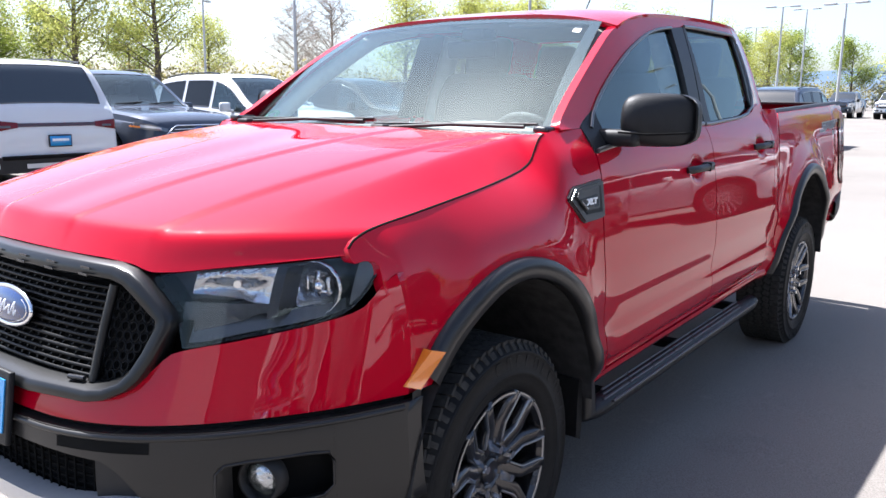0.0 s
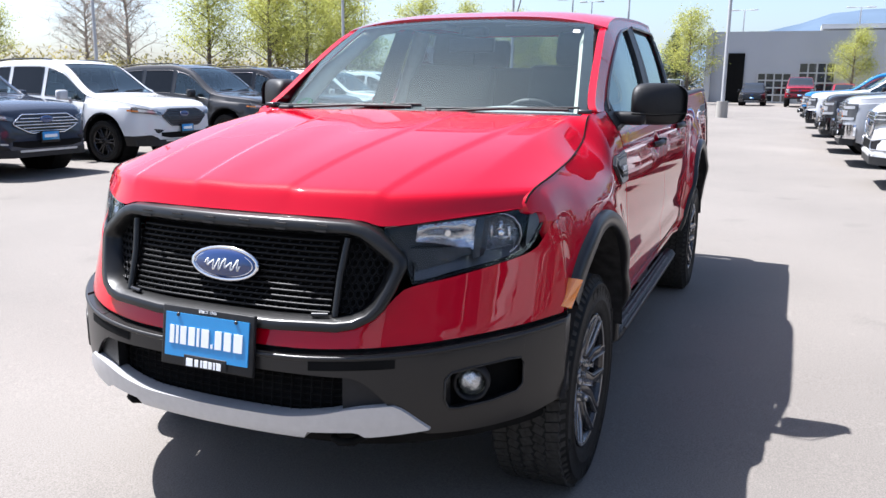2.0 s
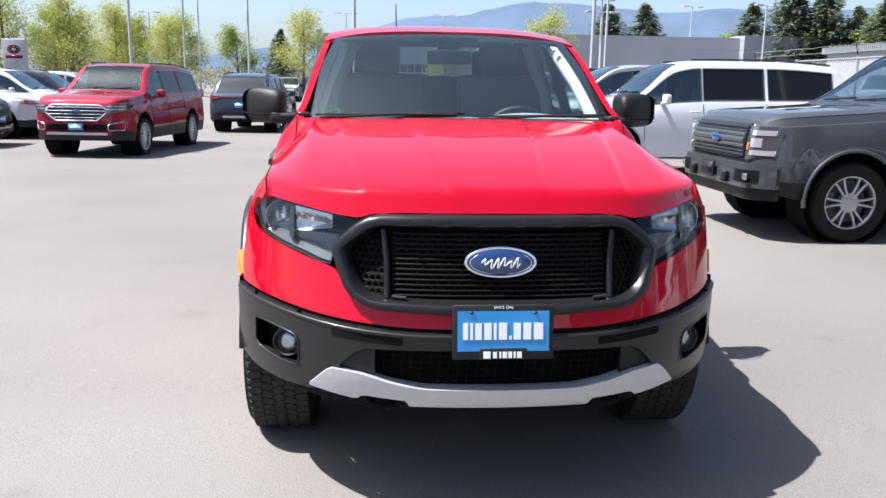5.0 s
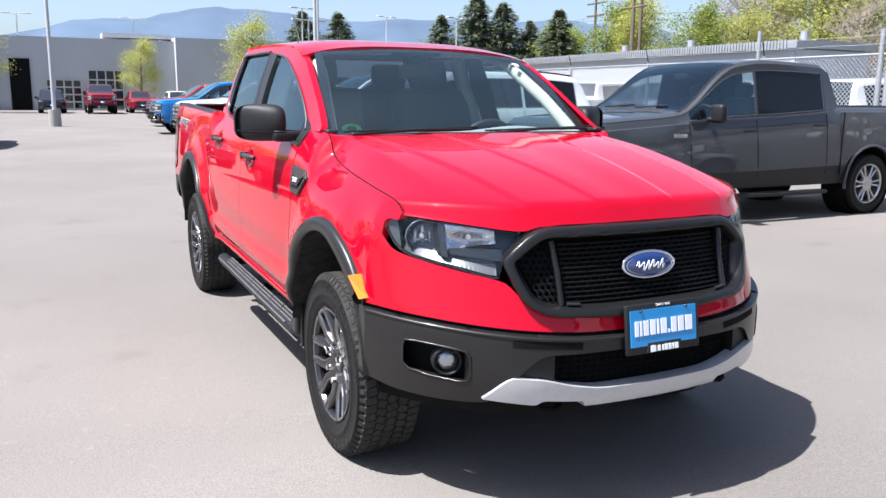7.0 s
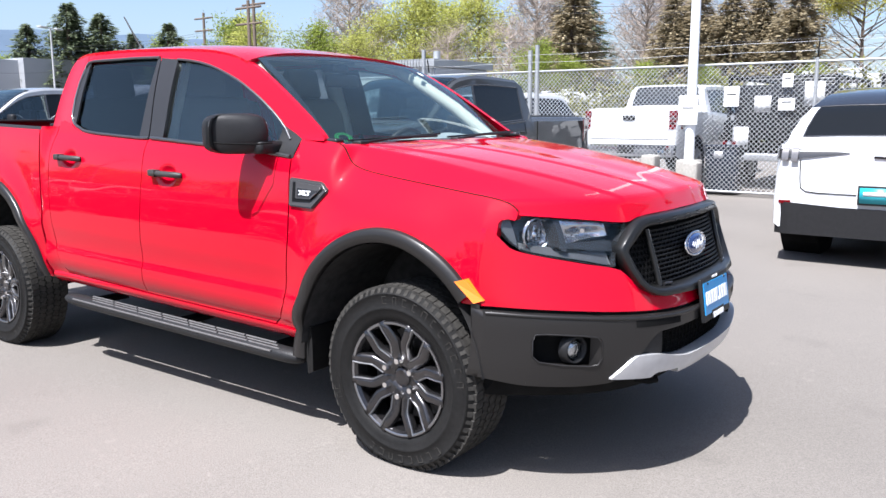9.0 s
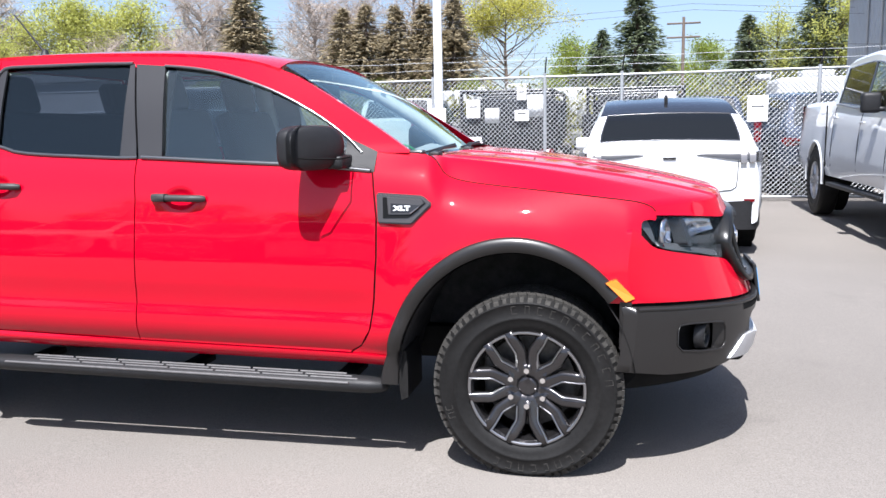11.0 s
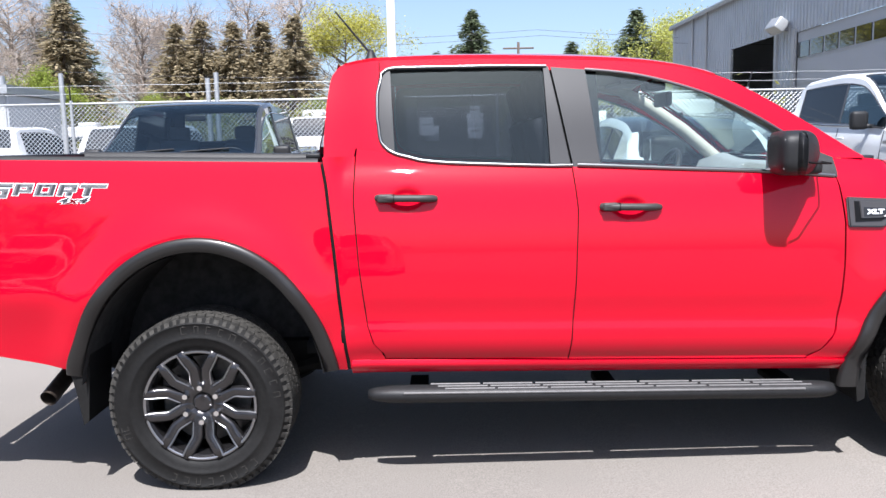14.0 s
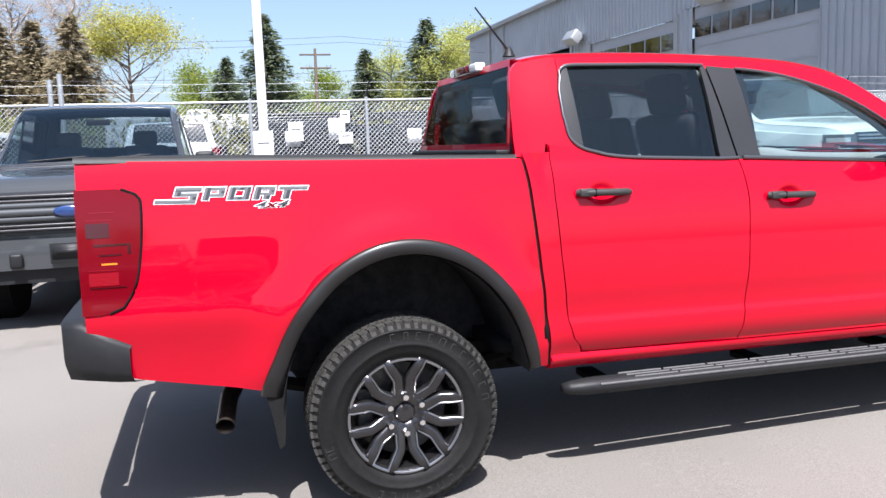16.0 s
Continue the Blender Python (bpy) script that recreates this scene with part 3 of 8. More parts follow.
    prism([(y, z) for y, z in ((0.872, 1.275), (1.040, 1.282), (1.045, 1.395), (0.88, 1.405))], lambda a, b, o, s=s: Vector((-0.918 - o * 0.5, s * a, b)), 0.01, mg)
    part("mirror_glass", mg, CHROME, mirror, smooth=False)

    # wing vent with the trim letters
    vent = bmesh.new()
    prism([(-0.588, 1.160), (-0.400, 1.148), (-0.360, 1.114), (-0.440, 1.036), (-0.580, 1.040)], lambda a, b, o, s=s: side(s, a, b, 0.014 + o), 0.03, vent)
    bmesh.ops.bevel(vent, geom=vent.edges[:], offset=0.006, segments=2, affect="EDGES")
    wv = part("wing_vent", vent, VENT, truck, "grey plastic wing vent with raised letters", smooth=False)
    for nm, outline, off, deep, mat in (("vent_slot", [(-0.559, 1.143), (-0.398, 1.131), (-0.384, 1.118), (-0.452, 1.063), (-0.556, 1.061)], 0.0152, 0.004, MESH_BLACK),
                                        ("vent_panel", [(-0.541, 1.143), (-0.404, 1.133), (-0.390, 1.119), (-0.447, 1.075), (-0.534, 1.074)], 0.0190, 0.008, VENT),
                                        ("letter_plate", [(-0.524, 1.119), (-0.411, 1.112), (-0.436, 1.085), (-0.524, 1.082)], 0.0205, 0.004, SATIN)):
        inset = bmesh.new()
        prism(outline, lambda a, b, o, s=s: side(s, a, b, off + o), deep, inset)
        if nm == "vent_panel":
            bmesh.ops.bevel(inset, geom=inset.edges[:], offset=0.0025, segments=2, affect="EDGES")
        part(nm, inset, mat, wv, smooth=False)
    wy = half_width(-0.48, 1.10) + 0.0205
    lettering("trim_letters", "XLT", 0.025, pose(-0.478, s * wy, 1.0995, 90, 0, 0 if s < 0 else 180) @ Matrix.Diagonal((1.45, 1, 1, 1)), PRINT_WHITE, wv, "white raised letters", extra=0.0014)
    # pale bar added as the highlight along the vent's slanted side
    part("vent_fin", tube([side(s, -0.412, 1.104, 0.022), side(s, -0.444, 1.080, 0.022)], 0.0028, 6), RIM_EDGE, wv)

    # running board on brackets
    step = bmesh.new()
    prof = [(0.808, 0.022), (0.808, 0.046), (0.818, 0.070), (0.83, 0.072), (0.868, 0.062), (0.882, 0.044), (0.874, 0.018), (0.845, 0.0), (0.815, 0.006)]
    xs = [-2.53, -2.50, -2.44, -2.38, -2.2, -1.5, -0.9, -0.72, -0.65, -0.60, -0.575]
    step_z = lambda x: 0.322 + 0.010 * (-x - 0.6)
    rows = []
    for i, x in enumerate(xs):
        k = math.sqrt(min(1, min(i, len(xs) - 1 - i) / 3 + 0.25))
        rows.append([step.verts.new((x, s * lerp(0.81, y, k if y > 0.81 else 1), step_z(x) + lerp(0.03, z, k))) for y, z in prof])
    for r0, r1 in zip(rows, rows[1:]):
        for k in range(len(prof)):
            step.faces.new((r0[k], r0[(k + 1) % len(prof)], r1[(k + 1) % len(prof)], r1[k]))
    step.faces.new(rows[0])
    step.faces.new(rows[-1][::-1])
    bmesh.ops.recalc_face_normals(step, faces=step.faces)
    board = part("running_board", step, PLASTIC, truck, "black running board with ribbed tread")
    for k in range(3):
        # long raised ribs, broken by narrow cross gaps
        for i in range(7):
            xa = -2.27 + i * 0.218 + 0.030 * k
            part("tread_rib", tube([(xa, s * (0.820 + 0.019 * k), step_z(xa) + 0.0715 - 0.0045 * k), (xa + 0.206, s * (0.820 + 0.019 * k), step_z(xa + 0.206) + 0.0715 - 0.0045 * k)], 0.0058, 6), TREADRIB, board)
    strip = bmesh.new()
    tube([(x, s * 0.8795, step_z(x) + 0.052) for x in (-2.38, -1.5, -0.73)], 0.006, 6, strip)
    part("edge_strip", strip, TREADRIB, board)
    for x in (-2.32, -1.52, -0.775):
        part("step_bracket", box(x, s * 0.71, 0.372, 0.08, 0.24, 0.03, 0.006), DARK, board)

# ---- windscreen, roof, bonnet ----
ws_bot_x = lambda y: -0.40 - 0.10 * (abs(y) / 0.74) ** 2.2
ws_top_x = lambda y: -1.09 + 0.03 * (abs(y) / 0.6) ** 2
def wind(u, v, off=0.0):
    yb, yt = lerp(-0.735, 0.735, u), lerp(-0.605, 0.605, u)
    y = lerp(yb, yt, v)
    x = lerp(ws_bot_x(yb), ws_top_x(yt), v)
    z = lerp(1.285, 1.725 - 0.035 * (abs(yt) / 0.6) ** 2.2, v) + 0.028 * math.sin(math.pi * v) + off
    return Vector((x, y, z))
screen = part("windscreen", grid(wind, spread(0, 1, 30), spread(0, 1, 16)), GLASS, truck, "lightly tinted windscreen")
band = bmesh.new()
for u0, u1, v0, v1 in ((0, 1, 0.0, 0.045), (0, 1, 0.955, 1.0), (0, 0.035, 0.045, 0.955), (0.965, 1, 0.045, 0.955)):
    grid(lambda u, v: wind(lerp(u0, u1, u), lerp(v0, v1, v), -0.004), spread(0, 1, 24), spread(0, 1, 6), bm=band)
part("screen_border", band, BLACKP, screen)
st = bmesh.new()
grid(lambda u, v: wind(lerp(0.925, 0.950, u), lerp(0.83, 0.875, v), 0.003), (0, 1), (0, 1), bm=st)
part("sticker", st, PRINT_WHITE, screen, "small white paper sticker", smooth=False)
ov = bmesh.new()
for a, b in ((0.028, 0.024), (0.020, 0.017)):
    ring = []
    for k in range(24):
        ring.append((0.085 + a * math.cos(k * math.pi / 12), 0.085 + 1.6 * b * math.sin(k * math.pi / 12)))
    for k in range(24):
        u, v = ring[k]
        box(*wind(u, v, -0.006), 0.007, 0.007, 0.004, bm=ov)
part("oval_sticker", ov, material("green_print", (0.02, 0.22, 0.06), 0.5), screen, "green oval inspection sticker", smooth=False)

def roof(u, v):
    # u across, v from front to back
    x = lerp(-1.09 + 0.03 * (abs(2 * u - 1)) ** 2, -2.632 + 0.03 * abs(2 * u - 1) ** 4, v)
    g = gutter(x if x < -1.05 else -1.05) if x > -2.55 else gutter(max(x, -2.60))
    edge = 0.797 - 0.372 * (g - 1.305) + 0.006 - 0.03 * smoothstep(-2.4, -2.68, x)
    y = lerp(-edge, edge, u)
    a = abs(2 * u - 1)
    top = table([(-2.64, 1.745), (-2.60, 1.765), (-2.5, 1.790), (-2.2, 1.806), (-1.8, 1.803), (-1.4, 1.781), (-1.09, 1.733)])(x)
    z = lerp(top, g, a ** 3.2)
    return Vector((x, y, z))
part("roof", grid(roof, spread(0, 1, 36), spread(0, 1, 30), rim=(0, 0, -0.02)), RED, truck)
part("rear_window", grid(lambda u, v: Vector((lerp(-2.712, -2.645, v), lerp(-0.70, 0.70, u) * lerp(1, 0.80, v), lerp(1.402, 1.725, v))), spread(0, 1, 10), spread(0, 1, 6)), REARGLASS, truck)
rw = bmesh.new()
for u0, u1, v0, v1 in ((-0.025, 1.025, -0.9, 0.0), (-0.025, 0.0, 0.0, 1.0), (1.0, 1.025, 0.0, 1.0), (-0.02, 1.02, 1.0, 1.10)):
    grid(lambda u, v: Vector((lerp(-2.706, -2.642, max(0, w := lerp(v0, v1, v))), lerp(-0.70, 0.70, lerp(u0, u1, u)) * lerp(1, 0.80, max(0, w)), lerp(1.402, 1.725, w))), spread(0, 1, 6), spread(0, 1, 6), bm=rw)
part("cab_back", rw, RED, truck)
cl = bmesh.new()
box(-2.648, 0, 1.758, 0.05, 0.42, 0.042, 0.008, cl)
stop = part("stop_lamp", cl, material("clear_lamp_cover", (0.62, 0.60, 0.60), 0.15, coat=1.0), truck, "high stop lamp with a red middle and clear ends")
part("lamp_segment", box(-2.675, 0, 1.758, 0.010, 0.20, 0.034, 0.003), TAIL, stop)
for y in (-0.115, 0.115):
    part("lamp_divider", box(-2.674, y, 1.758, 0.006, 0.008, 0.034), SATIN, stop)
ant = bmesh.new()
lathe([(0.0, 0.045), (0.012, 0.04), (0.024, 0.012), (0.032, 0.0)], 12, pose(-2.52, -0.25, 1.80, 90), ant)
base = part("aerial", ant, PLASTIC, truck, "short black roof aerial")
part("mast", tube([(-2.525, -0.25, 1.83), (-2.68, -0.25, 2.02)], [0.006, 0.004], 8), PLASTIC, base)

# bonnet
crest = table([(-0.46, 1.300), (-0.30, 1.292), (0.0, 1.262), (0.30, 1.216), (0.50, 1.178), (0.65, 1.144), (0.77, 1.113), (0.83, 1.097)])
PLAN = ((2, 0.1271), (4, 0.8735), (8, -0.5964), (14, 0.7632))
plan_q = lambda a: sum(c * a ** p for p, c in PLAN)
centre_x = table([(0.34, 0.80), (0.40, 0.875), (0.46, 0.918), (0.56, 0.935), (0.68, 0.930), (0.74, 0.912), (0.80, 0.890), (0.90, 0.857), (1.0, 0.828), (1.05, 0.805), (1.10, 0.765)])
nose_scale = table([(0.34, 1.0), (0.60, 1.01), (0.75, 1.02), (0.85, 1.024), (0.95, 1.027), (1.05, 1.028), (1.10, 1.02)])
def front(y, z, off=0.0):
    """The nose: a point at height z and y across, off metres proud."""
    a = min(abs(y) / nose_scale(z), 0.885)
    x = centre_x(z) - plan_q(a)
    slope = (plan_q(min(a + 0.01, 0.885)) - plan_q(max(a - 0.01, 0))) / 0.02
    n = Vector((1, slope * (1 if y > 0 else -1), 0)).normalized()
    return Vector((x, y, z)) + n * off
nose_top = table([(0.0, 1.049), (0.30, 1.048), (0.40, 1.042), (0.46, 1.029), (0.50, 1.031), (0.58, 1.042), (0.70, 1.057), (0.779, 1.066)])
face = table([(0.0, 0.0), (0.010, 0.30), (0.022, 0.66), (0.034, 0.90), (0.05, 0.985), (0.07, 1.0)])
def hood(u, v):
    # u across -1..1, v from the screen to the nose
    a = abs(u)
    sg = 1 if u > 0 else -1
    xe = lerp(-0.385, 0.495, v)
    y = a * (edge_y(xe) - 0.002)
    fy = a * 0.777
    fz = nose_top(fy)
    fx = front(fy, fz)[0] + 0.006
    rear = -0.435 + 0.05 * a ** 2
    x = lerp(rear, fx, v)
    zc = crest(lerp(-0.435, front(0, 1.049)[0] + 0.006, v))
    ze = edge_z(xe)
    ac = lerp(0.90, 0.78, v)
    w = 0.10 * (a / ac) ** 2 if a < ac else 0.10 + 0.90 * ((a - ac) / (1 - ac)) ** 1.25
    top = lerp(zc, ze, w)
    fade = smoothstep(0.0, 0.08, v)
    mid, out = lerp(0.27, 0.15, v), lerp(0.60, 0.42, v)
    top += fade * (0.005 * smoothstep(mid + 0.022, mid, y) - 0.003 * smoothstep(mid * 0.75, 0, y) + 0.007 * smoothstep(out + 0.03, out, y)) * smoothstep(1.0, 0.97, a)
    return Vector((x, sg * y, lerp(fz, top, face(fx - x))))
us = sorted({round(k, 4) for k in spread(-1, 1, 160)})
vs = spread(0, 0.12, 10)[:-1] + spread(0.12, 0.90, 44)[:-1] + spread(0.90, 1, 22)
part("bonnet", grid(hood, us, vs, rim=(-0.03, 0, -0.004)), RED, truck)
cowl = bmesh.new()
grid(lambda u, v: Vector((lerp(-0.50, -0.36, v), lerp(-0.76, 0.76, u), lerp(1.272, 1.262, v))), spread(0, 1, 8), spread(0, 1, 3), bm=cowl)
part("cowl_panel", cowl, PLASTIC, truck)
for y0, y1 in ((-0.62, -0.02), (0.10, 0.66)):
    wip = bmesh.new()
    tube([(-0.41, y0, 1.300), (-0.435, lerp(y0, y1, 0.5), 1.318), (-0.44, y1, 1.318)], 0.007, 6, wip)
    tube([(-0.425, y0 - 0.05, 1.312), (-0.45, y1 + 0.04, 1.328)], 0.005, 6, wip)
    box(-0.40, y0, 1.296, 0.05, 0.06, 0.03, 0.008, wip)
    part("wiper", wip, PLASTIC, truck)
for s in (-1, 1):
    part("bonnet_hinge_cover", box(-0.47, s * 0.725, 1.312, 0.10, 0.05, 0.02, 0.008), SATIN, truck)
for pane in [o for o in truck.children if "window" in o.name or o.name.startswith("windscreen")]:
    pane.visible_shadow = False


# ---- nose of the pickup ----
def nose_patch(y0, y1, zb, zt, nu=24, nv=8, off=0.0, fold=0.03, back=None):
    f = lambda u, v: front(y := lerp(y0, y1, u), lerp(zb(abs(y)), zt(abs(y)), v), off)
    return grid(f, spread(0, 1, nu), spread(0, 1, nv), rim=(-fold, 0, 0) if fold else None, bm=back)


lip = table([(0, 0.690), (0.25, 0.692), (0.42, 0.700), (0.6, 0.713), (0.72, 0.724), (0.80, 0.731), (0.87, 0.738)])
red_top = table([(0, 0.742), (0.41, 0.755), (0.46, 0.785), (0.50, 0.825), (0.53, 0.860), (0.65, 0.892), (0.78, 0.930), (0.815, 0.948), (0.845, 0.985), (0.884, 1.02)])
def nose_skin(u, v):
    """The red cover under the lamps; its ends meet the wings."""
    y = lerp(-0.884, 0.884, u)
    a = abs(y)
    z = lerp(lip(a) + 0.006, red_top(a), v)
    a -= (0.8845 - half_width(0.385, z)) * smoothstep(0.80, 0.884, a)
    return front(math.copysign(a, y), z)
part("nose_cover", grid(nose_skin, spread(0, 1, 110), spread(0, 1, 14), rim=(-0.03, 0, 0)), RED, truck)
part("bumper_seam", nose_patch(-0.884, 0.884, lambda a: lip(a) - 0.012, lambda a: lip(a) + 0.012, 60, 2, off=-0.012), DARK, truck)
bump_bot = table([(0, 0.634), (0.42, 0.630), (0.455, 0.615), (0.50, 0.57), (0.56, 0.485), (0.60, 0.456), (0.70, 0.450), (0.80, 0.456), (0.886, 0.482)])
bumper = part("front_bumper", nose_patch(-0.45, 0.45, bump_bot, lambda a: lip(a) - 0.006, 40, 6, 0.016, 0.05), CHARCOAL, truck, "charcoal painted front bumper")
part("bumper_ridge", tube([front(y, lip(abs(y)) - 0.016, 0.014) for y in spread(-0.88, 0.88, 90)], 0.0075, 8), CHARCOAL, bumper)
pk_b, pk_t = (lambda a: lerp(0.522, 0.545, (a - 0.638) / 0.167)), (lambda a: lerp(0.636, 0.655, (a - 0.638) / 0.167))
for s in (-1, 1):
    bp = bmesh.new()
    nose_patch(s * 0.45, s * 0.638, bump_bot, lambda a: lip(a) - 0.006, 16, 8, 0.016, 0.05, bp)
    nose_patch(s * 0.638, s * 0.805, bump_bot, pk_b, 14, 4, 0.016, 0.05, bp)
    nose_patch(s * 0.638, s * 0.805, pk_t, lambda a: lip(a) - 0.006, 14, 4, 0.016, 0.05, bp)
    nose_patch(s * 0.805, s * 0.884, bump_bot, lambda a: lip(a) - 0.006, 14, 8, 0.016, 0.05, bp)
    bmesh.ops.remove_doubles(bp, verts=bp.verts, dist=0.002)
    part("bumper_corner", bp, CHARCOAL, bumper)
    end = bmesh.new()
    grid(lambda u, v, s=s: Vector((lerp(0.405, 0.36, u), s * (0.897 - 0.01 * u), lerp(lerp(0.505, 0.57, u), 0.750, v))), spread(0, 1, 4), spread(0, 1, 6), bm=end)
    part("bumper_end", end, CHARCOAL, bumper)
for s in (-1, 1):
    pocket = bmesh.new()
    nose_patch(s * 0.62, s * 0.82, lambda a: pk_b(min(max(a, 0.638), 0.805)) - 0.02, lambda a: pk_t(min(max(a, 0.638), 0.805)) + 0.02, 12, 6, -0.045, 0.02, pocket)
    pk = part("fog_lamp_pocket", pocket, DARK, bumper)
    rim_pts = [front(s * y, z, 0.017) for y, z in ((0.640, 0.555), (0.648, 0.532), (0.67, 0.527), (0.74, 0.535), (0.79, 0.548), (0.803, 0.57), (0.804, 0.625), (0.798, 0.648), (0.775, 0.651), (0.69, 0.642), (0.655, 0.634), (0.641, 0.615), (0.640, 0.555))]
    part("pocket_trim", tube(rim_pts, 0.0035, 6), CHARCOAL, pk)
    for (y0, z0), (y1, z1), (y2, z2) in (((0.637, 0.521), (0.672, 0.525), (0.637, 0.556)), ((0.806, 0.545), (0.806, 0.582), (0.77, 0.541)), ((0.806, 0.656), (0.776, 0.653), (0.806, 0.628)), ((0.637, 0.637), (0.637, 0.612), (0.665, 0.639))):
        cnr = bmesh.new()
        cnr.faces.new([cnr.verts.new(front(s * y, z, 0.0165)) for y, z in ((y0, z0), (y1, z1), (lerp(lerp(y1, y2, 0.5), y0, 0.45), lerp(lerp(z1, z2, 0.5), z0, 0.45)), (y2, z2))])
        part("pocket_corner", cnr, CHARCOAL, pk, smooth=False)
    c = front(s * 0.705, 0.585, -0.01)
    aim = look(c, c + Vector((1, s * 0.35, 0)))
    fl = bmesh.new()
    lathe([(0.0, 0.0), (0.02, 0.002), (0.036, 0.010), (0.042, 0.022)], 20, aim @ pose(0, 0, 0, 90), fl)
    fog = part("fog_lamp", fl, REFLECTOR, bumper, "small round clear fog lamp")
    fl = bmesh.new()
    lathe([(0.0, -0.002), (0.03, -0.006), (0.043, 0.0)], 20, aim @ pose(0, 0, 0, 90), fl)
    part("fog_lens", fl, LENS, fog)
    fl = bmesh.new()
    lathe([(0.042, 0.03), (0.043, -0.006), (0.05, -0.008), (0.056, 0.03)], 20, aim @ pose(0, 0, 0, 90), fl)
    part("fog_ring", fl, PLASTIC, fog)
    part("bumper_slot", nose_patch(s * 0.31, s * 0.53, lambda a: lerp(0.645, 0.658, (a - 0.31) / 0.22), lambda a: lerp(0.670, 0.683, (a - 0.31) / 0.22), 10, 2, 0.0175, 0), DARK, bumper)
    part("lower_fin", nose_patch(s * 0.40, s * 0.545, lambda a: lerp(0.535, 0.515, (a - 0.40) / 0.145), lambda a: lerp(0.628, 0.60, (a - 0.40) / 0.145), 6, 5, 0.0, 0.04), PLASTIC, bumper)
    hk = bmesh.new()
    y = s * 0.375
    tube([(0.76, y - 0.05, 0.43), (0.80, y - 0.05, 0.425), (0.85, y - 0.03, 0.42), (0.865, y, 0.42), (0.85, y + 0.03, 0.42), (0.80, y + 0.05, 0.425), (0.76, y + 0.05, 0.43)], 0.012, 8, hk)
    part("tow_hook", hk, DARK, bumper, "black steel tow hook")
part("lower_grille", nose_patch(-0.46, 0.46, lambda a: 0.49, lambda a: 0.64, 20, 3, -0.05, 0.02), DARK, bumper)
lg = bmesh.new()
for i in range(6):
    z = 0.515 + i * 0.021
    tube([front(y, z, -0.04) for y in spread(-0.45, 0.45, 12)], 0.0035, 5, lg)
for i in range(30):
    y = -0.45 + i * 0.031
    tube([front(y, 0.505, -0.03), front(y + 0.012, 0.63, -0.03)], 0.003, 4, lg)
part("lower_mesh", lg, DARK, bumper)
skid_t = table([(0, 0.503), (0.22, 0.505), (0.33, 0.520), (0.45, 0.548), (0.525, 0.553), (0.535, 0.548), (0.60, 0.478)])
skid_b = linear([(0, 0.437), (0.285, 0.440), (0.30, 0.462), (0.43, 0.472), (0.452, 0.455), (0.60, 0.472)])
part("skid_plate", nose_patch(-0.60, 0.60, skid_b, skid_t, 80, 6, 0.026, 0.06), ALU, bumper, "silver painted bumper skid bar")
part("air_dam", nose_patch(-0.86, 0.86, lambda a: 0.375 + 0.02 * a, lambda a: lerp(0.47, bump_bot(a) + 0.02, smoothstep(0.50, 0.58, a)), 60, 4, -0.034, 0.12), DARK, bumper)
part("valance", nose_patch(-0.62, 0.62, lambda a: 0.335 + 0.10 * a, lambda a: 0.49, 40, 4, -0.09, 0.10), DARK, truck)

# grille
outer = [(0, 1.046), (0.20, 1.047), (0.375, 1.044), (0.42, 1.034), (0.455, 1.015), (0.50, 0.975), (0.528, 0.945), (0.532, 0.925), (0.512, 0.86), (0.492, 0.812), (0.47, 0.785), (0.425, 0.760), (0.38, 0.750), (0.2, 0.742), (0, 0.740)]
inner = [(0, 0.998), (0.20, 0.999), (0.375, 0.999), (0.40, 0.992), (0.425, 0.975), (0.46, 0.948), (0.483, 0.932), (0.485, 0.918), (0.470, 0.868), (0.452, 0.826), (0.435, 0.805), (0.405, 0.792), (0.37, 0.788), (0.2, 0.783), (0, 0.782)]
ring_o = outer + [(-a, b) for a, b in outer[-2:0:-1]]
ring_i = inner + [(-a, b) for a, b in inner[-2:0:-1]]
gf = bmesh.new()
loops = []
for k, off in ((-0.05, -0.03), (0.0, 0.006), (0.10, 0.026), (0.16, 0.030), (0.66, 0.030), (0.74, 0.026), (1.0, -0.006), (1.0, -0.05)):
    k2 = max(k, 0)
    loops.append([gf.verts.new(front(lerp(o[0], i[0], k2), lerp(o[1], i[1], k2), off)) for o, i in zip(ring_o, ring_i)])
n = len(ring_o)
for l0, l1 in zip(loops, loops[1:]):
    for i in range(n):
        gf.faces.new((l0[i], l0[(i + 1) % n], l1[(i + 1) % n], l1[i]))
for e in gf.edges:
    if len(e.link_faces) == 2 and e.calc_face_angle(0) > 0.35:
        e.smooth = False
grille = part("grille", gf, GRILLE_BLACK, truck, "dark grey grille surround with black mesh")
part("grille_back", nose_patch(-0.50, 0.50, lambda a: 0.77, lambda a: lerp(1.01, 0.93, smoothstep(0.38, 0.5, a)), 24, 4, -0.075, 0), DARK, grille)
gm = bmesh.new()
rows = 13
for r in range(rows):
    z = 0.793 + r * 0.0158
    tube([front(y, z, -0.012) for y in spread(-0.345, 0.345, 20)], 0.0046, 5, gm)
    for i in range(20):
        y = -0.335 + (i + 0.5 * (r % 2)) * 0.034
        if abs(y) < 0.34 and r < rows - 1:
            tube([front(y - 0.004, z, -0.018), front(y + 0.004, z + 0.0158, -0.018)], 0.0038, 4, gm)
part("grille_mesh", gm, MESH_BLACK, grille)
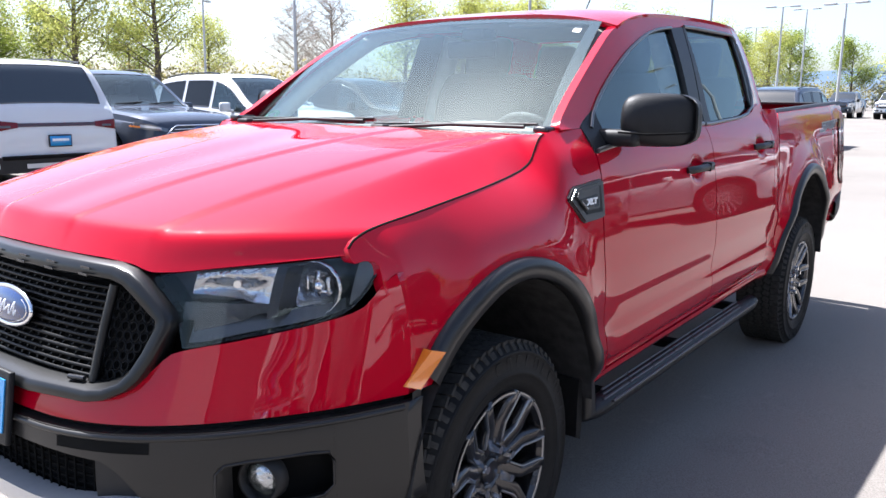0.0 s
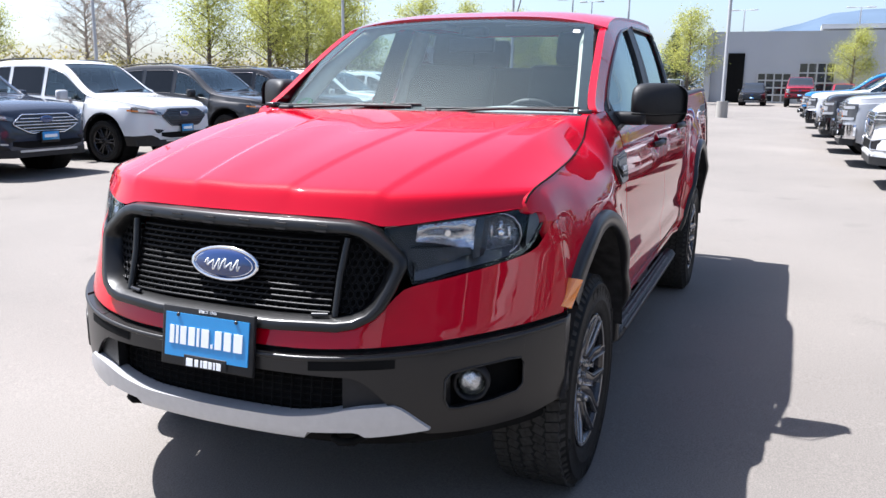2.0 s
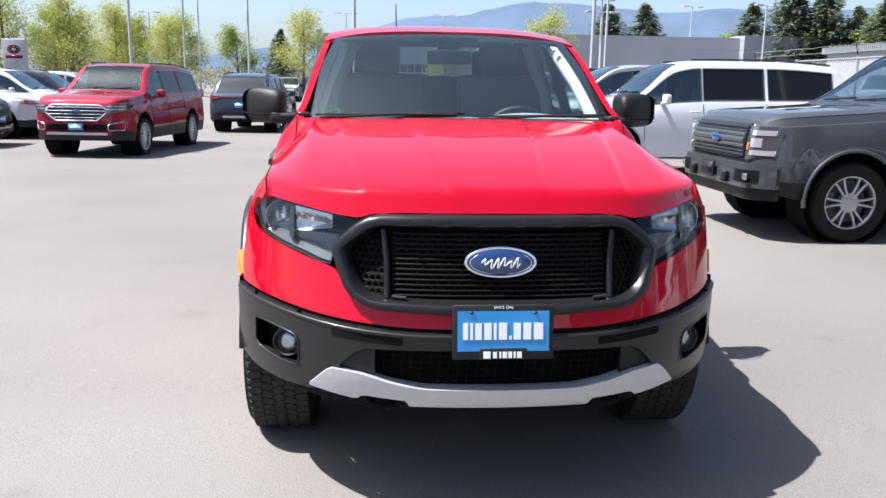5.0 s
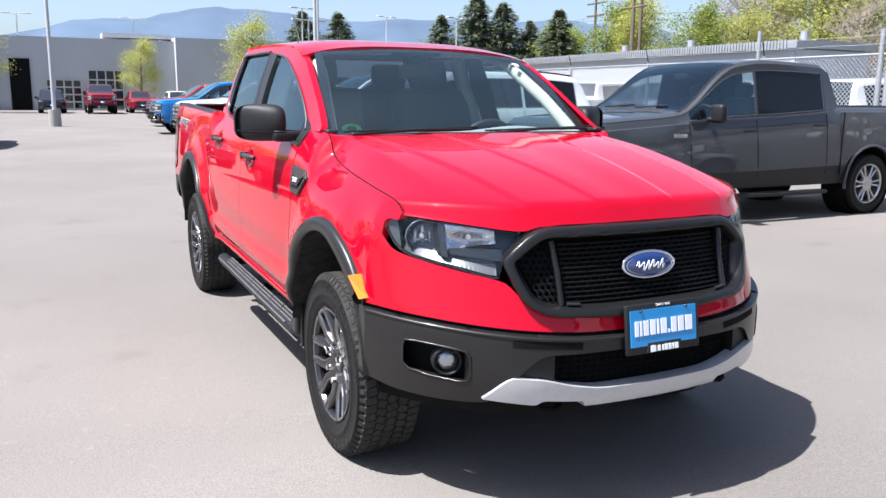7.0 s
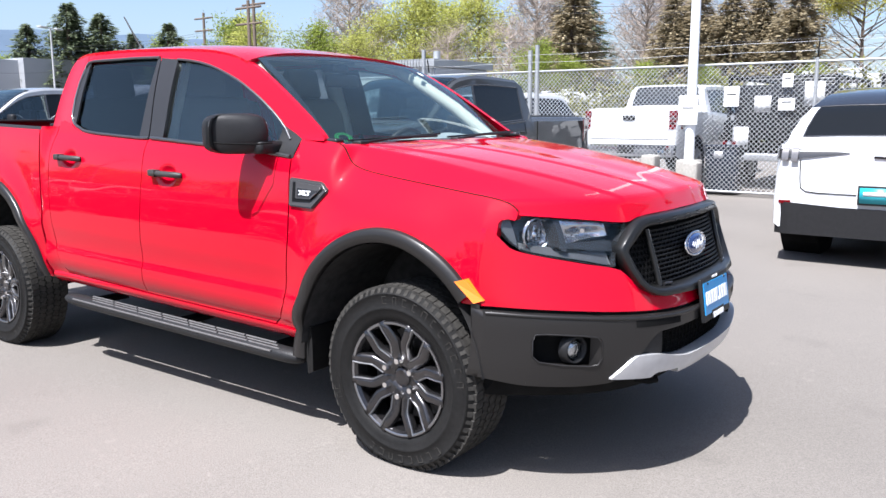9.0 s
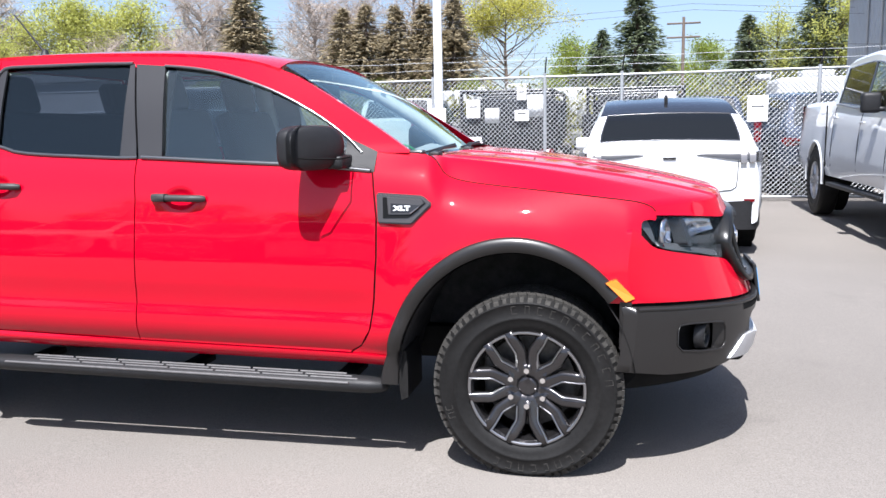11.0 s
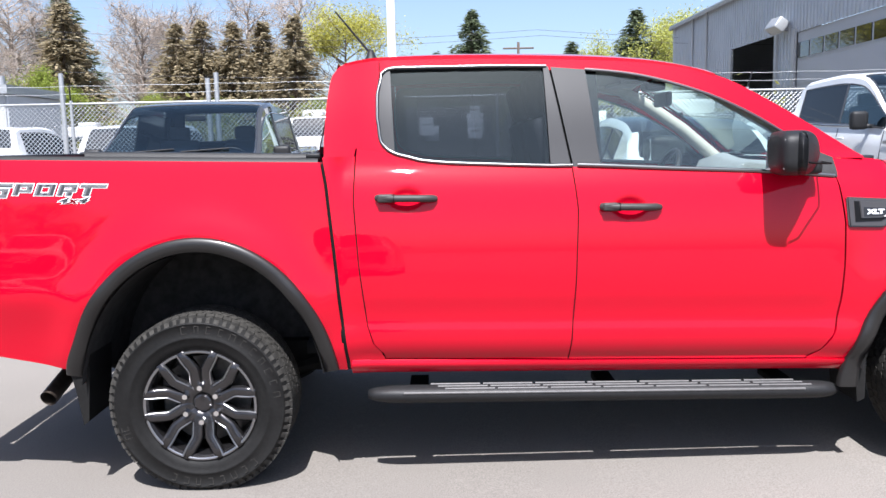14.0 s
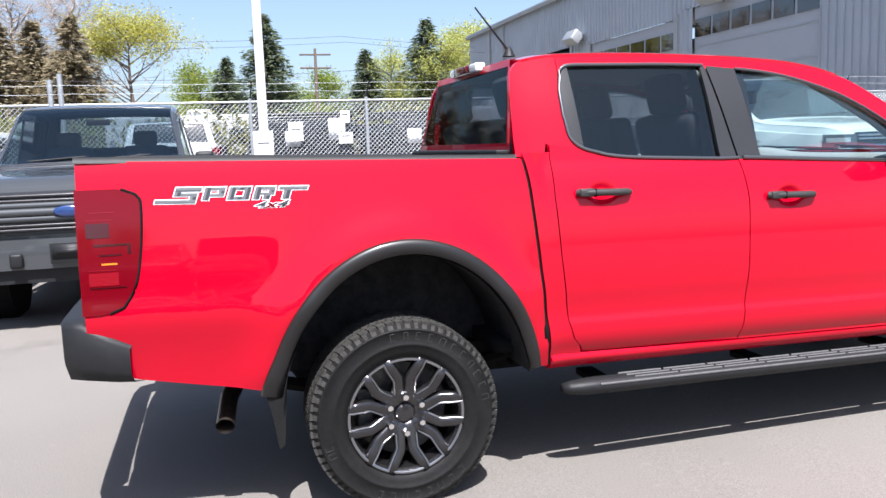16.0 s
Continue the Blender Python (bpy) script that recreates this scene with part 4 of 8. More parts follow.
for s in (-1, 1):
    pod = bmesh.new()
    for r in range(9):
        z = 0.80 + r * 0.021
        reach = lerp(0.44, 0.478, smoothstep(0.80, 0.93, z)) - 0.05 * smoothstep(0.93, 0.99, z)
        for i in range(6):
            y = 0.372 + (i + 0.5 * (r % 2)) * 0.021
            if y < reach:
                hexa = [(y + 0.0098 * math.cos(radians(60 * k + 30)), z + 0.0112 * math.sin(radians(60 * k + 30))) for k in range(7)]
                tube([front(s * a, b, -0.018) for a, b in hexa], 0.0028, 4, pod, cap=False)
    part("side_mesh", pod, MESH_BLACK, grille)
    part("grille_bar", tube([front(s * 0.362, 0.785, -0.004), front(s * 0.362, 0.90, 0.0), front(s * 0.372, 0.995, 0.004)], 0.011, 6), GRILLE_BLACK, grille)
    part("grille_glint", tube([front(s * 0.345, 0.792, 0.006), front(s * 0.30, 0.790, 0.008)], 0.006, 6), SATIN, grille)
for i in range(6):
    y = -0.30 + i * 0.12
    for dz in (-0.007, 0.007):
        part("model_mark", box(*front(y, 1.022 + dz, 0.0325), 0.002, 0.036, 0.005), SATIN, grille, smooth=False)
bg = bmesh.new()
bc = front(0, 0.900, 0.0)
bmesh.ops.create_uvsphere(bg, u_segments=32, v_segments=16, radius=1, matrix=Matrix.Translation((bc.x + 0.004, 0, 0.900)) @ pose(0, 0, 0, 0, -8, 0) @ Matrix.Diagonal((0.018, 0.112, 0.0455, 1)))
badge = part("badge", bg, BADGE_BLUE, grille, "blue oval badge with chrome rim")
rg_ = bmesh.new()
for a, b, r, o in ((0.112, 0.0455, 0.0065, 0.006), (0.099, 0.036, 0.0016, 0.0125)):
    tube([(bc.x + o + (0.900 - z) * 0.14, y, z) for y, z in [(a * math.cos(k * math.pi / 24), 0.900 + b * math.sin(k * math.pi / 24)) for k in range(49)]], r, 6, rg_, cap=False)
part("badge_rim", rg_, CHROME, badge)
sw = bmesh.new()
wave = [(-0.062 + 0.124 * k / 72 + 0.006 * math.sin(k * 0.52), 0.0135 * math.sin(k * 0.52) * (1 - 0.35 * math.sin(k * 0.16)) + 0.003 * math.sin(k * 0.2)) for k in range(73)]
tube([(bc.x + 0.0215 - abs(b) * 0.05 - 0.14 * b - 0.9 * a * a, a, 0.900 + b) for a, b in wave], 0.0024, 5, sw)
part("badge_mark", sw, PRINT_WHITE, badge)

# headlamps
hl_t = table([(0.462, 1.020), (0.52, 1.030), (0.60, 1.042), (0.70, 1.052), (0.775, 1.060), (0.80, 1.060), (0.815, 1.053), (0.826, 1.036)])
hl_b = table([(0.462, 1.008), (0.50, 0.976), (0.53, 0.935), (0.536, 0.905), (0.548, 0.873), (0.65, 0.896), (0.74, 0.918), (0.78, 0.932), (0.805, 0.955), (0.818, 0.985), (0.826, 1.02)])
for s in (-1, 1):
    hb = bmesh.new()
    nose_patch(s * 0.462, s * 0.826, hl_b, hl_t, 40, 10, -0.085, 0, hb)
    for f in (hl_b, hl_t):
        grid(lambda u, v: front(s * (y := lerp(0.462, 0.826, u)), f(y), lerp(-0.004, -0.085, v)), spread(0, 1, 30), (0, 1), bm=hb)
    lamp = part("headlamp", hb, LAMP_DARK, truck, "clear headlamp with dark inner housing")
    part("headlamp_lens", nose_patch(s * 0.464, s * 0.825, hl_b, hl_t, 44, 12, -0.002, 0), LENS, lamp)
    # round outer reflector with its bulb shield
    c = front(s * 0.750, 0.992, -0.040)
    aim = look(c, c + Vector((1, s * 0.35, -0.03)))
    bowl = bmesh.new()
    lathe([(0.014, 0.042), (0.032, 0.034), (0.048, 0.018), (0.057, 0.002), (0.060, -0.008), (0.062, -0.010), (0.063, 0.004)], 14, aim @ pose(0, 0, 0, 90), bowl)
    rf = part("reflector_bowl", bowl, REFLECTOR, lamp)
    bl = bmesh.new()
    bmesh.ops.create_uvsphere(bl, u_segments=12, v_segments=8, radius=0.016, matrix=Matrix.Translation(c + (aim.to_3x3() @ Vector((0, 0, 0.015)))))
    part("bulb", bl, CHROME, rf)
    shield = bmesh.new()
    for dy, dz, wy, wz in ((0, 0.006, 0.014, 0.060), (-0.026, 0.0, 0.010, 0.044), (0.026, 0.0, 0.010, 0.044), (0, -0.012, 0.070, 0.008)):
        box(dy, dz, 0.010, wy, wz, 0.004, 0.0015, shield, m=aim, segments=1)
    part("bulb_shield", shield, REFLECTOR, rf)
    part("lamp_end", nose_patch(s * 0.800, s * 0.823, lambda a: hl_b(a) + 0.006, lambda a: hl_t(a) - 0.006, 8, 6, -0.018, 0.02), LAMP_GUIDE, lamp)
    # wedge-shaped inner reflector, a shallow fluted bowl
    wb = bmesh.new()
    grid(lambda u, v: front(s * (y := lerp(0.545, 0.694, u)), lerp(lerp(0.985, 0.955, u), hl_t(y) - 0.008, v), -0.014 - 0.045 * math.sin(math.pi * u) * math.sin(math.pi * min(1, 0.25 + v)) - 0.007 * (round(u * 18) % 2) * (0.4 + 0.6 * v)), spread(0, 1, 18), spread(0, 1, 10), rim=(-0.02, 0, 0), bm=wb)
    part("inner_reflector", wb, REFLECTOR, lamp)
    part("inner_bulb", tube([front(s * 0.622, 1.008, -0.05), front(s * 0.622, 1.004, -0.022)], [0.013, 0.009], 10), CHROME, lamp)
    part("lamp_brow", nose_patch(s * 0.50, s * 0.80, lambda a: hl_t(a) - 0.008, lambda a: hl_t(a) - 0.001, 20, 2, -0.016, 0.02), LAMP_DARK, lamp)
    facet = bmesh.new()
    prism([(0.556, 0.900), (0.640, 0.925), (0.690, 0.950), (0.600, 0.955), (0.552, 0.945)], lambda a, b, o, s=s: front(s * a, b, -0.026 + o - 0.10 * abs(a - 0.6)), 0.012, facet)
    part("lamp_facet", facet, LAMP_DARK, lamp, smooth=False)
    # dark upright wall between the two reflectors
    part("lamp_wall", nose_patch(s * 0.682, s * 0.698, lambda a: hl_b(a) + 0.030, lambda a: hl_t(a) - 0.008, 3, 6, -0.012, 0.05), LAMP_DARK, lamp)
    # ribbed lower light guide
    gd = bmesh.new()
    grid(lambda u, v: front(s * (y := lerp(0.553, 0.79, u)), hl_b(y) + lerp(0.006, lerp(0.056, 0.024, u), v), -0.018 - 0.022 * v - 0.006 * (round(u * 40) % 2)), spread(0, 1, 40), spread(0, 1, 4), rim=(-0.015, 0, 0), bm=gd)
    part("light_guide", gd, LAMP_GUIDE, lamp, "frosted ribbed light guide")
    part("lamp_divider", nose_patch(s * 0.53, s * 0.70, lambda a: lerp(0.925, 0.945, (a - 0.53) / 0.17), lambda a: lerp(0.965, 0.962, (a - 0.53) / 0.17), 12, 3, -0.024, 0.04), LAMP_DARK, lamp)

# dealer plate, hung a little tilted on the bumper
def plate_m(w, h):
    return pose(0.956, 0.0, 0.697, 90, 0, 90) @ pose(0, 0, 0, -8, 0, 0)
PM = plate_m(0.31, 0.16)
pl = box(0, 0, -0.004, 0.318, 0.172, 0.014, 0.004)
pl.transform(PM)
plate = part("dealer_plate", pl, PLASTIC, truck, "blue dealer plate in a black frame")
pl = box(0, 0.004, 0.0045, 0.288, 0.125, 0.004)
pl.transform(PM)
part("plate_card", pl, PLATE_BLUE, plate, smooth=False)
wid = (0.018, 0.010, 0.024, 0.026, 0.010, 0.030, 0.008, 0.026, 0.028, 0.034)
xx = -0.128
for w in wid:
    h = 0.052 if w != 0.008 else 0.012
    pl = box(xx + w / 2, 0.004 - (0.052 - h) / 2, 0.0075, w * 0.85, h, 0.002)
    pl.transform(PM)
    part("plate_mark", pl, PRINT_WHITE, plate, smooth=False)
    xx += w + 0.0046
for x, w, h in ((-0.052, 0.022, 0.022), (-0.027, 0.012, 0.020), (-0.010, 0.006, 0.020), (0.004, 0.014, 0.020), (0.021, 0.012, 0.020), (0.035, 0.006, 0.020), (0.050, 0.015, 0.020)):
    pl = box(x, -0.070, 0.0095, w, h, 0.002)
    pl.transform(PM)
    part("frame_mark", pl, PRINT_WHITE, plate, smooth=False)
pl = box(0, -0.066, 0.004, 0.15, 0.034, 0.008, 0.004)
pl.transform(PM)
part("frame_tab", pl, PLASTIC, plate)
lettering("frame_words", "SINCE 1946", 0.0125, PM @ pose(0, 0.078, 0.004), PRINT_WHITE, plate, depth=0.0006)
for x in (-0.10, 0.10):
    pl = bmesh.new()
    bmesh.ops.create_uvsphere(pl, u_segments=10, v_segments=6, radius=0.006, matrix=PM @ Matrix.Translation((x, 0.062, 0.006)))
    part("screw", pl, SATIN, plate)


# ---- wheels ----
WHEELS = {}


def add_wheel(parent, at, s, radius=0.385, width=0.262, rim_r=0.232, style="split", rim_mat=None, spokes=6, detail=True, rubber=None):
    """A wheel on its side of a vehicle: s is +1 on its left. Alike wheels share meshes."""
    rim_mat = rim_mat or RIM_DARK
    key = (radius, width, rim_r, style, rim_mat.name, detail)
    if key not in WHEELS:
        hw = width / 2
        I = Matrix()
        t = bmesh.new()
        k = radius
        prof = [(rim_r - 0.004, hw - 0.022), (rim_r + 0.006, hw - 0.010), (rim_r + 0.03, hw + 0.002), (lerp(rim_r, k, 0.34), hw + 0.004), (lerp(rim_r, k, 0.37), hw + 0.008), (lerp(rim_r, k, 0.40), hw + 0.004), (lerp(rim_r, k, 0.55), hw + 0.004), (lerp(rim_r, k, 0.74), hw + 0.001), (lerp(rim_r, k, 0.76), hw + 0.004), (lerp(rim_r, k, 0.79), hw - 0.001), (k - 0.030, hw - 0.006), (k - 0.012, hw - 0.022),
                (k - 0.008, hw - 0.05), (k - 0.006, 0), (k - 0.008, -hw + 0.05), (k - 0.012, -hw + 0.022), (k - 0.030, -hw + 0.006), (lerp(rim_r, k, 0.5), -hw), (rim_r, -hw + 0.02)]
        lathe(prof, 64 if detail else 32, I, t)
        tr, tl = bmesh.new(), bmesh.new()
        if detail:
            nb = 66
            for i in range(nb):
                for row, (y, wy, la, sk) in enumerate(((0.090, 0.044, 0.031, 0.30), (0.046, 0.036, 0.029, -0.7), (0.003, 0.038, 0.030, 0.7), (-0.041, 0.036, 0.029, -0.7), (-0.086, 0.044, 0.031, 0.30))):
                    a = 360 / nb * (i + 0.5 * (row % 2))
                    m = pose(0, 0, 0, 0, a, 0) @ Matrix.Translation((k - 0.010, y, 0)) @ pose(0, 0, 0, math.degrees(sk) * 0.6, 0, 0)
                    box(0, 0, 0, 0.012, wy, la, bm=tr, m=m)
                a = 360 / nb * i
                m = pose(0, 0, 0, 0, a, 0) @ Matrix.Translation((k - 0.026, hw - 0.011, 0)) @ pose(0, 0, 0, 0, 0, -38)
                box(0, 0, 0, 0.024 if i % 2 else 0.034, 0.005, 0.021 if i % 2 else 0.015, bm=tr, m=m)
            # raised maker marks on the sidewall, as plain blocks
            for i in range(21):
                a = (8 + i * 9.0) if i < 11 else (196 + (i - 11) * 6.0) if i < 13 else (248 + (i - 13) * 9.0)
                # each mark an open frame of raised strokes
                m = pose(0, 0, 0, 0, a - 180, 0) @ Matrix.Translation((lerp(rim_r, k, 0.60), hw + 0.0038, 0))
                w_ = (0.020, 0.016, 0.022, 0.018)[i % 4]
                for dx, dz, lx, lz in ((0, -w_ / 2, 0.030, 0.0028), (0.014, 0, 0.0028, w_)) + (((-0.014, 0, 0.0028, w_),) if i % 3 else ((0, w_ / 2, 0.030, 0.0028),)):
                    box(dx, 0, dz, lx, 0.0018, lz * 0.8, bm=tl, m=m)
        for f in t.faces:
            f.smooth = True
        me_l = bpy.data.meshes.new("sidewall_mark")
        tl.to_mesh(me_l)
        tl.free()
        n_side = len(t.faces)
        t.from_mesh(me_l)
        t.faces.ensure_lookup_table()
        for f in t.faces[n_side:]:
            f.material_index = 1
        me_t = bpy.data.meshes.new("tyre")
        t.to_mesh(me_t)
        t.free()
        me_t.materials.append(RUBBER)
        me_t.materials.append(TREAD)
        me_tr = None
        if detail:
            me_tr = bpy.data.meshes.new("tread")
            tr.to_mesh(me_tr)
            me_tr.materials.append(TREAD)
        tr.free()
        # barrel and lip
        r = bmesh.new()
        lathe([(rim_r + 0.004, hw - 0.014), (rim_r + 0.002, hw - 0.006), (rim_r - 0.010, hw - 0.008), (rim_r - 0.018, hw - 0.022), (rim_r - 0.024, hw - 0.07), (rim_r - 0.03, -hw + 0.03)], 48, I, r)
        # spokes: each hub arm forks in two
        barrel, r = r, bmesh.new()
        face = hw - 0.016

        bowl = 0.05 if style == "split" else 0.012

        def sweep(path, widths, d=0.034, bm=None, up=0.0):
            """A spoke: a bevelled bar along points in the wheel's plane."""
            bm = bm or r
            pts = [Vector((p[0], 0, p[1])) for p in path]
            rings = []
            for k2, (p, w) in enumerate(zip(pts, widths)):
                along = (pts[min(k2 + 1, len(pts) - 1)] - pts[max(k2 - 1, 0)]).normalized()
                n = along.cross(Vector((0, 1, 0)))
                yy = face + up + bowl * (p.length / rim_r - 0.75)
                rings.append([bm.verts.new(p + n * w * a + Vector((0, yy + b, 0))) for a, b in ((1.0, -d), (1.0, -min(0.012, d * 0.6)), (0.62, -0.001), (0.3, 0.0), (-0.3, 0.0), (-0.62, -0.001), (-1.0, -min(0.012, d * 0.6)), (-1.0, -d))])
            for r0, r1 in zip(rings, rings[1:]):
                for k2 in range(7):
                    bm.faces.new((r0[k2], r0[k2 + 1], r1[k2 + 1], r1[k2]))
            bm.faces.new(rings[0])
            bm.faces.new(rings[-1][::-1])

        edges = bmesh.new()
        u, w = Vector((1, 0)), Vector((0, 1))
        spine = linear([(0.14, 0.040), (0.36, 0.090), (0.60, 0.222), (0.985, 0.215)]) if style == "split" else table([(0.14, 0.05), (0.40, 0.075), (0.70, 0.12), (0.98, 0.19)])
        for sg in (-1, 1):
            fs = [0.14, 0.25, 0.345, 0.375, 0.47, 0.58, 0.62, 0.80, 0.985] if style == "split" else [0.14 + 0.845 * q / 12 for q in range(13)]
            sweep([u * rim_r * f + w * sg * rim_r * spine(f) for f in fs], [lerp(0.0235, 0.0165, smoothstep(0.2, 0.62, f)) * 1.3 if style == "split" else lerp(0.016, 0.013, f) for f in fs])
            if style == "split":
                # pale strip along the pocket between the two arms, imitating glints on their chamfers
                fe = [0.385, 0.44, 0.50, 0.58, 0.63, 0.72, 0.84, 0.975]
                sweep([u * rim_r * f + w * sg * (rim_r * spine(f) - 0.0195 + 0.004 * smoothstep(0.8, 1.0, f)) for f in fe], [0.0032, 0.0042, 0.0042, 0.0042, 0.0042, 0.0042, 0.0044, 0.005], 0.010, edges, 0.0015)
        for f in r.faces:
            f.smooth = True
        for e in r.edges:
            if len(e.link_faces) == 2 and e.calc_face_angle(0) > 0.32:
                e.smooth = False
        bmesh.ops.recalc_face_normals(r, faces=r.faces)
        me_s = bpy.data.meshes.new("spoke")
        r.to_mesh(me_s)
        r.free()
        me_s.materials.append(rim_mat)
        r = barrel
        flat = face - (0.030 if style == "split" else 0.0)
        hub = [(0.0, flat - 0.002), (rim_r * 0.17, flat - 0.002), (rim_r * 0.19, flat - 0.006), (rim_r * 0.37, flat - 0.008), (rim_r * 0.41, flat - 0.05)]
        lathe(hub, 24, I, r)
        bmesh.ops.recalc_face_normals(r, faces=r.faces)
        me_r = bpy.data.meshes.new("rim")
        r.to_mesh(me_r)
        r.free()
        me_r.materials.append(rim_mat)
        me_e = None
        if style == "split":
            lip_m = bmesh.new()
            lathe([(rim_r - 0.001, hw - 0.0055), (rim_r - 0.006, hw - 0.0050), (rim_r - 0.0105, hw - 0.0072)], 64, I, lip_m)
            me_lip = bpy.data.meshes.new("rim_lip")
            lip_m.to_mesh(me_lip)
            lip_m.free()
            me_lip.materials.append(RIM_EDGE)
        else:
            me_lip = None
        # the strips' highlight is put in as a paler metal
        if len(edges.faces):
            bmesh.ops.recalc_face_normals(edges, faces=edges.faces)
            me_e = bpy.data.meshes.new("machined_edge")
            edges.to_mesh(me_e)
            me_e.materials.append(RIM_EDGE)
        edges.free()
        d = bmesh.new()
        lathe([(rim_r * 0.3, 0.01), (rim_r * 0.80, 0.01), (rim_r * 0.80, -0.015), (rim_r * 0.3, -0.015)], 24, I, d)
        box(rim_r * 0.62, 0.0, 0.02, 0.07, 0.07, 0.16, 0.01, d)
        lathe([(0.0, -hw + 0.05), (rim_r * 0.95, -hw + 0.05)], 24, I, d)
        me_d = bpy.data.meshes.new("brake_disc")
        d.to_mesh(me_d)
        d.free()
        me_d.materials.append(BRAKE)
        me_c = me_l = None
        if detail:
            c = bmesh.new()
            lathe([(0.0, flat + 0.007), (0.030, flat + 0.007), (0.037, flat + 0.002), (0.038, flat - 0.004)], 24, I, c)
            me_c = bpy.data.meshes.new("centre_cap")
            c.to_mesh(me_c)
            c.free()
            me_c.materials.append(rim_mat)
            n_ = bmesh.new()
            bmesh.ops.create_cone(n_, segments=6, radius1=0.0150, radius2=0.0115, depth=0.034, cap_ends=True, matrix=pose(0, flat + 0.019, 0, -90))
            me_l = bpy.data.meshes.new("lug_nut")
            n_.to_mesh(me_l)
            n_.free()
            me_l.materials.append(LUG)
        WHEELS[key] = (me_t, me_tr, me_s, me_r, me_e, me_d, me_c, me_l, me_lip)
    me_t, me_tr, me_s, me_r, me_e, me_d, me_c, me_l, me_lip = WHEELS[key]
    turn = 0 if s > 0 else 180
    wheel = new("wheel", me_r)
    wheel.parent = parent
    wheel.matrix_local = pose(*at, 0, 0, turn)
    def sub(name, me, m=Matrix()):
        ob = new(name, me)
        ob.parent = wheel
        ob.matrix_local = m
        return ob
    sub("tyre", me_t)
    if me_tr:
        tagged(sub("tread", me_tr), label="block tread of the tyre", kind="stuff")
    for i in range(spokes):
        m = pose(0, 0, 0, 0, 360 / spokes * i, 0)
        sub("spoke", me_s, m)
        if me_e:
            sub("machined_edge", me_e, m)
    sub("brake_disc", me_d)
    if me_lip:
        sub("rim_lip", me_lip)
    if me_c:
        sub("centre_cap", me_c)
        for i in range(6):
            sub("lug_nut", me_l, Matrix.Translation((0.072 * math.cos(radians(60 * i + 30)), 0, 0.072 * math.sin(radians(60 * i + 30)))))
    return wheel


for x, z in ((0.008, 0.392), (-3.213, 0.363)):
    for s in (-1, 1):
        add_wheel(truck, (x, s * 0.768, z), s, radius=0.379)

# ---- load bed, tail, underside ----
bed = bmesh.new()
box(-3.50, 0, 1.02, 1.62, 1.46, 0.03, bm=bed)
for s in (-1, 1):
    box(-3.50, s * 0.74, 1.18, 1.62, 0.03, 0.32, bm=bed)
box(-2.73, 0, 1.10, 0.03, 1.46, 0.48, bm=bed)
part("load_bed", bed, PLASTIC, truck, "black lined load bed", smooth=False)
for s in (-1, 1):
    cap = bmesh.new()
    grid(lambda u, v, s=s: Vector((x := lerp(-4.34, -2.705, u), s * [0.728, 0.735, 0.80, 0.808][v], bed_top(x) + [-0.03, 0.012, 0.016, -0.006][v])), spread(0, 1, 10), range(4), bm=cap)
    part("bed_rail_cap", cap, PLASTIC, truck)
part("front_rail_cap", box(-2.735, 0, 1.365, 0.06, 1.46, 0.02, 0.006), PLASTIC, truck)
tg = bmesh.new()
grid(lambda u, v: Vector((lerp(-4.345, -4.325, v) + 0.02 * (2 * abs(u - 0.5)) ** 4, lerp(-0.655, 0.655, u), lerp(0.78, 1.372, v))), spread(0, 1, 16), spread(0, 1, 8), rim=(0.06, 0, 0), bm=tg)
tailgate = part("tailgate", tg, RED, truck)
part("tailgate_cap", box(-4.31, 0, 1.382, 0.06, 1.34, 0.02, 0.006), PLASTIC, tailgate)
part("tailgate_handle", box(-4.35, 0, 1.22, 0.02, 0.24, 0.09, 0.01), PLASTIC, tailgate)
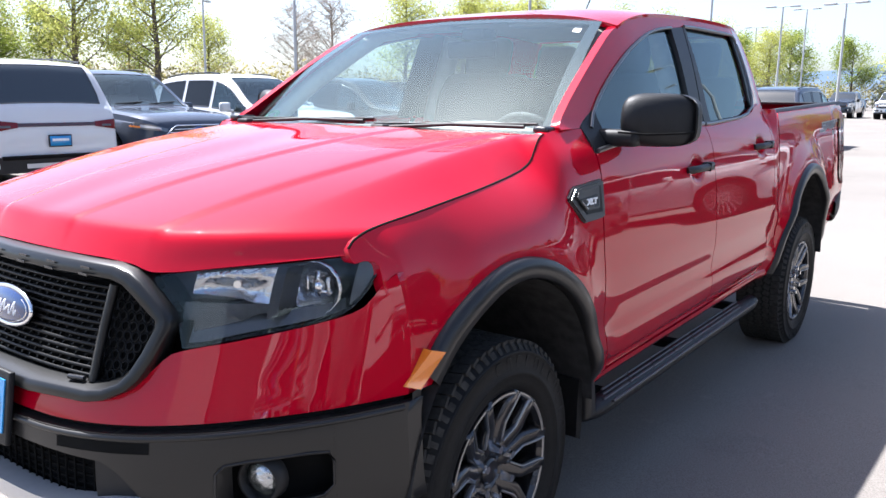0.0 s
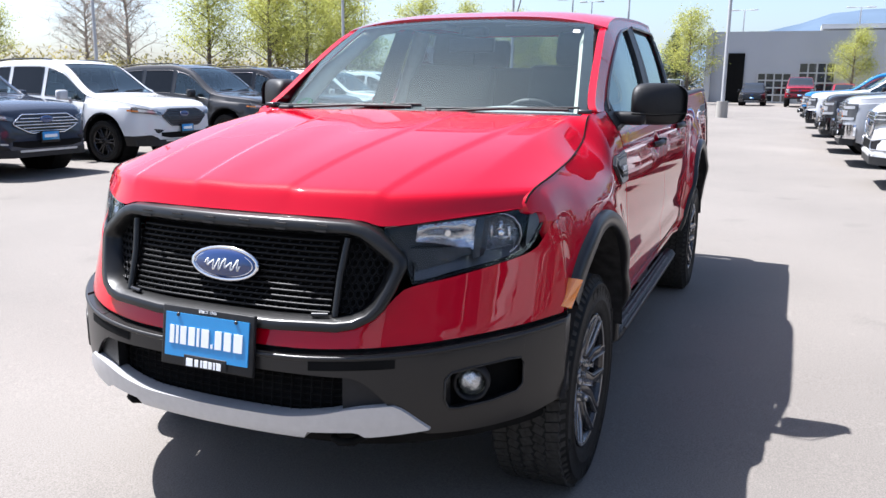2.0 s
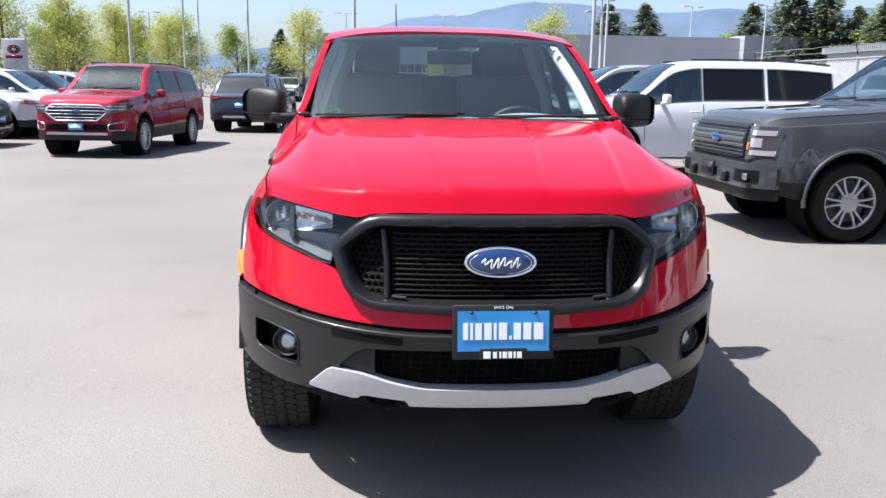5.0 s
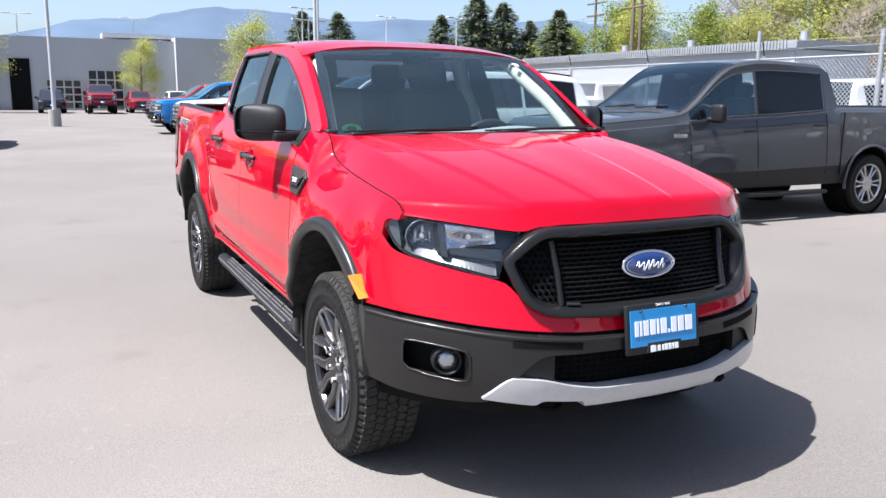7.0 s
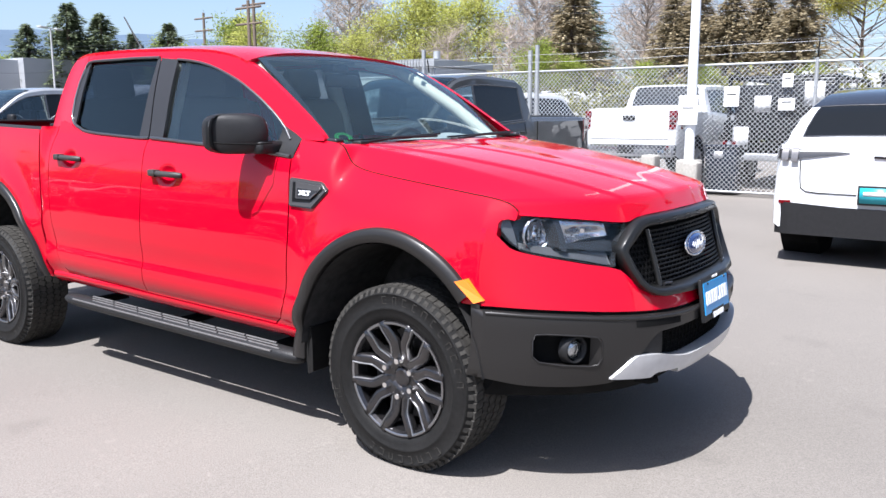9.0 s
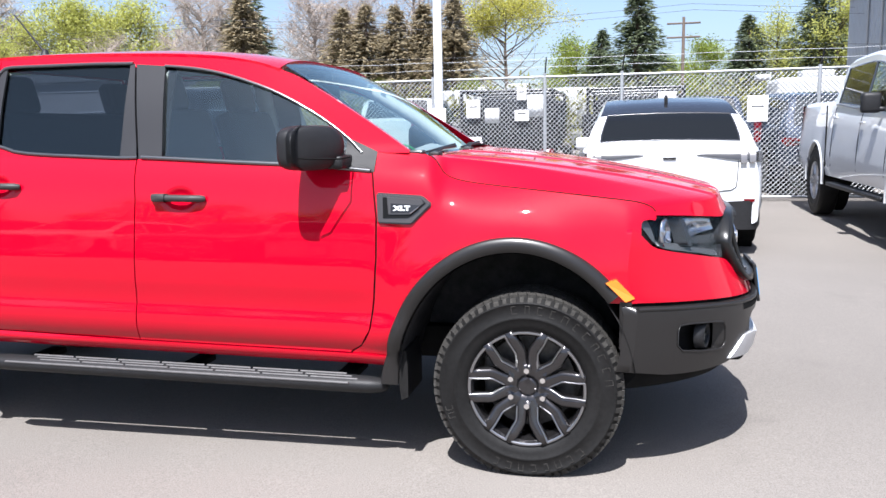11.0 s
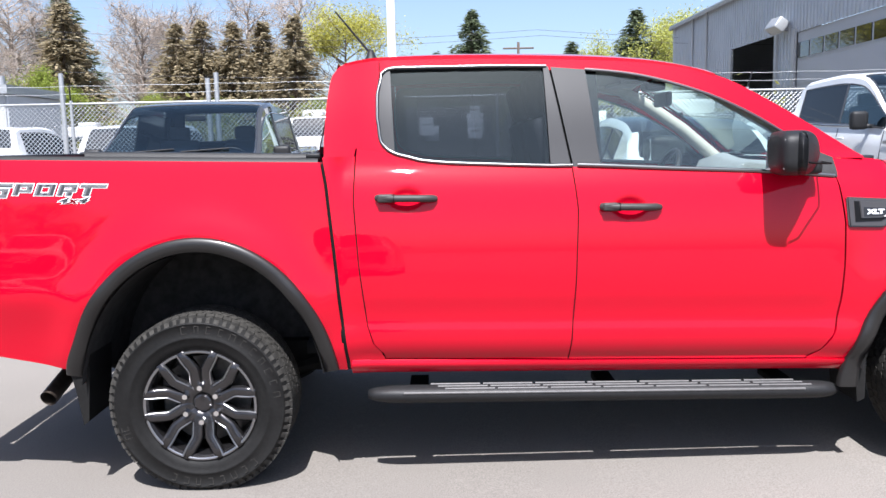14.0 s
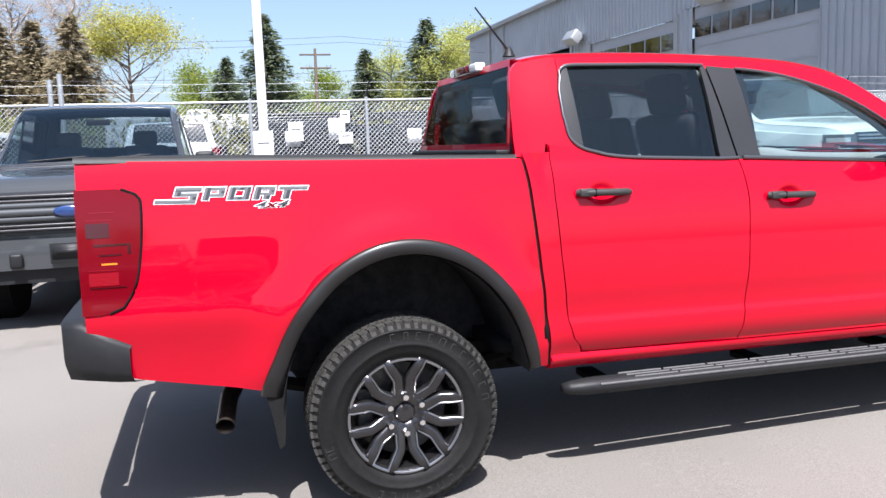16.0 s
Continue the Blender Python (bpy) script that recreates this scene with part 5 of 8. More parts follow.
for s in (-1, 1):
    tl = bmesh.new()
    outline_x = table([(0.850, -4.29), (0.865, -4.22), (0.89, -4.198), (0.95, -4.165), (1.03, -4.146), (1.16, -4.132), (1.24, -4.130), (1.270, -4.150), (1.288, -4.20)])
    grid(lambda u, v, s=s: (lambda z: (lambda x: Vector((x, s * (half_width(max(x, -4.33), z) + 0.004 - 0.002 * smoothstep(0.25, 0.0, u)), z)))(lerp(-4.342, outline_x(z), u)))(lerp(0.852, 1.288, v)), spread(0, 1, 14) if s < 0 else spread(0, 1, 14)[::-1], spread(0, 1, 24), rim=(0.0, -s * 0.03, 0), bm=tl)
    grid(lambda u, v, s=s: Vector((-4.342, s * lerp(0.825, 0.66, u), lerp(0.852, 1.288, v))), spread(0, 1, 4), spread(0, 1, 6), bm=tl)
    tail = part("tail_lamp", tl, TAIL, truck, "tall red tail lamp")
    rimz = spread(0.856, 1.286, 24)
    part("lamp_gap", tube([side(s, outline_x(z) + 0.004, z, 0.001) for z in rimz], 0.0055, 5), DARK, tail)
    for nm, x0, x1, z0, z1, mat in (("inner_lamp", -4.312, -4.236, 1.122, 1.172, TAIL_DARK), ("lamp_band", -4.29, -4.168, 1.092, 1.100, TAIL_DARK), ("lamp_band", -4.180, -4.168, 1.062, 1.092, TAIL_DARK),
                                    ("lamp_band", -4.275, -4.20, 1.058, 1.064, TAIL_DARK), ("lamp_line", -4.30, -4.215, 1.2075, 1.2105, TAIL_BRIGHT), ("lamp_line", -4.31, -4.225, 1.181, 1.184, TAIL_BRIGHT),
                                    ("turn_lamp", -4.268, -4.216, 1.027, 1.033, AMBER), ("lamp_line", -4.31, -4.22, 1.008, 1.011, TAIL_BRIGHT), ("lamp_band", -4.31, -4.19, 0.945, 0.950, TAIL_DARK), ("lamp_cell", -4.312, -4.215, 0.955, 1.000, TAIL_BRIGHT)):
        part(nm, grid(lambda u, v, s=s: side(s, lerp(x0, x1, u), lerp(z0, z1, v), 0.0055), spread(0, 1, 5) if s < 0 else spread(0, 1, 5)[::-1], spread(0, 1, 2)), mat, tail)
rb = bmesh.new()
pts = [(-4.20, 0.868), (-4.26, 0.872), (-4.36, 0.862), (-4.42, 0.82), (-4.445, 0.70), (-4.45, 0.45), (-4.45, 0)]
full = pts + [(a, -b) for a, b in pts[-2::-1]]
rows_ = []
for i, (a, b) in enumerate(full):
    side_k = 1 - abs(b) / 0.87
    drop = smoothstep(-4.34, -4.21, a)
    ring = []
    for d, z in ((0.10, 0.855), (0.015, 0.86), (0.0, 0.84), (0.0, 0.71), (0.018, 0.655), (0.08, 0.64)):
        n = Vector((1, 0, 0)) if abs(b) < 0.8 else Vector((0.6, -b, 0)).normalized()
        zz = lerp(z, 0.625 + (z - 0.64) * 0.66, drop) - 0.035
        ring.append(rb.verts.new(Vector((a, b, zz)) + n * d))
    rows_.append(ring)
for r0, r1 in zip(rows_, rows_[1:]):
    for k in range(5):
        rb.faces.new((r0[k], r1[k], r1[k + 1], r0[k + 1]))
part("rear_bumper", rb, PLASTIC, truck, "black rear step bumper")
ex = bmesh.new()
tube([(-3.70, -0.30, 0.50), (-3.82, -0.46, 0.478), (-3.872, -0.60, 0.432), (-3.895, -0.760, 0.365)], 0.036, 16, ex, cap=False)
tube([(-3.8945, -0.757, 0.3663), (-3.872, -0.60, 0.432)], 0.032, 16, ex, cap=False)
part("exhaust_pipe", ex, material("hot_steel_pipe", (0.16, 0.13, 0.11), 0.35, metal=0.9, grain=0.2), truck)
un = bmesh.new()
box(-1.6, 0, 0.49, 2.1, 1.10, 0.16, 0.02, un)
box(-3.55, 0, 0.76, 1.3, 0.78, 0.18, 0.02, un)
box(0.15, 0, 0.62, 1.15, 0.82, 0.40, 0.02, un)
for y in (-0.45, 0.45):
    box(-1.5, y, 0.46, 4.0, 0.08, 0.14, bm=un)
for x in (0.0, -3.215):
    tube([(x, -0.66, 0.379), (x, 0.66, 0.379)], 0.045, 10, un)
bmesh.ops.create_uvsphere(un, u_segments=14, v_segments=10, radius=0.15, matrix=Matrix.Translation((-3.215, 0.05, 0.37)))
for s in (-1, 1):
    tube([(-3.9, s * 0.5, 0.50), (-3.215, s * 0.5, 0.33), (-2.6, s * 0.5, 0.48)], 0.03, 6, un)
    box(-2.66, s * 0.62, 0.62, 0.12, 0.20, 0.10, 0.01, un)
part("chassis", un, DARK, truck, smooth=False)
part("gap_shield", box(-2.66, 0, 0.56, 0.26, 1.50, 0.05), DARK, truck)
# unseen plate added to keep light leaks out of the nose's shadow
part("under_tray", box(0.46, 0, 0.475, 0.30, 1.20, 0.04), DARK, truck)
part("cab_floor", box(-1.55, 0, 0.55, 2.1, 1.48, 0.06), DARK, truck)
part("firewall", box(-0.50, 0, 0.92, 0.06, 1.60, 0.62), DARK, truck)
part("cab_rear_wall", box(-2.60, 0, 0.95, 0.05, 1.52, 0.70), DARK, truck)

# side decal on both bed sides: five slanted block letters, the first with a long tail
LETTERS = {
    "S": ((-4.020, -3.930, 0.031, 0.045), (-4.020, -3.996, 0.015, 0.031), (-3.996, -3.940, 0.015, 0.026), (-3.964, -3.940, 0.002, 0.015), (-4.078, -3.940, -0.010, 0.002)),
    "P": ((-3.920, -3.897, 0.000, 0.045), (-3.897, -3.848, 0.034, 0.045), (-3.870, -3.848, 0.022, 0.034), (-3.897, -3.848, 0.012, 0.022)),
    "O": ((-3.834, -3.811, 0.000, 0.045), (-3.781, -3.758, 0.000, 0.045), (-3.811, -3.781, 0.034, 0.045), (-3.811, -3.781, 0.000, 0.011)),
    "R": ((-3.744, -3.721, 0.000, 0.045), (-3.721, -3.672, 0.034, 0.045), (-3.694, -3.672, 0.024, 0.034), (-3.721, -3.672, 0.015, 0.024), (-3.708, -3.684, 0.000, 0.015)),
    "T": ((-3.660, -3.556, 0.033, 0.045), (-3.640, -3.614, 0.000, 0.033)),
}
for s in (-1, 1):
    for strokes in LETTERS.values():
        for nm, grow, off, mat in (("decal_edge", 0.0030, 0.0012, PRINT_WHITE), ("decal_letter", 0.0, 0.0026, PRINT_MID), ("decal_shade", -0.0022, 0.0040, PRINT_GREY)):
            bm = bmesh.new()
            for i, (x0, x1, z0, z1) in enumerate(strokes):
                if grow < 0:
                    # only the lower bevel of each stroke is dark
                    x0, z1 = lerp(x0, x1, 0.35 if x1 - x0 < 0.03 else 0.0), lerp(z0, z1, 0.45 if x1 - x0 > 0.03 else 1.0)
                quad = []
                for x, z in ((x0 - grow, z0 - grow), (x1 + grow, z0 - grow), (x1 + grow, z1 + grow), (x0 - grow, z1 + grow)):
                    x = x if s < 0 else -7.64 - x
                    quad.append(bm.verts.new(side(s, x + (0.34 if s < 0 else -0.34) * z, 1.236 - 0.03 * (x + 3.92) + z, off + 0.00025 * i)))
                bm.faces.new(quad)
            bmesh.ops.recalc_face_normals(bm, faces=bm.faces)
            part(nm, bm, mat, truck, "grey slanted letter with a pale edge" if nm == "decal_letter" else "", smooth=False)
    w = half_width(-3.8, 1.205) + 0.004
    m = pose(-3.815, s * w, 1.255, 86, 0, 0 if s < 0 else 180)
    for nm, word, mat, ex_, sp, off in (("decal_edge", "4x4", PRINT_WHITE, 0.0026, 1.0, 0.0018), ("decal_word", "4 4", PRINT_GREY, 0.0006, 1.25, 0.0028), ("decal_word", "x", TAIL, 0.0012, 1.0, 0.0028)):
        ob = lettering(nm, word, 0.033, m @ Matrix.Translation((0.130, -0.046, 0)) @ Matrix.Diagonal((2.30, 1, 1, 1)), mat, truck, "small slanted drive mark" if nm == "decal_word" else "", depth=0.0, shear=0.4, extra=ex_, spacing=sp)
        for v in ob.data.vertices:
            v.co.y = s * (half_width(v.co.x, v.co.z) + off)

# ---- cab interior ----
ds = bmesh.new()
grid(lambda u, v: Vector((lerp(-0.50, -0.86, v) - 0.05 * math.cos((u - 0.5) * math.pi), lerp(-0.70, 0.70, u), [1.245, 1.285, 1.295, 1.275, 1.12, 0.95, 0.90][int(round(v * 6))] + (0.03 * math.exp(-((lerp(-0.70, 0.70, u) - 0.36) / 0.22) ** 2) if 0.2 < v < 0.7 else 0))), spread(0, 1, 30), spread(0, 1, 6), bm=ds)
part("dashboard", ds, TRIMGREY, truck)
sw_ = bmesh.new()
wc = Vector((-0.99, 0.36, 1.17))
wm = Matrix.Translation(wc) @ pose(0, 0, 0, 0, -66, 0)
tube([wm @ Vector((0.185 * math.cos(k * math.pi / 16), 0.185 * math.sin(k * math.pi / 16), 0)) for k in range(33)], 0.016, 8, sw_, cap=False)
bmesh.ops.create_uvsphere(sw_, u_segments=14, v_segments=8, radius=1, matrix=wm @ Matrix.Diagonal((0.07, 0.08, 0.025, 1)))
for a in (0, 180, 270):
    tube([wm @ Vector((0.05 * math.cos(radians(a - 90)), 0.05 * math.sin(radians(a - 90)), 0)), wm @ Vector((0.18 * math.cos(radians(a - 90)), 0.18 * math.sin(radians(a - 90)), 0))], 0.014, 6, sw_)
tube([wc, wc + Vector((0.25, 0, -0.10))], 0.035, 8, sw_)
part("steering_wheel", sw_, PLASTIC, truck)
def seat(x, y, w, rear=False):
    b = bmesh.new()
    lean = pose(x, y, 0.98, 0, -14, 0)
    box(0.22, 0, -0.06, 0.50, w, 0.16, 0.05, b, m=pose(x, y, 0.92), segments=3)
    box(0, 0, 0.26, 0.13, w, 0.58, 0.05, b, m=lean, segments=3)
    st_ = part("seat", b, SEAT, truck, "dark cloth seat")
    for dy in ((0,) if not rear else (-0.42, 0.42)):
        h = box(0, dy, 0.645, 0.09, 0.25, 0.19, 0.045, m=lean, segments=3)
        part("headrest", h, SEAT, st_)
        part("headrest_post", tube([lean @ Vector((0, dy - 0.06, 0.5)), lean @ Vector((0, dy - 0.06, 0.62))], 0.007, 6), CHROME, st_)
for y in (-0.37, 0.37):
    seat(-1.62, y, 0.52)
seat(-2.42, 0, 1.30, True)
hd = bmesh.new()
grid(lambda u, v: roof(lerp(0.04, 0.96, u), lerp(0.03, 0.97, v)) - Vector((0, 0, 0.035)), spread(0, 1, 12), spread(0, 1, 10), bm=hd)
part("headlining", hd, HEADLINER, truck)
for s in (-1, 1):
    ap = bmesh.new()
    tube([(-0.56, s * 0.69, 1.27), (-0.80, s * 0.64, 1.46), (-1.02, s * 0.59, 1.60), (-1.18, s * 0.57, 1.685), (-1.40, s * 0.56, 1.72)], [0.040, 0.038, 0.036, 0.034, 0.03], 8, ap)
    part("pillar_trim", ap, HEADLINER, truck)
    part("door_trim", grid(lambda u, v: Vector((lerp(-2.5, -0.62, u), s * lerp(0.74, 0.765, v), lerp(0.62, 1.235, v))), (0, 1), (0, 1)), TRIMGREY, truck)
    part("sun_visor", box(-1.20, s * 0.34, 1.70, 0.14, 0.38, 0.02, 0.008), TRIMGREY, truck)
    part("pillar_trim", tube([(-1.70, s * 0.68, 1.28), (-1.72, s * 0.55, 1.70)], 0.05, 8), TRIMGREY, truck)
rm = box(-1.09, 0, 1.60, 0.03, 0.24, 0.07, 0.012)
part("rear_view_mirror", rm, PLASTIC, truck)
part("sensor_pod", box(-1.14, 0, 1.665, 0.10, 0.12, 0.045, 0.015), PLASTIC, truck)


# ---- the lot ----
ASPHALT = material("sun_bleached_asphalt", (0.164, 0.149, 0.134), 0.88, grain=0.22, grain_size=160, stain=0.10, stain_size=0.35, bump=0.35, bump_size=220, spec=0.3)
t = ASPHALT.node_tree
scale_node = next(n for n in t.nodes if n.type == "VECT_MATH")
pos_ = next(n for n in t.nodes if n.type == "NEW_GEOMETRY").outputs["Position"]
def blotch(size, lo, hi, a, b, kind="ShaderNodeTexNoise", detail=4):
    """One more layer of wear on the asphalt, multiplied in."""
    n = t.nodes.new(kind)
    n.inputs["Scale"].default_value = size
    if kind == "ShaderNodeTexNoise":
        n.inputs["Detail"].default_value = detail
    t.links.new(pos_, n.inputs["Vector"])
    r = t.nodes.new("ShaderNodeMapRange")
    for k, v in zip((1, 2, 3, 4), (lo, hi, a, b)):
        r.inputs[k].default_value = v
    t.links.new(n.outputs[0], r.inputs[0])
    old = scale_node.inputs["Scale"].links[0].from_socket
    mul = t.nodes.new("ShaderNodeMath")
    mul.operation = "MULTIPLY"
    t.links.new(old, mul.inputs[0])
    t.links.new(r.outputs[0], mul.inputs[1])
    t.links.new(mul.outputs[0], scale_node.inputs["Scale"])
blotch(1.6, 0.62, 0.80, 1.0, 0.78)                                   # oil-dark patches
blotch(0.13, 0.35, 0.65, 0.93, 1.07)                                 # broad fading
blotch(55.0, 0.0, 0.16, 0.62, 1.0, "ShaderNodeTexVoronoi")           # small dark stones
blotch(9.0, 0.66, 0.74, 1.0, 1.16)                                   # pale scuffs
def swell(x, y):
    """The lot rises a few centimetres where the pickup's front wheels stand."""
    return 0.042 * smoothstep(-3.6, 1.6, x) * smoothstep(9.0, 5.0, x) * smoothstep(-9.5, -5.5, y) * smoothstep(4.2, 2.2, y)
lines_x = [-4000, -600, -120, -40, -15] + spread(-4.0, 10.0, 56) + [15, 40, 120, 600, 4000]
lines_y = [-4000, -600, -120, -40, -15] + spread(-10.0, 4.5, 58) + [15, 40, 120, 600, 4000]
gr = grid(lambda x, y: Vector((x, y, swell(x, y))), lines_x, lines_y)
ground = link("ground", gr, ASPHALT)
tagged(ground, label="wide sun-bleached grey asphalt parking lot", kind="structure")


# ---- other vehicles: one builder, x ahead, origin on the ground under the middle ----
CARGLASS = material("dark_car_glass", (0.012, 0.016, 0.018), 0.03, coat=1.0, spec=0.6, coat_rough=0.02)
CABGLASS = glass_material("clear_car_glass", (0.60, 0.68, 0.72), 0.12, ior=1.95)
SIDE_CARGLASS = material("dark_tinted_side_glass", (0.007, 0.008, 0.009), 0.05, spec=0.3)
SMOKEBAR = material("smoked_lamp_bar", (0.17, 0.165, 0.17), 0.2, metal=0.3)
CLEARBAR = material("pale_lamp_bar", (0.55, 0.57, 0.60), 0.2, metal=0.5, coat=1.0)
HEADLENS = material("dark_lamp_glass", (0.13, 0.135, 0.145), 0.14, metal=0.6, coat=1.0, bump=0.3, bump_size=40)
PAPER = material("white_paper_notice", (0.78, 0.78, 0.77), 0.8)
ALLOY = material("bright_alloy", (0.45, 0.45, 0.46), 0.28, metal=0.9)

KINDS = {
    # length, width, height, front axle, rear axle, tyre radius, sill, belt, top line, glass starts: (cowl, roof front, roof rear, tail glass), pillars
    "crossover": dict(L=4.78, W=1.92, axles=(1.43, -1.42), r=0.365, sill=0.30, belt=((-2.3, 1.14), (0.0, 1.08), (2.3, 0.92)),
                      top=((-2.39, 0.55), (-2.36, 0.92), (-2.30, 1.06), (-2.16, 1.16), (-1.75, 1.60), (-1.55, 1.66), (-0.9, 1.725), (-0.2, 1.735), (0.25, 1.66), (1.06, 1.16), (1.25, 1.12), (1.9, 1.065), (2.18, 1.01), (2.31, 0.94), (2.37, 0.82), (2.39, 0.55)),
                      cab=(1.06, 0.25, -1.72, -2.16), doors=(0.98, 0.02, -0.86, -1.62)),
    "wagon": dict(L=5.33, W=2.03, axles=(1.66, -1.45), r=0.40, sill=0.34, belt=((-2.6, 1.28), (0, 1.24), (2.6, 1.10)),
                  top=((-2.66, 0.6), (-2.64, 1.0), (-2.58, 1.22), (-2.50, 1.30), (-2.25, 1.80), (-2.1, 1.87), (-1.0, 1.935), (0.2, 1.93), (0.58, 1.865), (1.28, 1.345), (1.45, 1.31), (2.2, 1.245), (2.47, 1.19), (2.60, 1.09), (2.645, 0.92), (2.66, 0.6)),
                  cab=(1.28, 0.58, -2.22, -2.50), doors=(1.18, 0.16, -0.92, -2.10)),
    "pickup": dict(L=6.05, W=2.03, axles=(2.05, -1.78), r=0.405, sill=0.42, belt=((-3.0, 1.36), (-1.2, 1.36), (0, 1.28), (1.2, 1.24), (3.0, 1.12)),
                   top=((-3.02, 0.65), (-3.0, 1.2), (-2.96, 1.42), (-1.16, 1.42), (-1.12, 1.50), (-1.00, 1.88), (-0.85, 1.93), (0.14, 1.96), (0.64, 1.905), (1.57, 1.36), (1.70, 1.335), (2.4, 1.285), (2.80, 1.25), (2.95, 1.18), (3.0, 1.0), (3.02, 0.65)),
                   cab=(1.57, 0.64, -1.00, -1.14), doors=(1.45, 0.36, -0.87, -0.87), bed=(-1.18, -2.95)),
    "fastback": dict(L=4.71, W=1.88, axles=(1.52, -1.46), r=0.36, sill=0.26, belt=((-2.3, 1.08), (0, 1.02), (2.3, 0.88)),
                     top=((-2.355, 0.50), (-2.352, 0.90), (-2.33, 1.02), (-2.25, 1.09), (-2.16, 1.13), (-1.86, 1.385), (-1.76, 1.43), (-1.2, 1.555), (-0.4, 1.62), (0.1, 1.60), (0.4, 1.54), (1.25, 1.07), (1.4, 1.02), (2.0, 0.92), (2.25, 0.82), (2.34, 0.68), (2.355, 0.5)),
                     cab=(1.25, 0.4, -1.80, -2.16), doors=(1.1, 0.05, -0.88, -1.50)),
}


def vehicle(kind, colour, at, heading, label, lift=0.0, scale=1.0, lower=None, roof_colour=None, wheels="twin", rim=None, grille="bars", name=None,
            front_plate=True, rear_plate=None, notice=False, group="", detail=True, stripe=None, tall=1.0, lamps=HEADLENS):
    k = KINDS[kind]
    L, W, r = k["L"], k["W"], k["r"]
    names = {"crossover": "suv", "wagon": "large_suv", "pickup": "pickup_truck", "fastback": "electric_suv"}
    car = thing(name or names[kind], (0, 0, 0), label, "pickup truck" if kind == "pickup" else "car", group)
    top = table(k["top"])
    belt_ = linear(k["belt"])
    cowl_x, rf, rr, tail_x = k["cab"]
    zmax = max(z for _, z in k["top"])
    top_of = lambda x: top(x) + lift + max(0.0, top(x) - 1.36) * (tall - 1)

    fr, tp = (0.55, 0.34) if kind != "pickup" else (0.42, 0.22)
    rr_, tr_ = {"pickup": (0.30, 0.04), "fastback": (0.45, 0.09)}.get(kind, (0.40, 0.16))

    def wide(x):
        f = max(0.0, (x - (L / 2 - fr)) / fr)
        g = max(0.0, (-x - (L / 2 - rr_)) / rr_)
        return W / 2 * (1 - tp * f ** 2.4 - tr_ * g ** 2.4)

    def skin(end, y, z, off=0.0):
        """A point on the nose (end 1) or the tail (end -1), off metres proud."""
        a, b = (fr, tp) if end > 0 else (rr_, tr_)
        yy = min(abs(y) / (W / 2 * 0.975), 1.0)
        f = min(1.0, ((1 - yy) / b) ** (1 / 2.4))
        xp = L / 2 - a + a * f
        xs_ = np.linspace(L / 2, L / 2 - 0.7, 60)
        xt = float(np.interp(z - lift, [top(end * x) for x in xs_], xs_))
        return Vector((end * (min(xp, xt) + off * (0.3 + 0.7 * f)), y + (off if y > 0 else -off) * (1 - f), z))

    def patch(nm, end, y0, y1, zb, zt, off, mat, parent, nu=8, nv=3, lab=""):
        """A panel over part of the nose or tail between two heights, given as functions of the way across."""
        bm = bmesh.new()
        grid(lambda u, v: skin(end, y := lerp(y0, y1, u), lift + lerp(zb(abs(y)), zt(abs(y)), v), off), spread(0, 1, nu), spread(0, 1, nv), rim=(-end * 0.04, 0, 0), bm=bm)
        return part(nm, bm, mat, parent, lab)

    def sill(x):
        z = k["sill"] + lift + 0.10 * smoothstep(0.86, 1.0, abs(x) / (L / 2))
        for cx in k["axles"]:
            d = abs(x - cx)
            if d < r + 0.085:
                z = max(z, r + lift * 0.7 + 0.02 + math.sqrt(max(0, (r + 0.085) ** 2 - d * d)) - 0.0)
        return z

    def section(x):
        w, zt, zs = wide(x), top_of(x), sill(x)
        b = min(belt_(x) + lift, zt - 0.05)
        zm = max(zs + 0.02, 0.62 * b)
        cabin = tail_x < x < cowl_x
        kx = smoothstep(b, zmax + lift, zt)
        wt = lerp(0.90, 0.79 if kind == "pickup" else 0.745, kx) * w
        zs = min(zs, b - 0.12)
        zm = min(max(zm, zs + 0.04), b - 0.05)
        e = 0.03 if cabin else 0.02
        return [(w * 0.955, zs), (w * 1.0, lerp(zs, zm, 0.6)), (w * 0.998, zm), (w * 0.982, lerp(zm, b, 0.62)), (w * 0.945, b),
                (lerp(w * 0.935, wt, 0.08), lerp(b, zt - e, 0.08)), (lerp(w * 0.935, wt, 0.86), lerp(b, zt - e, 0.86)), (wt * 1.01, zt - e - 0.012), (wt * 0.95, zt), (wt * 0.84, zt + 0.009), (wt * 0.50, zt + 0.020), (0, zt + 0.025)]

    xs = set(np.linspace(-L / 2, L / 2, 46).tolist())
    for cx in k["axles"]:
        xs |= set((cx + (r + 0.085) * np.cos(np.linspace(0, np.pi, 15))).tolist())
    xs |= {cowl_x, rf, rr, tail_x, *k["doors"]} | {x for x, _ in k["top"]}
    if "bed" in k:
        xs |= set(k["bed"])
    xs = sorted(xs)
    xs = [x for i, x in enumerate(xs) if i == 0 or x - xs[i - 1] > 0.012 or x in (cowl_x, rf, rr, tail_x)]
    body, panes, dark, roofm = bmesh.new(), {}, bmesh.new(), bmesh.new()

    def face(bm, pts):
        bm.faces.new([bm.verts.new(p) for p in pts])

    a1, a2, b2, c2 = k["doors"]
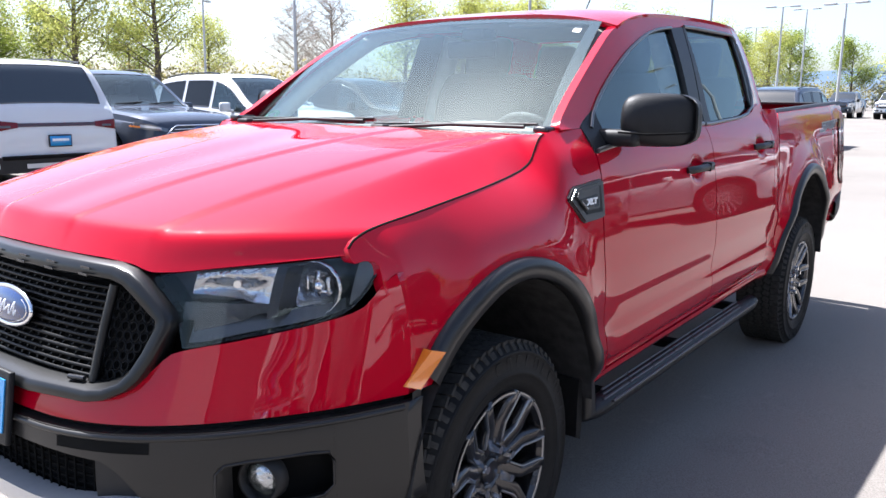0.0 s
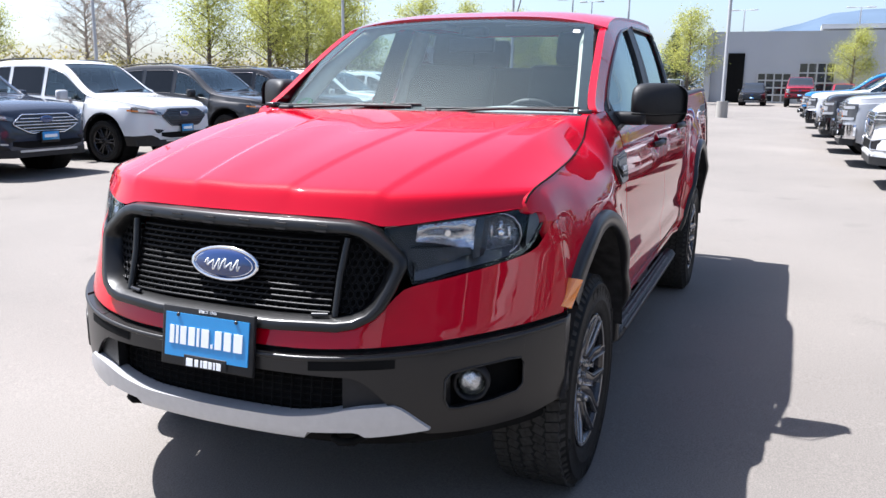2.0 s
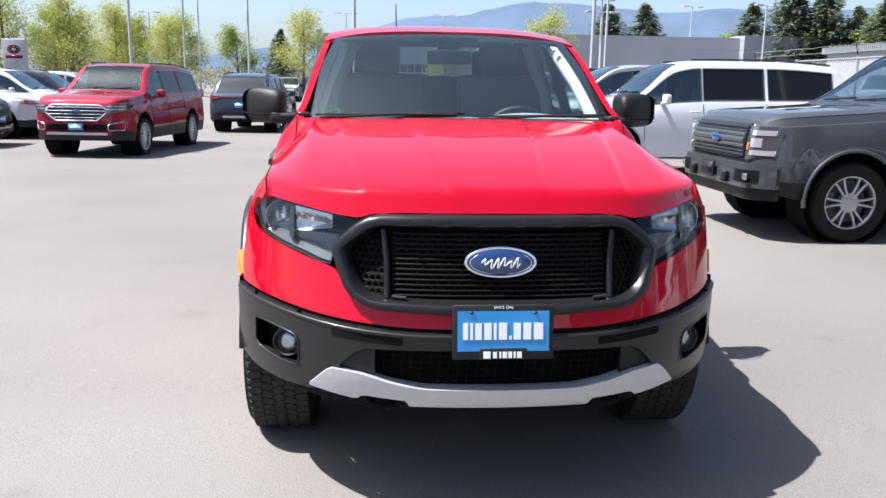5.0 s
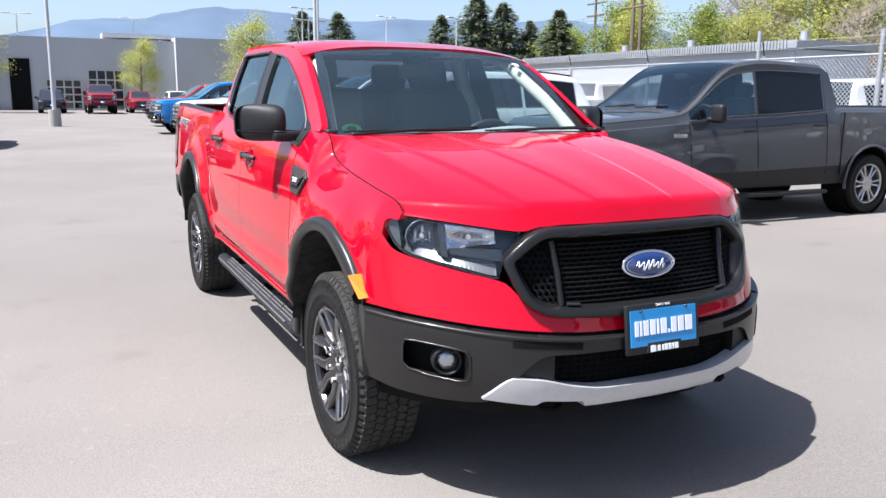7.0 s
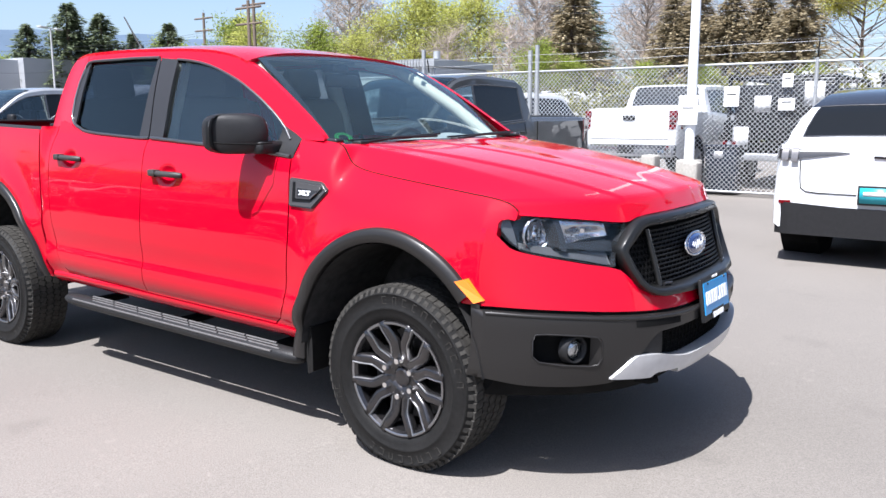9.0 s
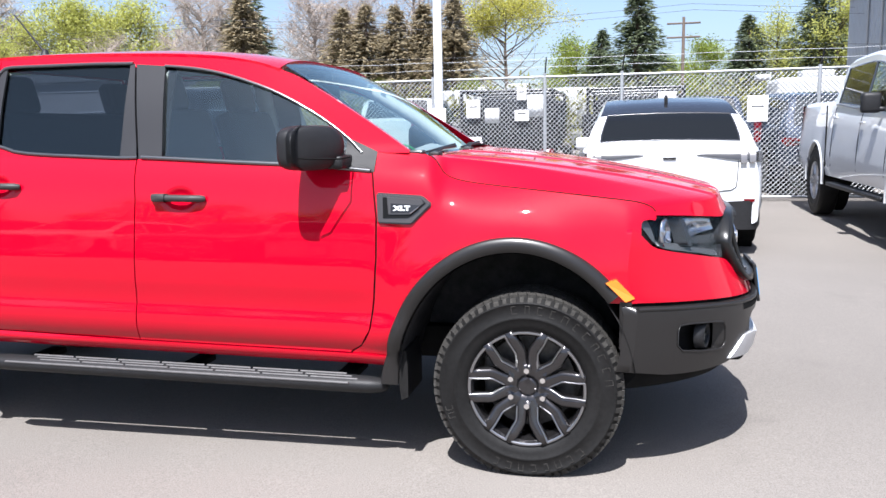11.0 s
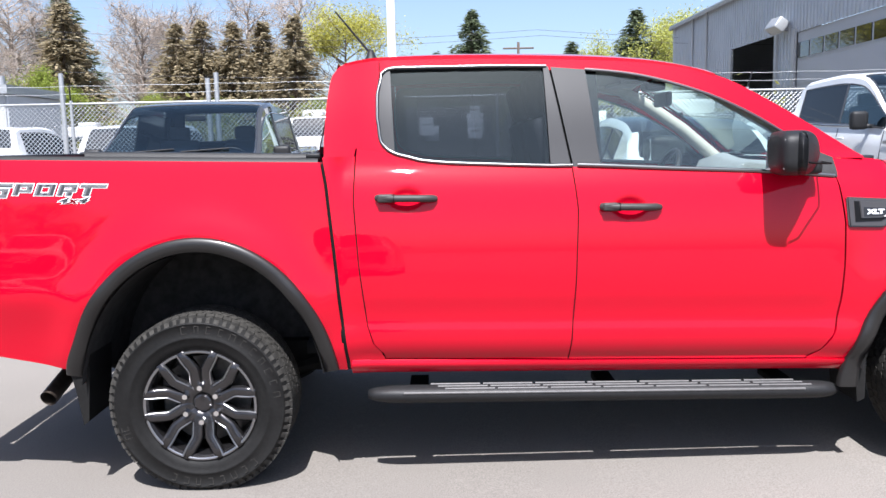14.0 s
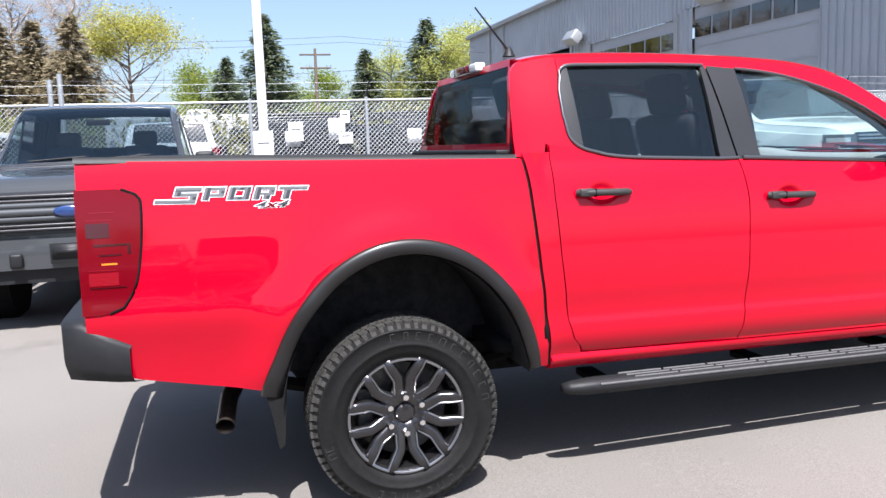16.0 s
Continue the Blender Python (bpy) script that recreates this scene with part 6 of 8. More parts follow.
    for x0, x1 in zip(xs, xs[1:]):
        s0, s1 = section(x0), section(x1)
        xm = (x0 + x1) / 2
        for i in range(len(s0) - 1):
            for s in (-1, 1):
                q = [(x0, s * s0[i][0], s0[i][1]), (x1, s * s1[i][0], s1[i][1]), (x1, s * s1[i + 1][0], s1[i + 1][1]), (x0, s * s0[i + 1][0], s0[i + 1][1])]
                if s > 0:
                    q = q[::-1]
                target = body
                in_door = [j for j, (u, v) in enumerate(((a2 + 0.04, a1), (b2 + 0.04, a2 - 0.04), (c2, b2 - 0.04))) if u < xm < v]
                if i == 5 and tail_x + 0.04 < xm < cowl_x - 0.05 and in_door:
                    target = panes.setdefault(("side_window", s, in_door[0]), bmesh.new())
                elif i >= (8 if kind == "pickup" else 9) and rf + 0.02 < xm < cowl_x:
                    target = panes.setdefault(("windscreen", 0, 0), bmesh.new())
                elif i >= 9 and tail_x + 0.02 < xm < rr:
                    target = panes.setdefault(("rear_window", 0, 0), bmesh.new())
                elif i <= 0 and lower is not None:
                    target = dark
                elif i >= 8 and roof_colour is not None and rr <= xm <= rf + 0.02:
                    target = roofm
                elif "bed" in k and i >= 8 and k["bed"][1] < xm < k["bed"][0]:
                    continue
                face(target, q)
    for x in (xs[0], xs[-1]):
        sec = section(x)
        ring = [(x, y, z) for y, z in sec] + [(x, -y, z) for y, z in sec[-2::-1]]
        face(body, ring if x > 0 else ring[::-1])
    for bm in [body, dark, roofm, *panes.values()]:
        bmesh.ops.remove_doubles(bm, verts=bm.verts, dist=0.0015)
        for e in bm.edges:
            if len(e.link_faces) == 2 and e.calc_face_angle(0) > 0.6:
                e.smooth = False
    shell = part("body", body, colour, car)
    if lower is not None and len(dark.faces):
        part("cladding", dark, lower, car)
    if len(roofm.faces):
        part("roof_panel", roofm, roof_colour, car)
    for (nm, s, j), bm in panes.items():
        edge_loop = [e for e in bm.edges if len(e.link_faces) == 1]
        trim_ = bmesh.new()
        for e in edge_loop:
            tube([v.co.copy() for v in e.verts], 0.011, 4, trim_, cap=False)
        pane_ = part(nm, bm, (CABGLASS if detail and (nm == "windscreen" or j == 0) and (nm != "rear_window" or kind == "pickup") else SIDE_CARGLASS if nm == "side_window" else SIDE_CARGLASS if kind == "fastback" and nm == "rear_window" else CARGLASS), car)
        if detail and nm == "windscreen" or nm == "side_window" and j == 0:
            pane_.visible_shadow = False
        part("window_trim", trim_, GLOSSBLACK, pane_)
    if "bed" in k:
        b0, b1 = k["bed"]
        tub = box((b0 + b1) / 2, 0, 0.98 + lift, b0 - b1, W * 0.80, 0.03)
        for s in (-1, 1):
            box((b0 + b1) / 2, s * W * 0.405, 1.20 + lift, b0 - b1, 0.04, 0.44, bm=tub)
        part("load_bed", tub, PLASTIC, car, smooth=False)
    if detail:
        # what shows through the clear glass
        bz_ = belt_(rf) + lift
        part("dashboard", box(cowl_x - 0.30, 0, bz_ - 0.10, 0.42, W * 0.74, 0.20, 0.05), SEAT, car)
        part("cab_floor", box((rf + rr) / 2, 0, bz_ - 0.62, rf - rr + 1.0, W * 0.80, 0.05), DARK, car)
        for y in (-0.42, 0.42):
            st_ = part("seat", box(rf - 0.55, y, bz_ - 0.06, 0.16, 0.50, 0.70, 0.06, m=None), SEAT, car)
            part("headrest", box(rf - 0.58, y, bz_ + 0.37, 0.10, 0.27, 0.18, 0.05), SEAT, st_)
        part("rear_bench", box(max(rf - 1.45, rr + 0.15), 0, bz_ - 0.06, 0.16, W * 0.66, 0.66, 0.06), SEAT, car)
        part("steering_wheel", tube([(rf - 0.02 + 0.10 * math.sin(q * math.pi / 8), 0.40 + 0.19 * math.cos(q * math.pi / 8), bz_ + 0.02 + 0.16 * math.sin(q * math.pi / 8)) for q in range(17)], 0.016, 6, cap=False), PLASTIC, car)
        part("rear_view_mirror", box(rf + 0.12, 0, top_of(rf) - 0.14, 0.03, 0.24, 0.07, 0.01), PLASTIC, car)
        for y in (-0.30, 0.32):
            part("wiper", tube([(cowl_x - 0.03, y - 0.28, top_of(cowl_x - 0.03) + 0.035), (cowl_x - 0.10, y + 0.24, top_of(cowl_x - 0.10) + 0.035)], 0.010, 5), PLASTIC, car)
    # underside and wheels
    under = box(0, 0, k["sill"] + lift + 0.16, L * 0.90, W * 0.62, 0.30)
    for cx in k["axles"]:
        for s in (-1, 1):
            lathe([(r + 0.08, 0.02), (r + 0.085, -0.32), (0.0, -0.32)], 20, pose(cx, s * W / 2 * 0.94, r + lift * 0.7 + 0.02, 0, 0, 0 if s > 0 else 180), under)
    part("underbody", under, DARK, car, smooth=False)
    for cx in k["axles"]:
        for s in (-1, 1):
            add_wheel(car, (cx, s * (W / 2 - 0.125), r + lift * 0.5), s, radius=r + lift * 0.5, width=0.24, rim_r=r * (0.66 if kind != "wagon" else 0.72), style=wheels, rim_mat=rim or ALLOY, spokes=6 if kind != "wagon" else 9, detail=False)
    # mirrors, handles, trim
    by = belt_(cowl_x - 0.5) + lift
    for s in (-1, 1):
        mb = box(cowl_x - 0.42, s * (wide(0) + 0.085), by + 0.10, 0.11, 0.20, 0.17 if kind != "pickup" else 0.22, 0.04, segments=2)
        box(cowl_x - 0.40, s * (wide(0) - 0.02), by + 0.03, 0.06, 0.10, 0.05, bm=mb)
        part("wing_mirror", mb, colour if kind != "pickup" else PLASTIC, car)
        for hx in (a2 + 0.16, b2 + 0.16):
            part("door_handle", box(hx, s * (wide(hx) * 0.978 + 0.018), belt_(hx) + lift - 0.13, 0.19, 0.022, 0.026, 0.008), colour if grille != "black" else PLASTIC, car)
        for dx in (a1 - 0.02, a2 - 0.02, b2 - 0.03):
            pts = [(dx + 0.03 * j / 4, s * (np.interp(z, [p[1] for p in section(dx)[:5]], [p[0] for p in section(dx)[:5]]) + 0.001), z) for j, z in enumerate(np.linspace(k["sill"] + lift + 0.14, belt_(dx) + lift - 0.01, 6))]
            part("door_seam", tube(pts, 0.005, 4), DARK, shell)
        if kind in ("wagon", "crossover") and detail:
            part("roof_rail", tube([(x, s * W / 2 * 0.66, top_of(x) + 0.035) for x in np.linspace(rf - 0.25, rr + 0.1, 8)], 0.016, 6), PLASTIC if colour != WHITE else SATIN, car)
    if kind == "pickup" and detail:
        for s in (-1, 1):
            for cx in k["axles"]:
                rr2 = r + 0.092
                pts = [(cx + rr2 * math.cos(a), s * (wide(cx) * 0.985 + 0.012), r + lift * 0.7 + 0.02 + rr2 * math.sin(a)) for a in np.linspace(-0.15, math.pi + 0.15, 25)]
                part("arch_flare", tube(pts, 0.022, 6), colour, shell)
            part("running_board", box(0.28, s * (W / 2 - 0.03), k["sill"] + lift - 0.09, 2.4, 0.13, 0.05, 0.015), PLASTIC, car)
            part("wing_badge", box(1.62, s * (wide(1.62) * 0.975 + 0.010), belt_(1.6) + lift - 0.13, 0.20, 0.008, 0.045, 0.004), ALLOY, car)
            part("belt_moulding", tube([(x, s * (np.interp(belt_(x) + lift, [p[1] for p in section(x)[:6]], [p[0] for p in section(x)[:6]]) + 0.006), belt_(x) + lift + 0.025) for x in np.linspace(a1, c2, 9)], 0.010, 5), BRIGHTEDGE, car)
            part("cab_seam", tube([(-1.155, s * (wide(-1.15) * 1.0 + 0.001), z) for z in np.linspace(k["sill"] + lift + 0.12, 1.36 + lift, 5)], 0.010, 5), DARK, shell)
    # face: grille, lamps, bumper
    C = lambda z: (lambda a: z)
    ramp = lambda a0, z0, a1, z1: (lambda a: lerp(z0, z1, min(1, max(0, (a - a0) / (a1 - a0)))))
    if kind == "crossover":
        gt, gb_ = ramp(0.36, 0.925, 0.54, 0.825), ramp(0.34, 0.635, 0.54, 0.79)
        if grille == "chrome":
            gt, gb_ = ramp(0.40, 0.905, 0.56, 0.80), ramp(0.30, 0.64, 0.56, 0.76)
        gwid = 0.54 if grille != "chrome" else 0.56
        gp = patch("grille", 1, -gwid, gwid, gb_, gt, 0.020, SATIN, car, 24, 4)
        for i in range(5):
            zz = 0.70 + 0.045 * i - (0.03 if grille == "chrome" else 0)
            ok = [y for y in np.linspace(-gwid, gwid, 41) if gb_(abs(y)) + 0.012 < zz < gt(abs(y)) - 0.008]
            if len(ok) > 2:
                part("grille_bar", tube([skin(1, y, zz + lift, 0.022) for y in ok], 0.008 if grille == "chrome" else 0.005, 5), CHROME if grille == "chrome" else PLASTIC, gp)
        rim_ = [(y, gt(abs(y))) for y in np.linspace(-gwid, gwid, 21)] + [(y, gb_(abs(y))) for y in np.linspace(gwid, -gwid, 21)]
        part("grille_rim", tube([skin(1, y, z + lift, 0.018) for y, z in rim_ + rim_[:1]], 0.010, 5, cap=False), CHROME if grille == "chrome" else GLOSSBLACK, gp)
        bz, bx = 0.835, 0.028
        for s in (-1, 1):
            hp = patch("headlamp", 1, s * 0.55, s * 0.90, ramp(0.55, 0.815, 0.90, 0.860), ramp(0.55, 0.865, 0.90, 0.960), 0.014, lamps, car, 12, 3)
            patch("lamp_bar", 1, s * 0.66, s * 0.86, ramp(0.5, 0.83, 0.86, 0.885), ramp(0.5, 0.842, 0.86, 0.925), 0.020, CLEARBAR, hp, 8, 2)
            patch("lamp_marker", 1, s * 0.86, s * 0.92, ramp(0.86, 0.875, 0.92, 0.885), ramp(0.86, 0.90, 0.92, 0.91), 0.020, AMBER, hp, 4, 2)
            patch("fog_pocket", 1, s * 0.55, s * 0.88, ramp(0.55, 0.56, 0.70, 0.49), ramp(0.55, 0.575, 0.88, 0.615), 0.010, PLASTIC, car, 8, 2)
            patch("fog_strip", 1, s * 0.66, s * 0.88, C(0.485), ramp(0.66, 0.50, 0.88, 0.535), 0.016, ALU, car, 6, 1)
        patch("lower_intake", 1, -0.60, 0.60, ramp(0.4, 0.43, 0.6, 0.47), C(0.53), 0.010, DARK, car, 14, 2)
        patch("front_lip", 1, -0.88, 0.88, C(0.30), C(0.41), 0.012, PLASTIC, car, 20, 2)
        patch("skid_strip", 1, -0.50, 0.50, C(0.375), C(0.405), 0.022, ALU, car, 12, 1)
        pz = 0.585
    elif kind == "wagon":
        gt, gb_ = ramp(0.50, 1.07, 0.62, 0.98), ramp(0.42, 0.76, 0.62, 0.92)
        gp = patch("grille", 1, -0.62, 0.62, gb_, gt, 0.018, SATIN, car, 24, 4)
        for i in range(4):
            zz = 0.82 + 0.068 * i
            ok = [y for y in np.linspace(-0.62, 0.62, 41) if gb_(abs(y)) + 0.012 < zz < gt(abs(y)) - 0.008]
            part("grille_bar", tube([skin(1, y, zz + lift, 0.028) for y in ok], 0.010, 6, flat=0.8), CHROME if colour != BLACKP else RIM_DARK, gp)
        rim_ = [(y, gt(abs(y))) for y in np.linspace(-0.62, 0.62, 25)] + [(y, gb_(abs(y))) for y in np.linspace(0.62, -0.62, 25)]
        part("grille_rim", tube([skin(1, y, z + lift, 0.022) for y, z in rim_ + rim_[:1]], 0.018, 6, cap=False), CHROME, gp)
        bz, bx = 0.93, 0.045
        for s in (-1, 1):
            hp = patch("headlamp", 1, s * 0.61, s * 0.965, ramp(0.61, 0.90, 0.975, 0.97), ramp(0.61, 1.07, 0.975, 1.13), 0.034, lamps, car, 20, 5)
            for z0, z1 in ((0.985, 1.000), (1.045, 1.058)):
                patch("lamp_bar", 1, s * 0.64, s * 0.90, C(z0), C(z1), 0.042, CLEARBAR, hp, 14, 1)
            patch("lamp_tip", 1, s * 0.93, s * 0.985, ramp(0.93, 0.985, 0.985, 1.05), ramp(0.93, 1.08, 0.985, 1.09), 0.040, CARGLASS, hp, 4, 2)
            fp = patch("fog_pocket", 1, s * 0.64, s * 0.90, C(0.56), ramp(0.64, 0.68, 0.90, 0.75), 0.014, PLASTIC, car, 8, 3)
            part("fog_rim", tube([skin(1, s * y, z + lift, 0.02) for y, z in ((0.66, 0.565), (0.88, 0.565), (0.90, 0.66), (0.89, 0.74), (0.66, 0.69), (0.64, 0.62), (0.66, 0.565))], 0.012, 5, cap=False), ALLOY, fp)
        patch("lower_intake", 1, -0.60, 0.60, C(0.56), C(0.68), 0.010, DARK, car, 14, 2)
        patch("front_lip", 1, -0.94, 0.94, C(0.36), C(0.47), 0.014, PLASTIC, car, 20, 2)
        patch("skid_strip", 1, -0.62, 0.62, C(0.47), C(0.52), 0.024, ALU, car, 14, 1)
        pz = 0.62
    elif kind == "pickup":
        gp = patch("grille", 1, -0.66, 0.66, ramp(0.5, 0.80, 0.66, 0.86), C(1.16), 0.02, SATIN, car, 22, 5)
        bars = ((1.125, 0.016), (1.085, 0.016), (0.99, 0.038), (0.88, 0.016), (0.845, 0.016))
        thick = colour if grille == "black" else CHROME
        for zz, r_ in bars:
            part("grille_bar", tube([skin(1, y, zz + lift, 0.032) for y in np.linspace(-0.655, 0.655, 21)], r_, 8), thick if r_ > 0.03 else RIM_DARK if grille == "black" else CHROME, gp)
        if grille == "black":
            for zz in (1.045, 0.935):
                part("grille_bar", tube([skin(1, y, zz + lift, 0.030) for y in np.linspace(-0.655, 0.655, 21)], 0.028, 8), thick, gp)
        bz, bx = 0.99, 0.07
        for s in (-1, 1):
            hp = patch("headlamp", 1, s * 0.665, s * 0.945, ramp(0.7, 0.80, 0.945, 0.85), C(1.14), 0.022, lamps, car, 24, 6)
            for z0, z1 in ((0.85, 0.90), (1.05, 1.10)):
                patch("lamp_bar", 1, s * 0.76, s * 0.935, C(z0), C(z1), 0.030, CLEARBAR, hp, 14, 1)
            patch("lamp_marker", 1, s * 0.690, s * 0.720, C(0.90), C(0.97), 0.03, AMBER, hp, 3, 4)
            patch("lamp_bowl", 1, s * 0.76, s * 0.86, C(0.93), C(1.02), 0.030, CLEARBAR, hp, 6, 3)
        bcol = colour if grille == "black" else CHROME
        bmp = patch("front_bumper", 1, -0.955, 0.955, C(0.52), C(0.77), 0.07, bcol, car, 50, 5)
        for s in (-1, 1):
            fp = patch("fog_pocket", 1, s * 0.60, s * 0.88, C(0.575), C(0.70), 0.078, DARK, bmp, 6, 2)
            part("fog_lamp", box(*skin(1, s * 0.80, 0.635 + lift, 0.085), 0.03, 0.09, 0.075, 0.015), REFLECTOR, fp)
            part("tow_hook", box(*skin(1, s * 0.42, 0.60 + lift, 0.10), 0.06, 0.10, 0.12, 0.02), PLASTIC, bmp)
        patch("front_lip", 1, -0.95, 0.95, C(0.40), C(0.53), 0.02, PLASTIC, car, 20, 2)
        pz = 0.65
    else:
        gp = patch("grille", 1, -0.55, 0.55, ramp(0.3, 0.60, 0.55, 0.66), C(0.76), 0.012, GLOSSBLACK, car, 16, 3)
        for s in (-1, 1):
            patch("headlamp", 1, s * 0.56, s * 0.90, C(0.70), ramp(0.56, 0.76, 0.9, 0.80), 0.01, lamps, car, 10, 2)
        patch("front_lip", 1, -0.85, 0.85, C(0.26), C(0.38), 0.012, PLASTIC, car, 18, 2)
        bz, bx, pz = 0.72, 0.02, 0.52
    em = bmesh.new()
    bmesh.ops.create_uvsphere(em, u_segments=16, v_segments=8, radius=1, matrix=Matrix.Translation(skin(1, 0, bz + lift, bx)) @ Matrix.Diagonal((0.016, 0.12, 0.05, 1)))
    part("badge", em, BADGE_BLUE, gp)
    if front_plate:
        pc = skin(1, 0, pz + lift, 0.05 if kind != "pickup" else 0.11)
        fpl = part("front_plate", box(*pc, 0.02, 0.32, 0.17, 0.004), PLASTIC, car)
        part("plate_card", box(pc.x + 0.011, 0, pc.z + 0.01, 0.006, 0.29, 0.12), PLATE_BLUE if front_plate is True else front_plate, fpl)
        part("plate_mark", box(pc.x + 0.015, 0, pc.z + 0.01, 0.004, 0.22, 0.045), PRINT_WHITE if front_plate is True else PLASTIC, fpl)
    # tail
    for s in (-1, 1):
        if kind == "pickup":
            tl_ = patch("tail_lamp", -1, s * 0.84, s * 0.995, C(1.02), C(1.38), 0.014, TAIL, car, 5, 6)
            for zz in (1.12, 1.22):
                patch("lamp_band", -1, s * 0.86, s * 0.98, C(zz), C(zz + 0.05), 0.02, TAIL_DARK if zz < 1.2 else LAMP_GUIDE, tl_, 3, 1)
        elif kind == "fastback":
            patch("lamp_recess", -1, s * 0.26, s * 0.925, ramp(0.26, 1.012, 0.66, 0.965), ramp(0.26, 1.018, 0.60, 1.045), 0.006, GLOSSBLACK, car, 16, 2)
            for j in range(3):
                y0 = 0.68 + 0.082 * j
                tl_ = patch("tail_lamp", -1, s * y0, s * (y0 + 0.058), C(0.930 + 0.008 * j), C(1.058 - 0.004 * j), 0.022, SMOKEBAR, car, 3, 4)
            patch("rear_reflector", -1, s * 0.72, s * 0.90, C(0.548), C(0.578), 0.012, TAIL, car, 4, 1)
            part("hatch_seam", tube([skin(-1, s * y, z, 0.003) for y, z in ((0.66, 0.95), (0.655, 0.80), (0.645, 0.70), (0.60, 0.665), (0.50, 0.655), (0.18, 0.652))], 0.004, 4), DARK, car)
        else:
            tl_ = patch("tail_lamp", -1, s * 0.56, s * 0.95, ramp(0.56, 0.99, 0.95, 0.93), ramp(0.56, 1.06, 0.95, 1.10), 0.014, TAIL, car, 10, 3)
            patch("lamp_band", -1, s * 0.66, s * 0.80, C(0.99), C(1.02), 0.02, LAMP_GUIDE, tl_, 4, 1)
    if kind in ("crossover", "wagon"):
        patch("tail_strip", -1, -0.57, 0.57, C(1.0), C(1.05), 0.010, TAIL_DARK, car, 14, 1)
        patch("rear_bumper", -1, -0.90, 0.90, C(0.38), C(0.60), 0.03, PLASTIC, car, 20, 3)
        patch("rear_skid", -1, -0.5, 0.5, C(0.44), C(0.50), 0.04, ALU, car, 10, 1)
        rz = 0.80
    elif kind == "pickup":
        rbm = patch("rear_bumper", -1, -0.97, 0.97, C(0.52), C(0.72), 0.10, CHROME if colour != GREY else colour, car, 20, 4)
        part("tailgate_seam", tube([skin(-1, y, z + lift, 0.003) for y, z in ((-0.83, 1.38), (-0.83, 0.82), (0.83, 0.82), (0.83, 1.38))], 0.006, 4), DARK, car)
        part("tailgate_handle", box(*skin(-1, 0, 1.24 + lift, 0.01), 0.03, 0.26, 0.10, 0.01), PLASTIC, car)
        rz = 0.63
    else:
        patch("rear_bumper", -1, -0.93, 0.93, C(0.27), ramp(0.3, 0.535, 0.93, 0.57), 0.014, PLASTIC, car, 24, 4)
        part("emblem", box(*skin(-1, 0, 0.985, 0.006), 0.006, 0.13, 0.022, 0.004), RIM_DARK, car)
        part("roof_fin", box(-1.25, 0, 1.60, 0.16, 0.035, 0.10, 0.016), PLASTIC, car)
        part("rear_wiper", tube([(-2.13, -0.25, 1.165), (-2.08, 0.22, 1.20)], 0.009, 5), PLASTIC, car)
        rz = 0.655
    pc = skin(-1, 0, rz + lift, 0.03 if kind != "pickup" else 0.125)
    rpl = part("rear_plate", box(*pc, 0.02, 0.33, 0.17, 0.004), PLASTIC, car)
    part("plate_card", box(pc.x - 0.011, 0, pc.z, 0.006, 0.30, 0.135), rear_plate or PLATE_BLUE, rpl)
    part("plate_mark", box(pc.x - 0.015, 0, pc.z + 0.015, 0.004, 0.24, 0.035), PRINT_WHITE if rear_plate is not PLASTIC else PRINT_GREY, rpl)
    if stripe:
        for s in (-1, 1):
            part("door_stripe", box(0.0, s * (wide(0) + 0.004), 0.80 + lift, 2.6, 0.006, 0.10), stripe, car)
    car.matrix_world = pose(*at, 0, 0, heading) @ Matrix.Scale(scale, 4)
    return car


N_ROW = -90   # nose towards -y
vehicle("pickup", SLATE, (-5.03, 6.18, 0), N_ROW, scale=0.965, tall=1.07, label="dark grey crew-cab pickup with tinted glass, parked beside the fence", lower=PLASTIC, wheels="twin", grille="black", rim=ALLOY, front_plate=PLASTIC, lift=0.02)
vehicle("wagon", WHITE, (-10.9, 5.25, 0), N_ROW, "white full-size family wagon with bright multi-spoke wheels", wheels="twin", grille="chrome", front_plate=False)
row = "cars parked along the fence row"
for x, y, kind, col, lab in ((-14.6, 5.4, "pickup", SILVER, "silver crew-cab pickup with a chrome grille"), (-17.9, 5.2, "pickup", BLACKP, "black pickup with a chrome front"),
                             (-21.0, 4.7, "crossover", RED_METAL, "dark red crossover parked in a row"), (-24.2, 5.0, "pickup", WHITE, "white crew-cab pickup parked in a row"),
                             (-29.6, 4.9, "pickup", BLUE, "bright blue pickup parked nose out"), (-33.6, 5.6, "crossover", WHITE, "white crossover parked in a row"), (-37.2, 5.6, "pickup", RED_METAL, "red pickup parked at the end of a row")):
    vehicle(kind, col, (x, y, 0), N_ROW, lab, grille="chrome" if kind == "pickup" else "bars", group=row, front_plate=False, lower=PLASTIC if kind == "crossover" else None)
row = "cars parked opposite in a row"
vehicle("wagon", WHITE, (-3.82, -11.05, 0), -90, "white family wagon parked tail out with a red lamp strip", group=row, scale=0.94)
